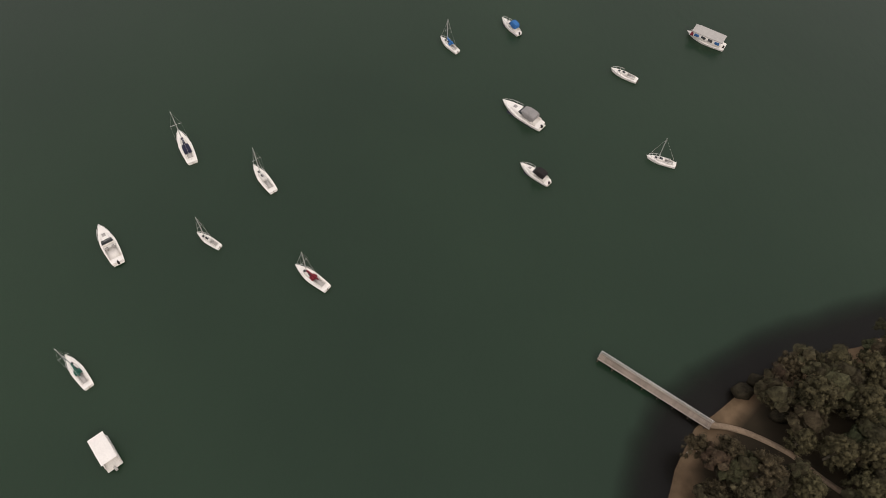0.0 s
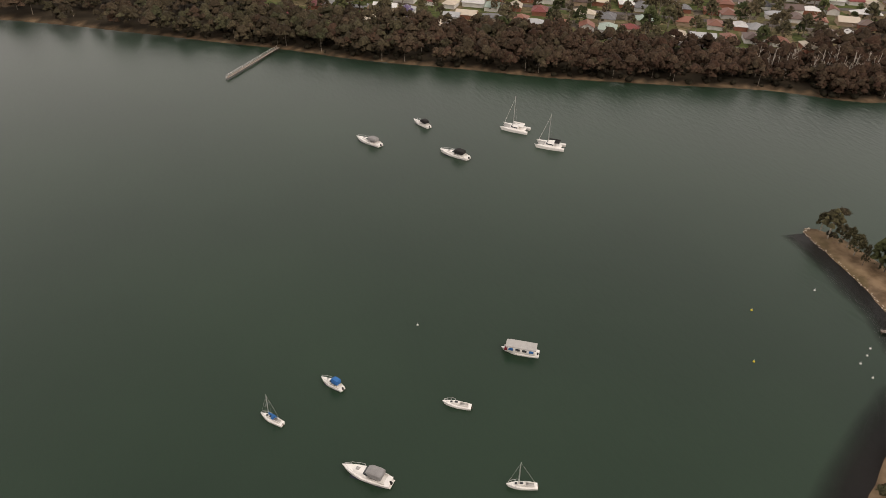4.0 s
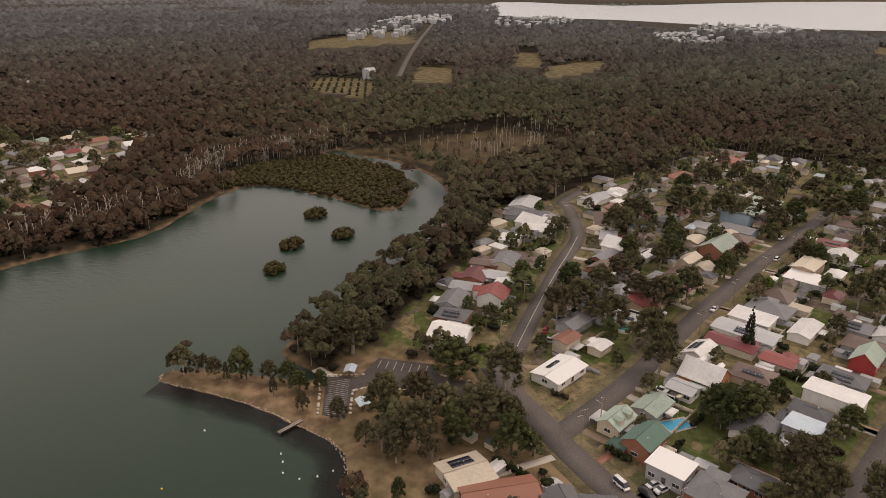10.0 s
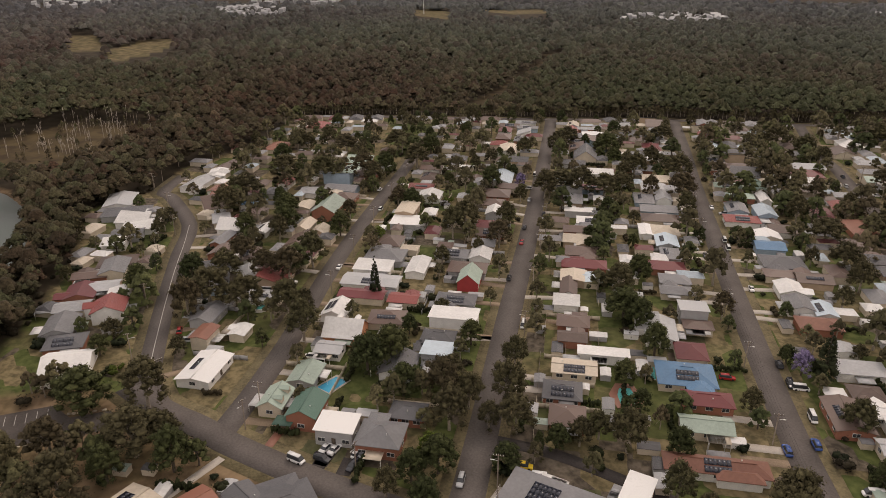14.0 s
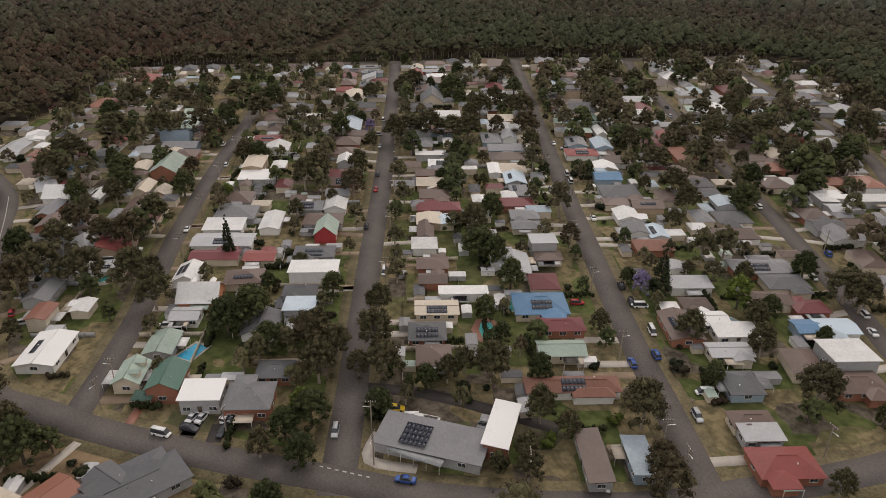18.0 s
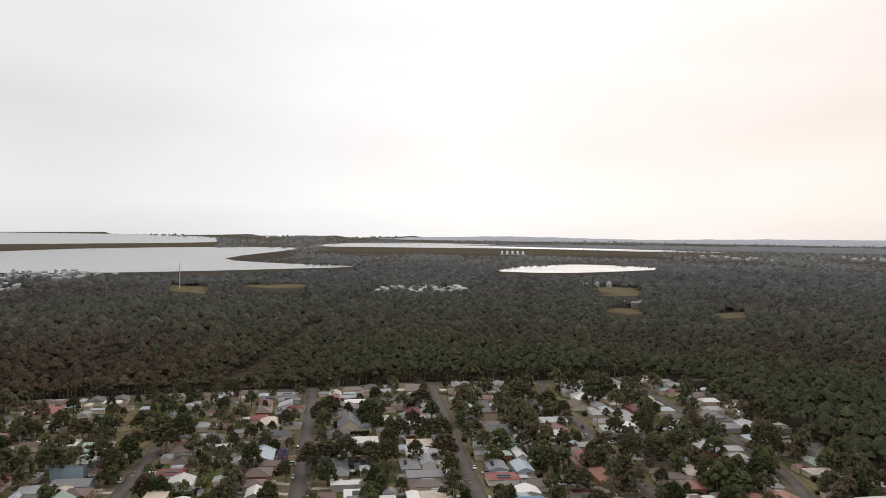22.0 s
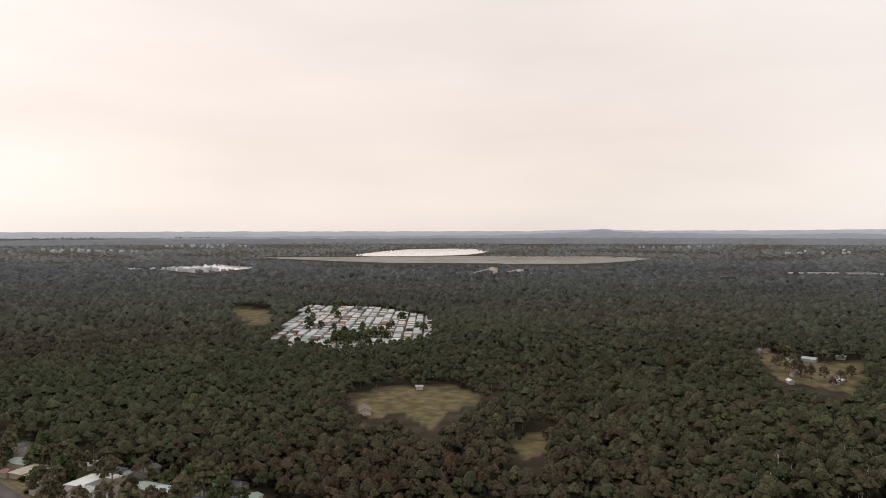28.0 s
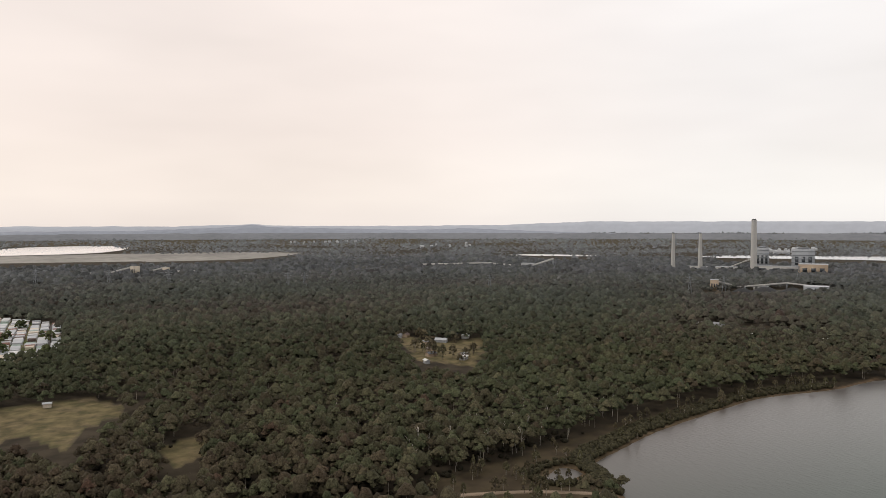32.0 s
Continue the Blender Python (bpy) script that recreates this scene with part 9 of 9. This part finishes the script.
def conveyor(x0, y0, z0, x1, y1, z1, width, label):
    a, b = Vector((x0, y0, G + z0)), Vector((x1, y1, G + z1))
    L = (b - a).length
    d = b - a
    yaw = math.degrees(math.atan2(d.y, d.x))
    pitch = -math.degrees(math.asin(d.z / L))
    ob = thing("conveyor", pose(x0, y0, 0, 0, 0, yaw), label, "conveyor", "conveyors")
    g = boxes_mesh("gallery", [(L / 2, 0, 0, L, width, width * 0.9)], M["stack_concrete"])
    part("gallery", g, ob, m=pose(0, 0, G + z0, 0, pitch, 0))
    n = max(2, int(L / 40))
    for i in range(n + 1):
        f = i / n
        zz = G + z0 + (z1 - z0) * f
        part("trestle", boxes_mesh("trestle", [(f * math.hypot(d.x, d.y), s * width * 0.5, zz / 2, 1.2, 0.8, zz) for s in (-1, 1)], M["steel_grey"]), ob)
    return ob


conveyor(-1100, -1700, 9, -1235, -1560, 15, 5, "long pale enclosed coal conveyor on trestles")
conveyor(-1235, -1560, 15, -1310, -1480, 6, 4.5, "pale enclosed conveyor sloping down to a loader")
conveyor(-1310, -1480, 4, -1400, -1470, 26, 4.5, "inclined pale conveyor up to a transfer tower")
conveyor(-1140, -760, 18, -1195, -735, 4, 3, "inclined conveyor from the transfer tower")
conveyor(-1190, -730, 7, -1260, -690, 13, 3, "arched pale conveyor over the coal yard")
conveyor(-1260, -690, 13, -1310, -640, 5, 3, "pale conveyor leading down to the sheds")
conveyor(-1740, -1130, 6, -1745, -1060, 34, 4, "inclined conveyor rising to the boiler house")
conveyor(-280, -1835, 6, -330, -1800, 22, 4, "inclined pale mine conveyor")
conveyor(-380, -1840, 8, -410, -1815, 18, 4, "inclined pale mine conveyor to a silo")
conveyor(-405, -1815, 7, -480, -1800, 7, 4, "level pale mine conveyor gallery")
block("mine_tower", -335, -1798, 16, 14, 24, "wall_cream", "pale square mine tower", "building")
block("mine_tower", -410, -1812, 12, 12, 18, "wall_cream", "pale mine transfer tower", "building")
block("mine_shed", -255, -1850, 50, 12, 7, "wall_cream", "low cream mine building", "building")
block("mine_shed", -1330, -1500, 34, 22, 14, "wall_grey", "grey loader house of the coal conveyor", "building")
for x, y, r in ((-1190, -690, 26), (-1235, -665, 20), (-1160, -715, 18)):
    V = [(r * math.cos(t), r * math.sin(t), 0) for t in a24] + [(r * 0.3 * math.cos(t), r * 0.3 * math.sin(t), r * 0.33) for t in a24]
    pile = new("coal_heap", poly_mesh("coal_heap", V, [(i, (i + 1) % 24, 24 + (i + 1) % 24, 24 + i) for i in range(24)] + [tuple(range(24, 48))], M["coal"], True))
    pile.location = (x, y, G)
    tagged(pile, "black conical coal heap in the yard", "coal heap", "coal heaps")
# turbines of the far station
for i in range(5):
    p = bearing_point(132.3 + 0.42 * i, -1.62)
    ob = thing("exhaust_stack", Matrix.Translation(p) @ pose(0, 0, 0, 0, 0, 30), "white square exhaust stack of a distant gas turbine", "chimney", "gas turbine stacks")
    part("stack", boxes_mesh("stack", [(0, 0, 10, 9, 9, 26)], M["gelcoat"]), ob)
    part("hall", boxes_mesh("hall", [(0, 0, 4, 22, 12, 8)], M["cladding"]), ob)

# ---- transmission pylons ----
def pylon_me(h):
    s, c = [], h * 0.10
    lev = [0, 0.25, 0.5, 0.72, 0.88, 1.0]
    wid = [c, c * 0.8, c * 0.55, c * 0.32, c * 0.22, c * 0.06]
    for (l0, w0), (l1, w1) in zip(zip(lev, wid), zip(lev[1:], wid[1:])):
        q = ((1, 1), (1, -1), (-1, -1), (-1, 1))
        for (ax, ay), (bx, by) in zip(q, q[1:] + q[:1]):
            s.append(((ax * w0, ay * w0, l0 * h), (ax * w1, ay * w1, l1 * h), 0.22))
            s.append(((ax * w0, ay * w0, l0 * h), (bx * w1, by * w1, l1 * h), 0.13))
    tower = rod_me("tower", s, M["steel_grey"], 4)
    arms = [rod_me("arm", [((-h * k, 0, h * z), (h * k, 0, h * z), 0.22), ((-h * k, 0, h * z), (0, 0, h * (z + 0.06)), 0.14), ((h * k, 0, h * z), (0, 0, h * (z + 0.06)), 0.14)], M["steel_grey"], 4) for k, z in ((0.2, 0.68), (0.24, 0.8), (0.16, 0.91))]
    return tower, arms


TOWER, ARMS = pylon_me(34)
for x, y in ((-490, -1214), (-515, -1195), (-765, -956), (-1014, -721), (-330, -1440), (-110, -1600), (90, -1730), (-230, -1500), (300, -1900), (430, -2010), (-1065, -690), (-1500, -800), (-1650, -760), (-1460, -1160), (-1520, -1260)):
    ob = thing("pylon", pose(x, y, G, 0, 0, 130), "grey lattice transmission pylon above the woods", "pylon", "transmission pylons")
    part("tower", TOWER, ob)
    for am in ARMS:
        part("arm", am, ob)
mt = thing("radio_mast", pose(1480, -420, G), "slim pale lattice radio mast above the woods", "mast")
part("tower", rod_me("tower", [((math.cos(a) * 1.2, math.sin(a) * 1.2, 0), (math.cos(a) * 0.5, math.sin(a) * 0.5, 52), 0.25) for a in (0, 2.1, 4.2)] + [((math.cos(a) * 1.2, math.sin(a) * 1.2, z), (math.cos(a + 2.1) * 1.1, math.sin(a + 2.1) * 1.1, z + 5), 0.15) for z in range(0, 50, 5) for a in (0, 2.1, 4.2)], M["alloy"], 4), mt)
part("antenna", rod_me("antenna", [((0, 0, 50), (0, 0, 58), 0.3), ((-1.5, 0, 46), (1.5, 0, 46), 0.5)], M["gelcoat"], 6), mt)

# ---- scattered buildings in the clearings and far townships ----
fr = random.Random(17)
for x, y, w, roof in ((10, -424, 13, "brown"), (-31, -488, 5, "silver"), (-355, -470, 9, "white"), (-392, -560, 12, "silver"), (-430, -570, 14, "white"), (-372, -610, 10, "grey"), (-318, -474, 7, "white"), (-440, -600, 12, "dark"), (-718, -482, 14, "white"), (-694, -399, 15, "white"), (-745, -350, 16, "silver"), (-783, -347, 15, "white"), (-730, -470, 12, "grey"), (-680, -440, 12, "silver")):
    simple_house(x, y, fr.uniform(0, 180), w, w * 0.55, roof, fr.choice(["white", "cream", "grey"]), "gable", "farm buildings", "farmhouse")


def township(cx, cy, rx, ry, n, label):
    """A far cluster of roofs among trees, each too small to pick apart."""
    V, F = [], []
    for _ in range(n):
        a, q = fr.uniform(0, 6.283), fr.uniform(0, 1) ** 0.5
        x, y = cx + rx * q * math.cos(a), cy + ry * q * math.sin(a)
        w, d, t = fr.uniform(4, 9), fr.uniform(3, 5), fr.uniform(0, 3.14)
        c, s = math.cos(t), math.sin(t)
        z = float(rise(np.array([x]), np.array([y]))[0]) + fr.uniform(5, 9)
        b = len(V)
        for px, py, pz in ((-w, -d, -6), (w, -d, -6), (w, d, -6), (-w, d, -6), (-w, -d, 4), (w, -d, 4), (w, d, 4), (-w, d, 4), (-w, 0, 6.5), (w, 0, 6.5)):
            V.append((x + px * c - py * s, y + px * s + py * c, z + pz))
        F += [(b, b + 1, b + 5, b + 4), (b + 2, b + 3, b + 7, b + 6), (b + 1, b + 2, b + 6, b + 9, b + 5), (b + 3, b, b + 4, b + 8, b + 7), (b + 4, b + 5, b + 9, b + 8), (b + 6, b + 7, b + 8, b + 9)]
    tagged(new("township", poly_mesh("township", V, F, M["roof_" + fr.choice(["silver", "grey", "silver"])])), label, "houses", kind="stuff")


township(1150, -790, 70, 110, 60, "far pale roofs of a township among trees")
township(1590, -80, 130, 70, 70, "far pale roofs of a lakeside township")
township(1950, -250, 220, 160, 60, "far scattered roofs along the lake shore")
township(1550, 560, 160, 60, 30, "pale sheds beside a far highway")
township(2050, 620, 260, 90, 60, "far roofs of a township by the highway")
township(2100, 300, 260, 120, 60, "far roofs above the eastern lake")
township(1080, -1240, 40, 40, 6, "pale sheds beside a paddock")
township(560, -2150, 130, 60, 26, "far white roofs of a works")
township(420, -2030, 60, 30, 10, "far white roofs of a works")
township(845, 345, 14, 10, 3, "small sheds of a plant nursery")
nx, ny = np.meshgrid(np.arange(700, 880, 3.2), np.arange(285, 420, 9.0))
nx, ny = nx.ravel() + rng.uniform(-0.5, 0.5, nx.size), ny.ravel() + 0.35 * (nx.ravel() - 790) + rng.uniform(-0.6, 0.6, nx.size)
k = inside(FIELDS[13], nx, ny) & (np.sin(nx * 0.13 + ny * 0.05) > -0.6)
C = np.stack([nx, ny, np.full(len(nx), G + 0.7)], -1)[k]
tagged(new("nursery_rows", mesh_np("nursery_rows", *blobs(C, rng.uniform(1.0, 2.0, len(C)), LOW_V, LOW_F, 0.8, 0.3), M["leaf_green"], True)), "rows of potted trees in a plant nursery", "plants", kind="stuff")
township(740, -920, 30, 20, 5, "sheds by a far paddock")
for a, e, n in ((215, -1.6, 10), (205, -1.3, 14), (240, -1.9, 40), (160, -1.5, 30), (150, -1.6, 30), (168, -1.2, 20)):
    p = bearing_point(a, e)
    township(p[0], p[1], 220, 90, n, "faint far roofs among woods")
tagged(new("road", ribbon("road", [(800, 290), (1175, 382), (1712, 501), (2368, 641)], 7.5, G + 0.6, M["asphalt"], 4)), "straight pale highway through the woods", "road", kind="structure")
tagged(new("track", ribbon("track", [(352, -470), (338, -500), (325, -560), (300, -640)], 5, G + 0.2, M["gravel"], 4)), "pale sandy track into the woods", "track", kind="structure")
tagged(new("clearing", ribbon("clearing", [(285, -1891), (122, -1754), (-78, -1577), (-273, -1457), (-500, -1330)], 26, G + 0.4, M["gravel"], 4)), "pale cleared strip under the power line", "track", kind="structure")
tagged(new("clearing", ribbon("clearing", [(507, 1298), (294, 885), (222, 785)], 14, G + 0.3, M["gravel"], 4)), "straight cleared strip through the woods", "track", kind="structure")
tagged(new("track", ribbon("track", [(-160, -214), (-180, -205), (-200, -193), (-222, -174)], 3.5, G + 0.1, M["gravel"], 4)), "pale sandy track along the shore", "track", kind="structure")
tagged(new("track", ribbon("track", [(47.6, 39.0), (50.8, 38.7), (54.6, 37.6), (60.6, 34.6), (65.2, 30.6), (72, 26)], 1.0, G + 0.12, M["gravel"], 4)), "pale gravel footpath from the jetty into the trees", "track", kind="structure")
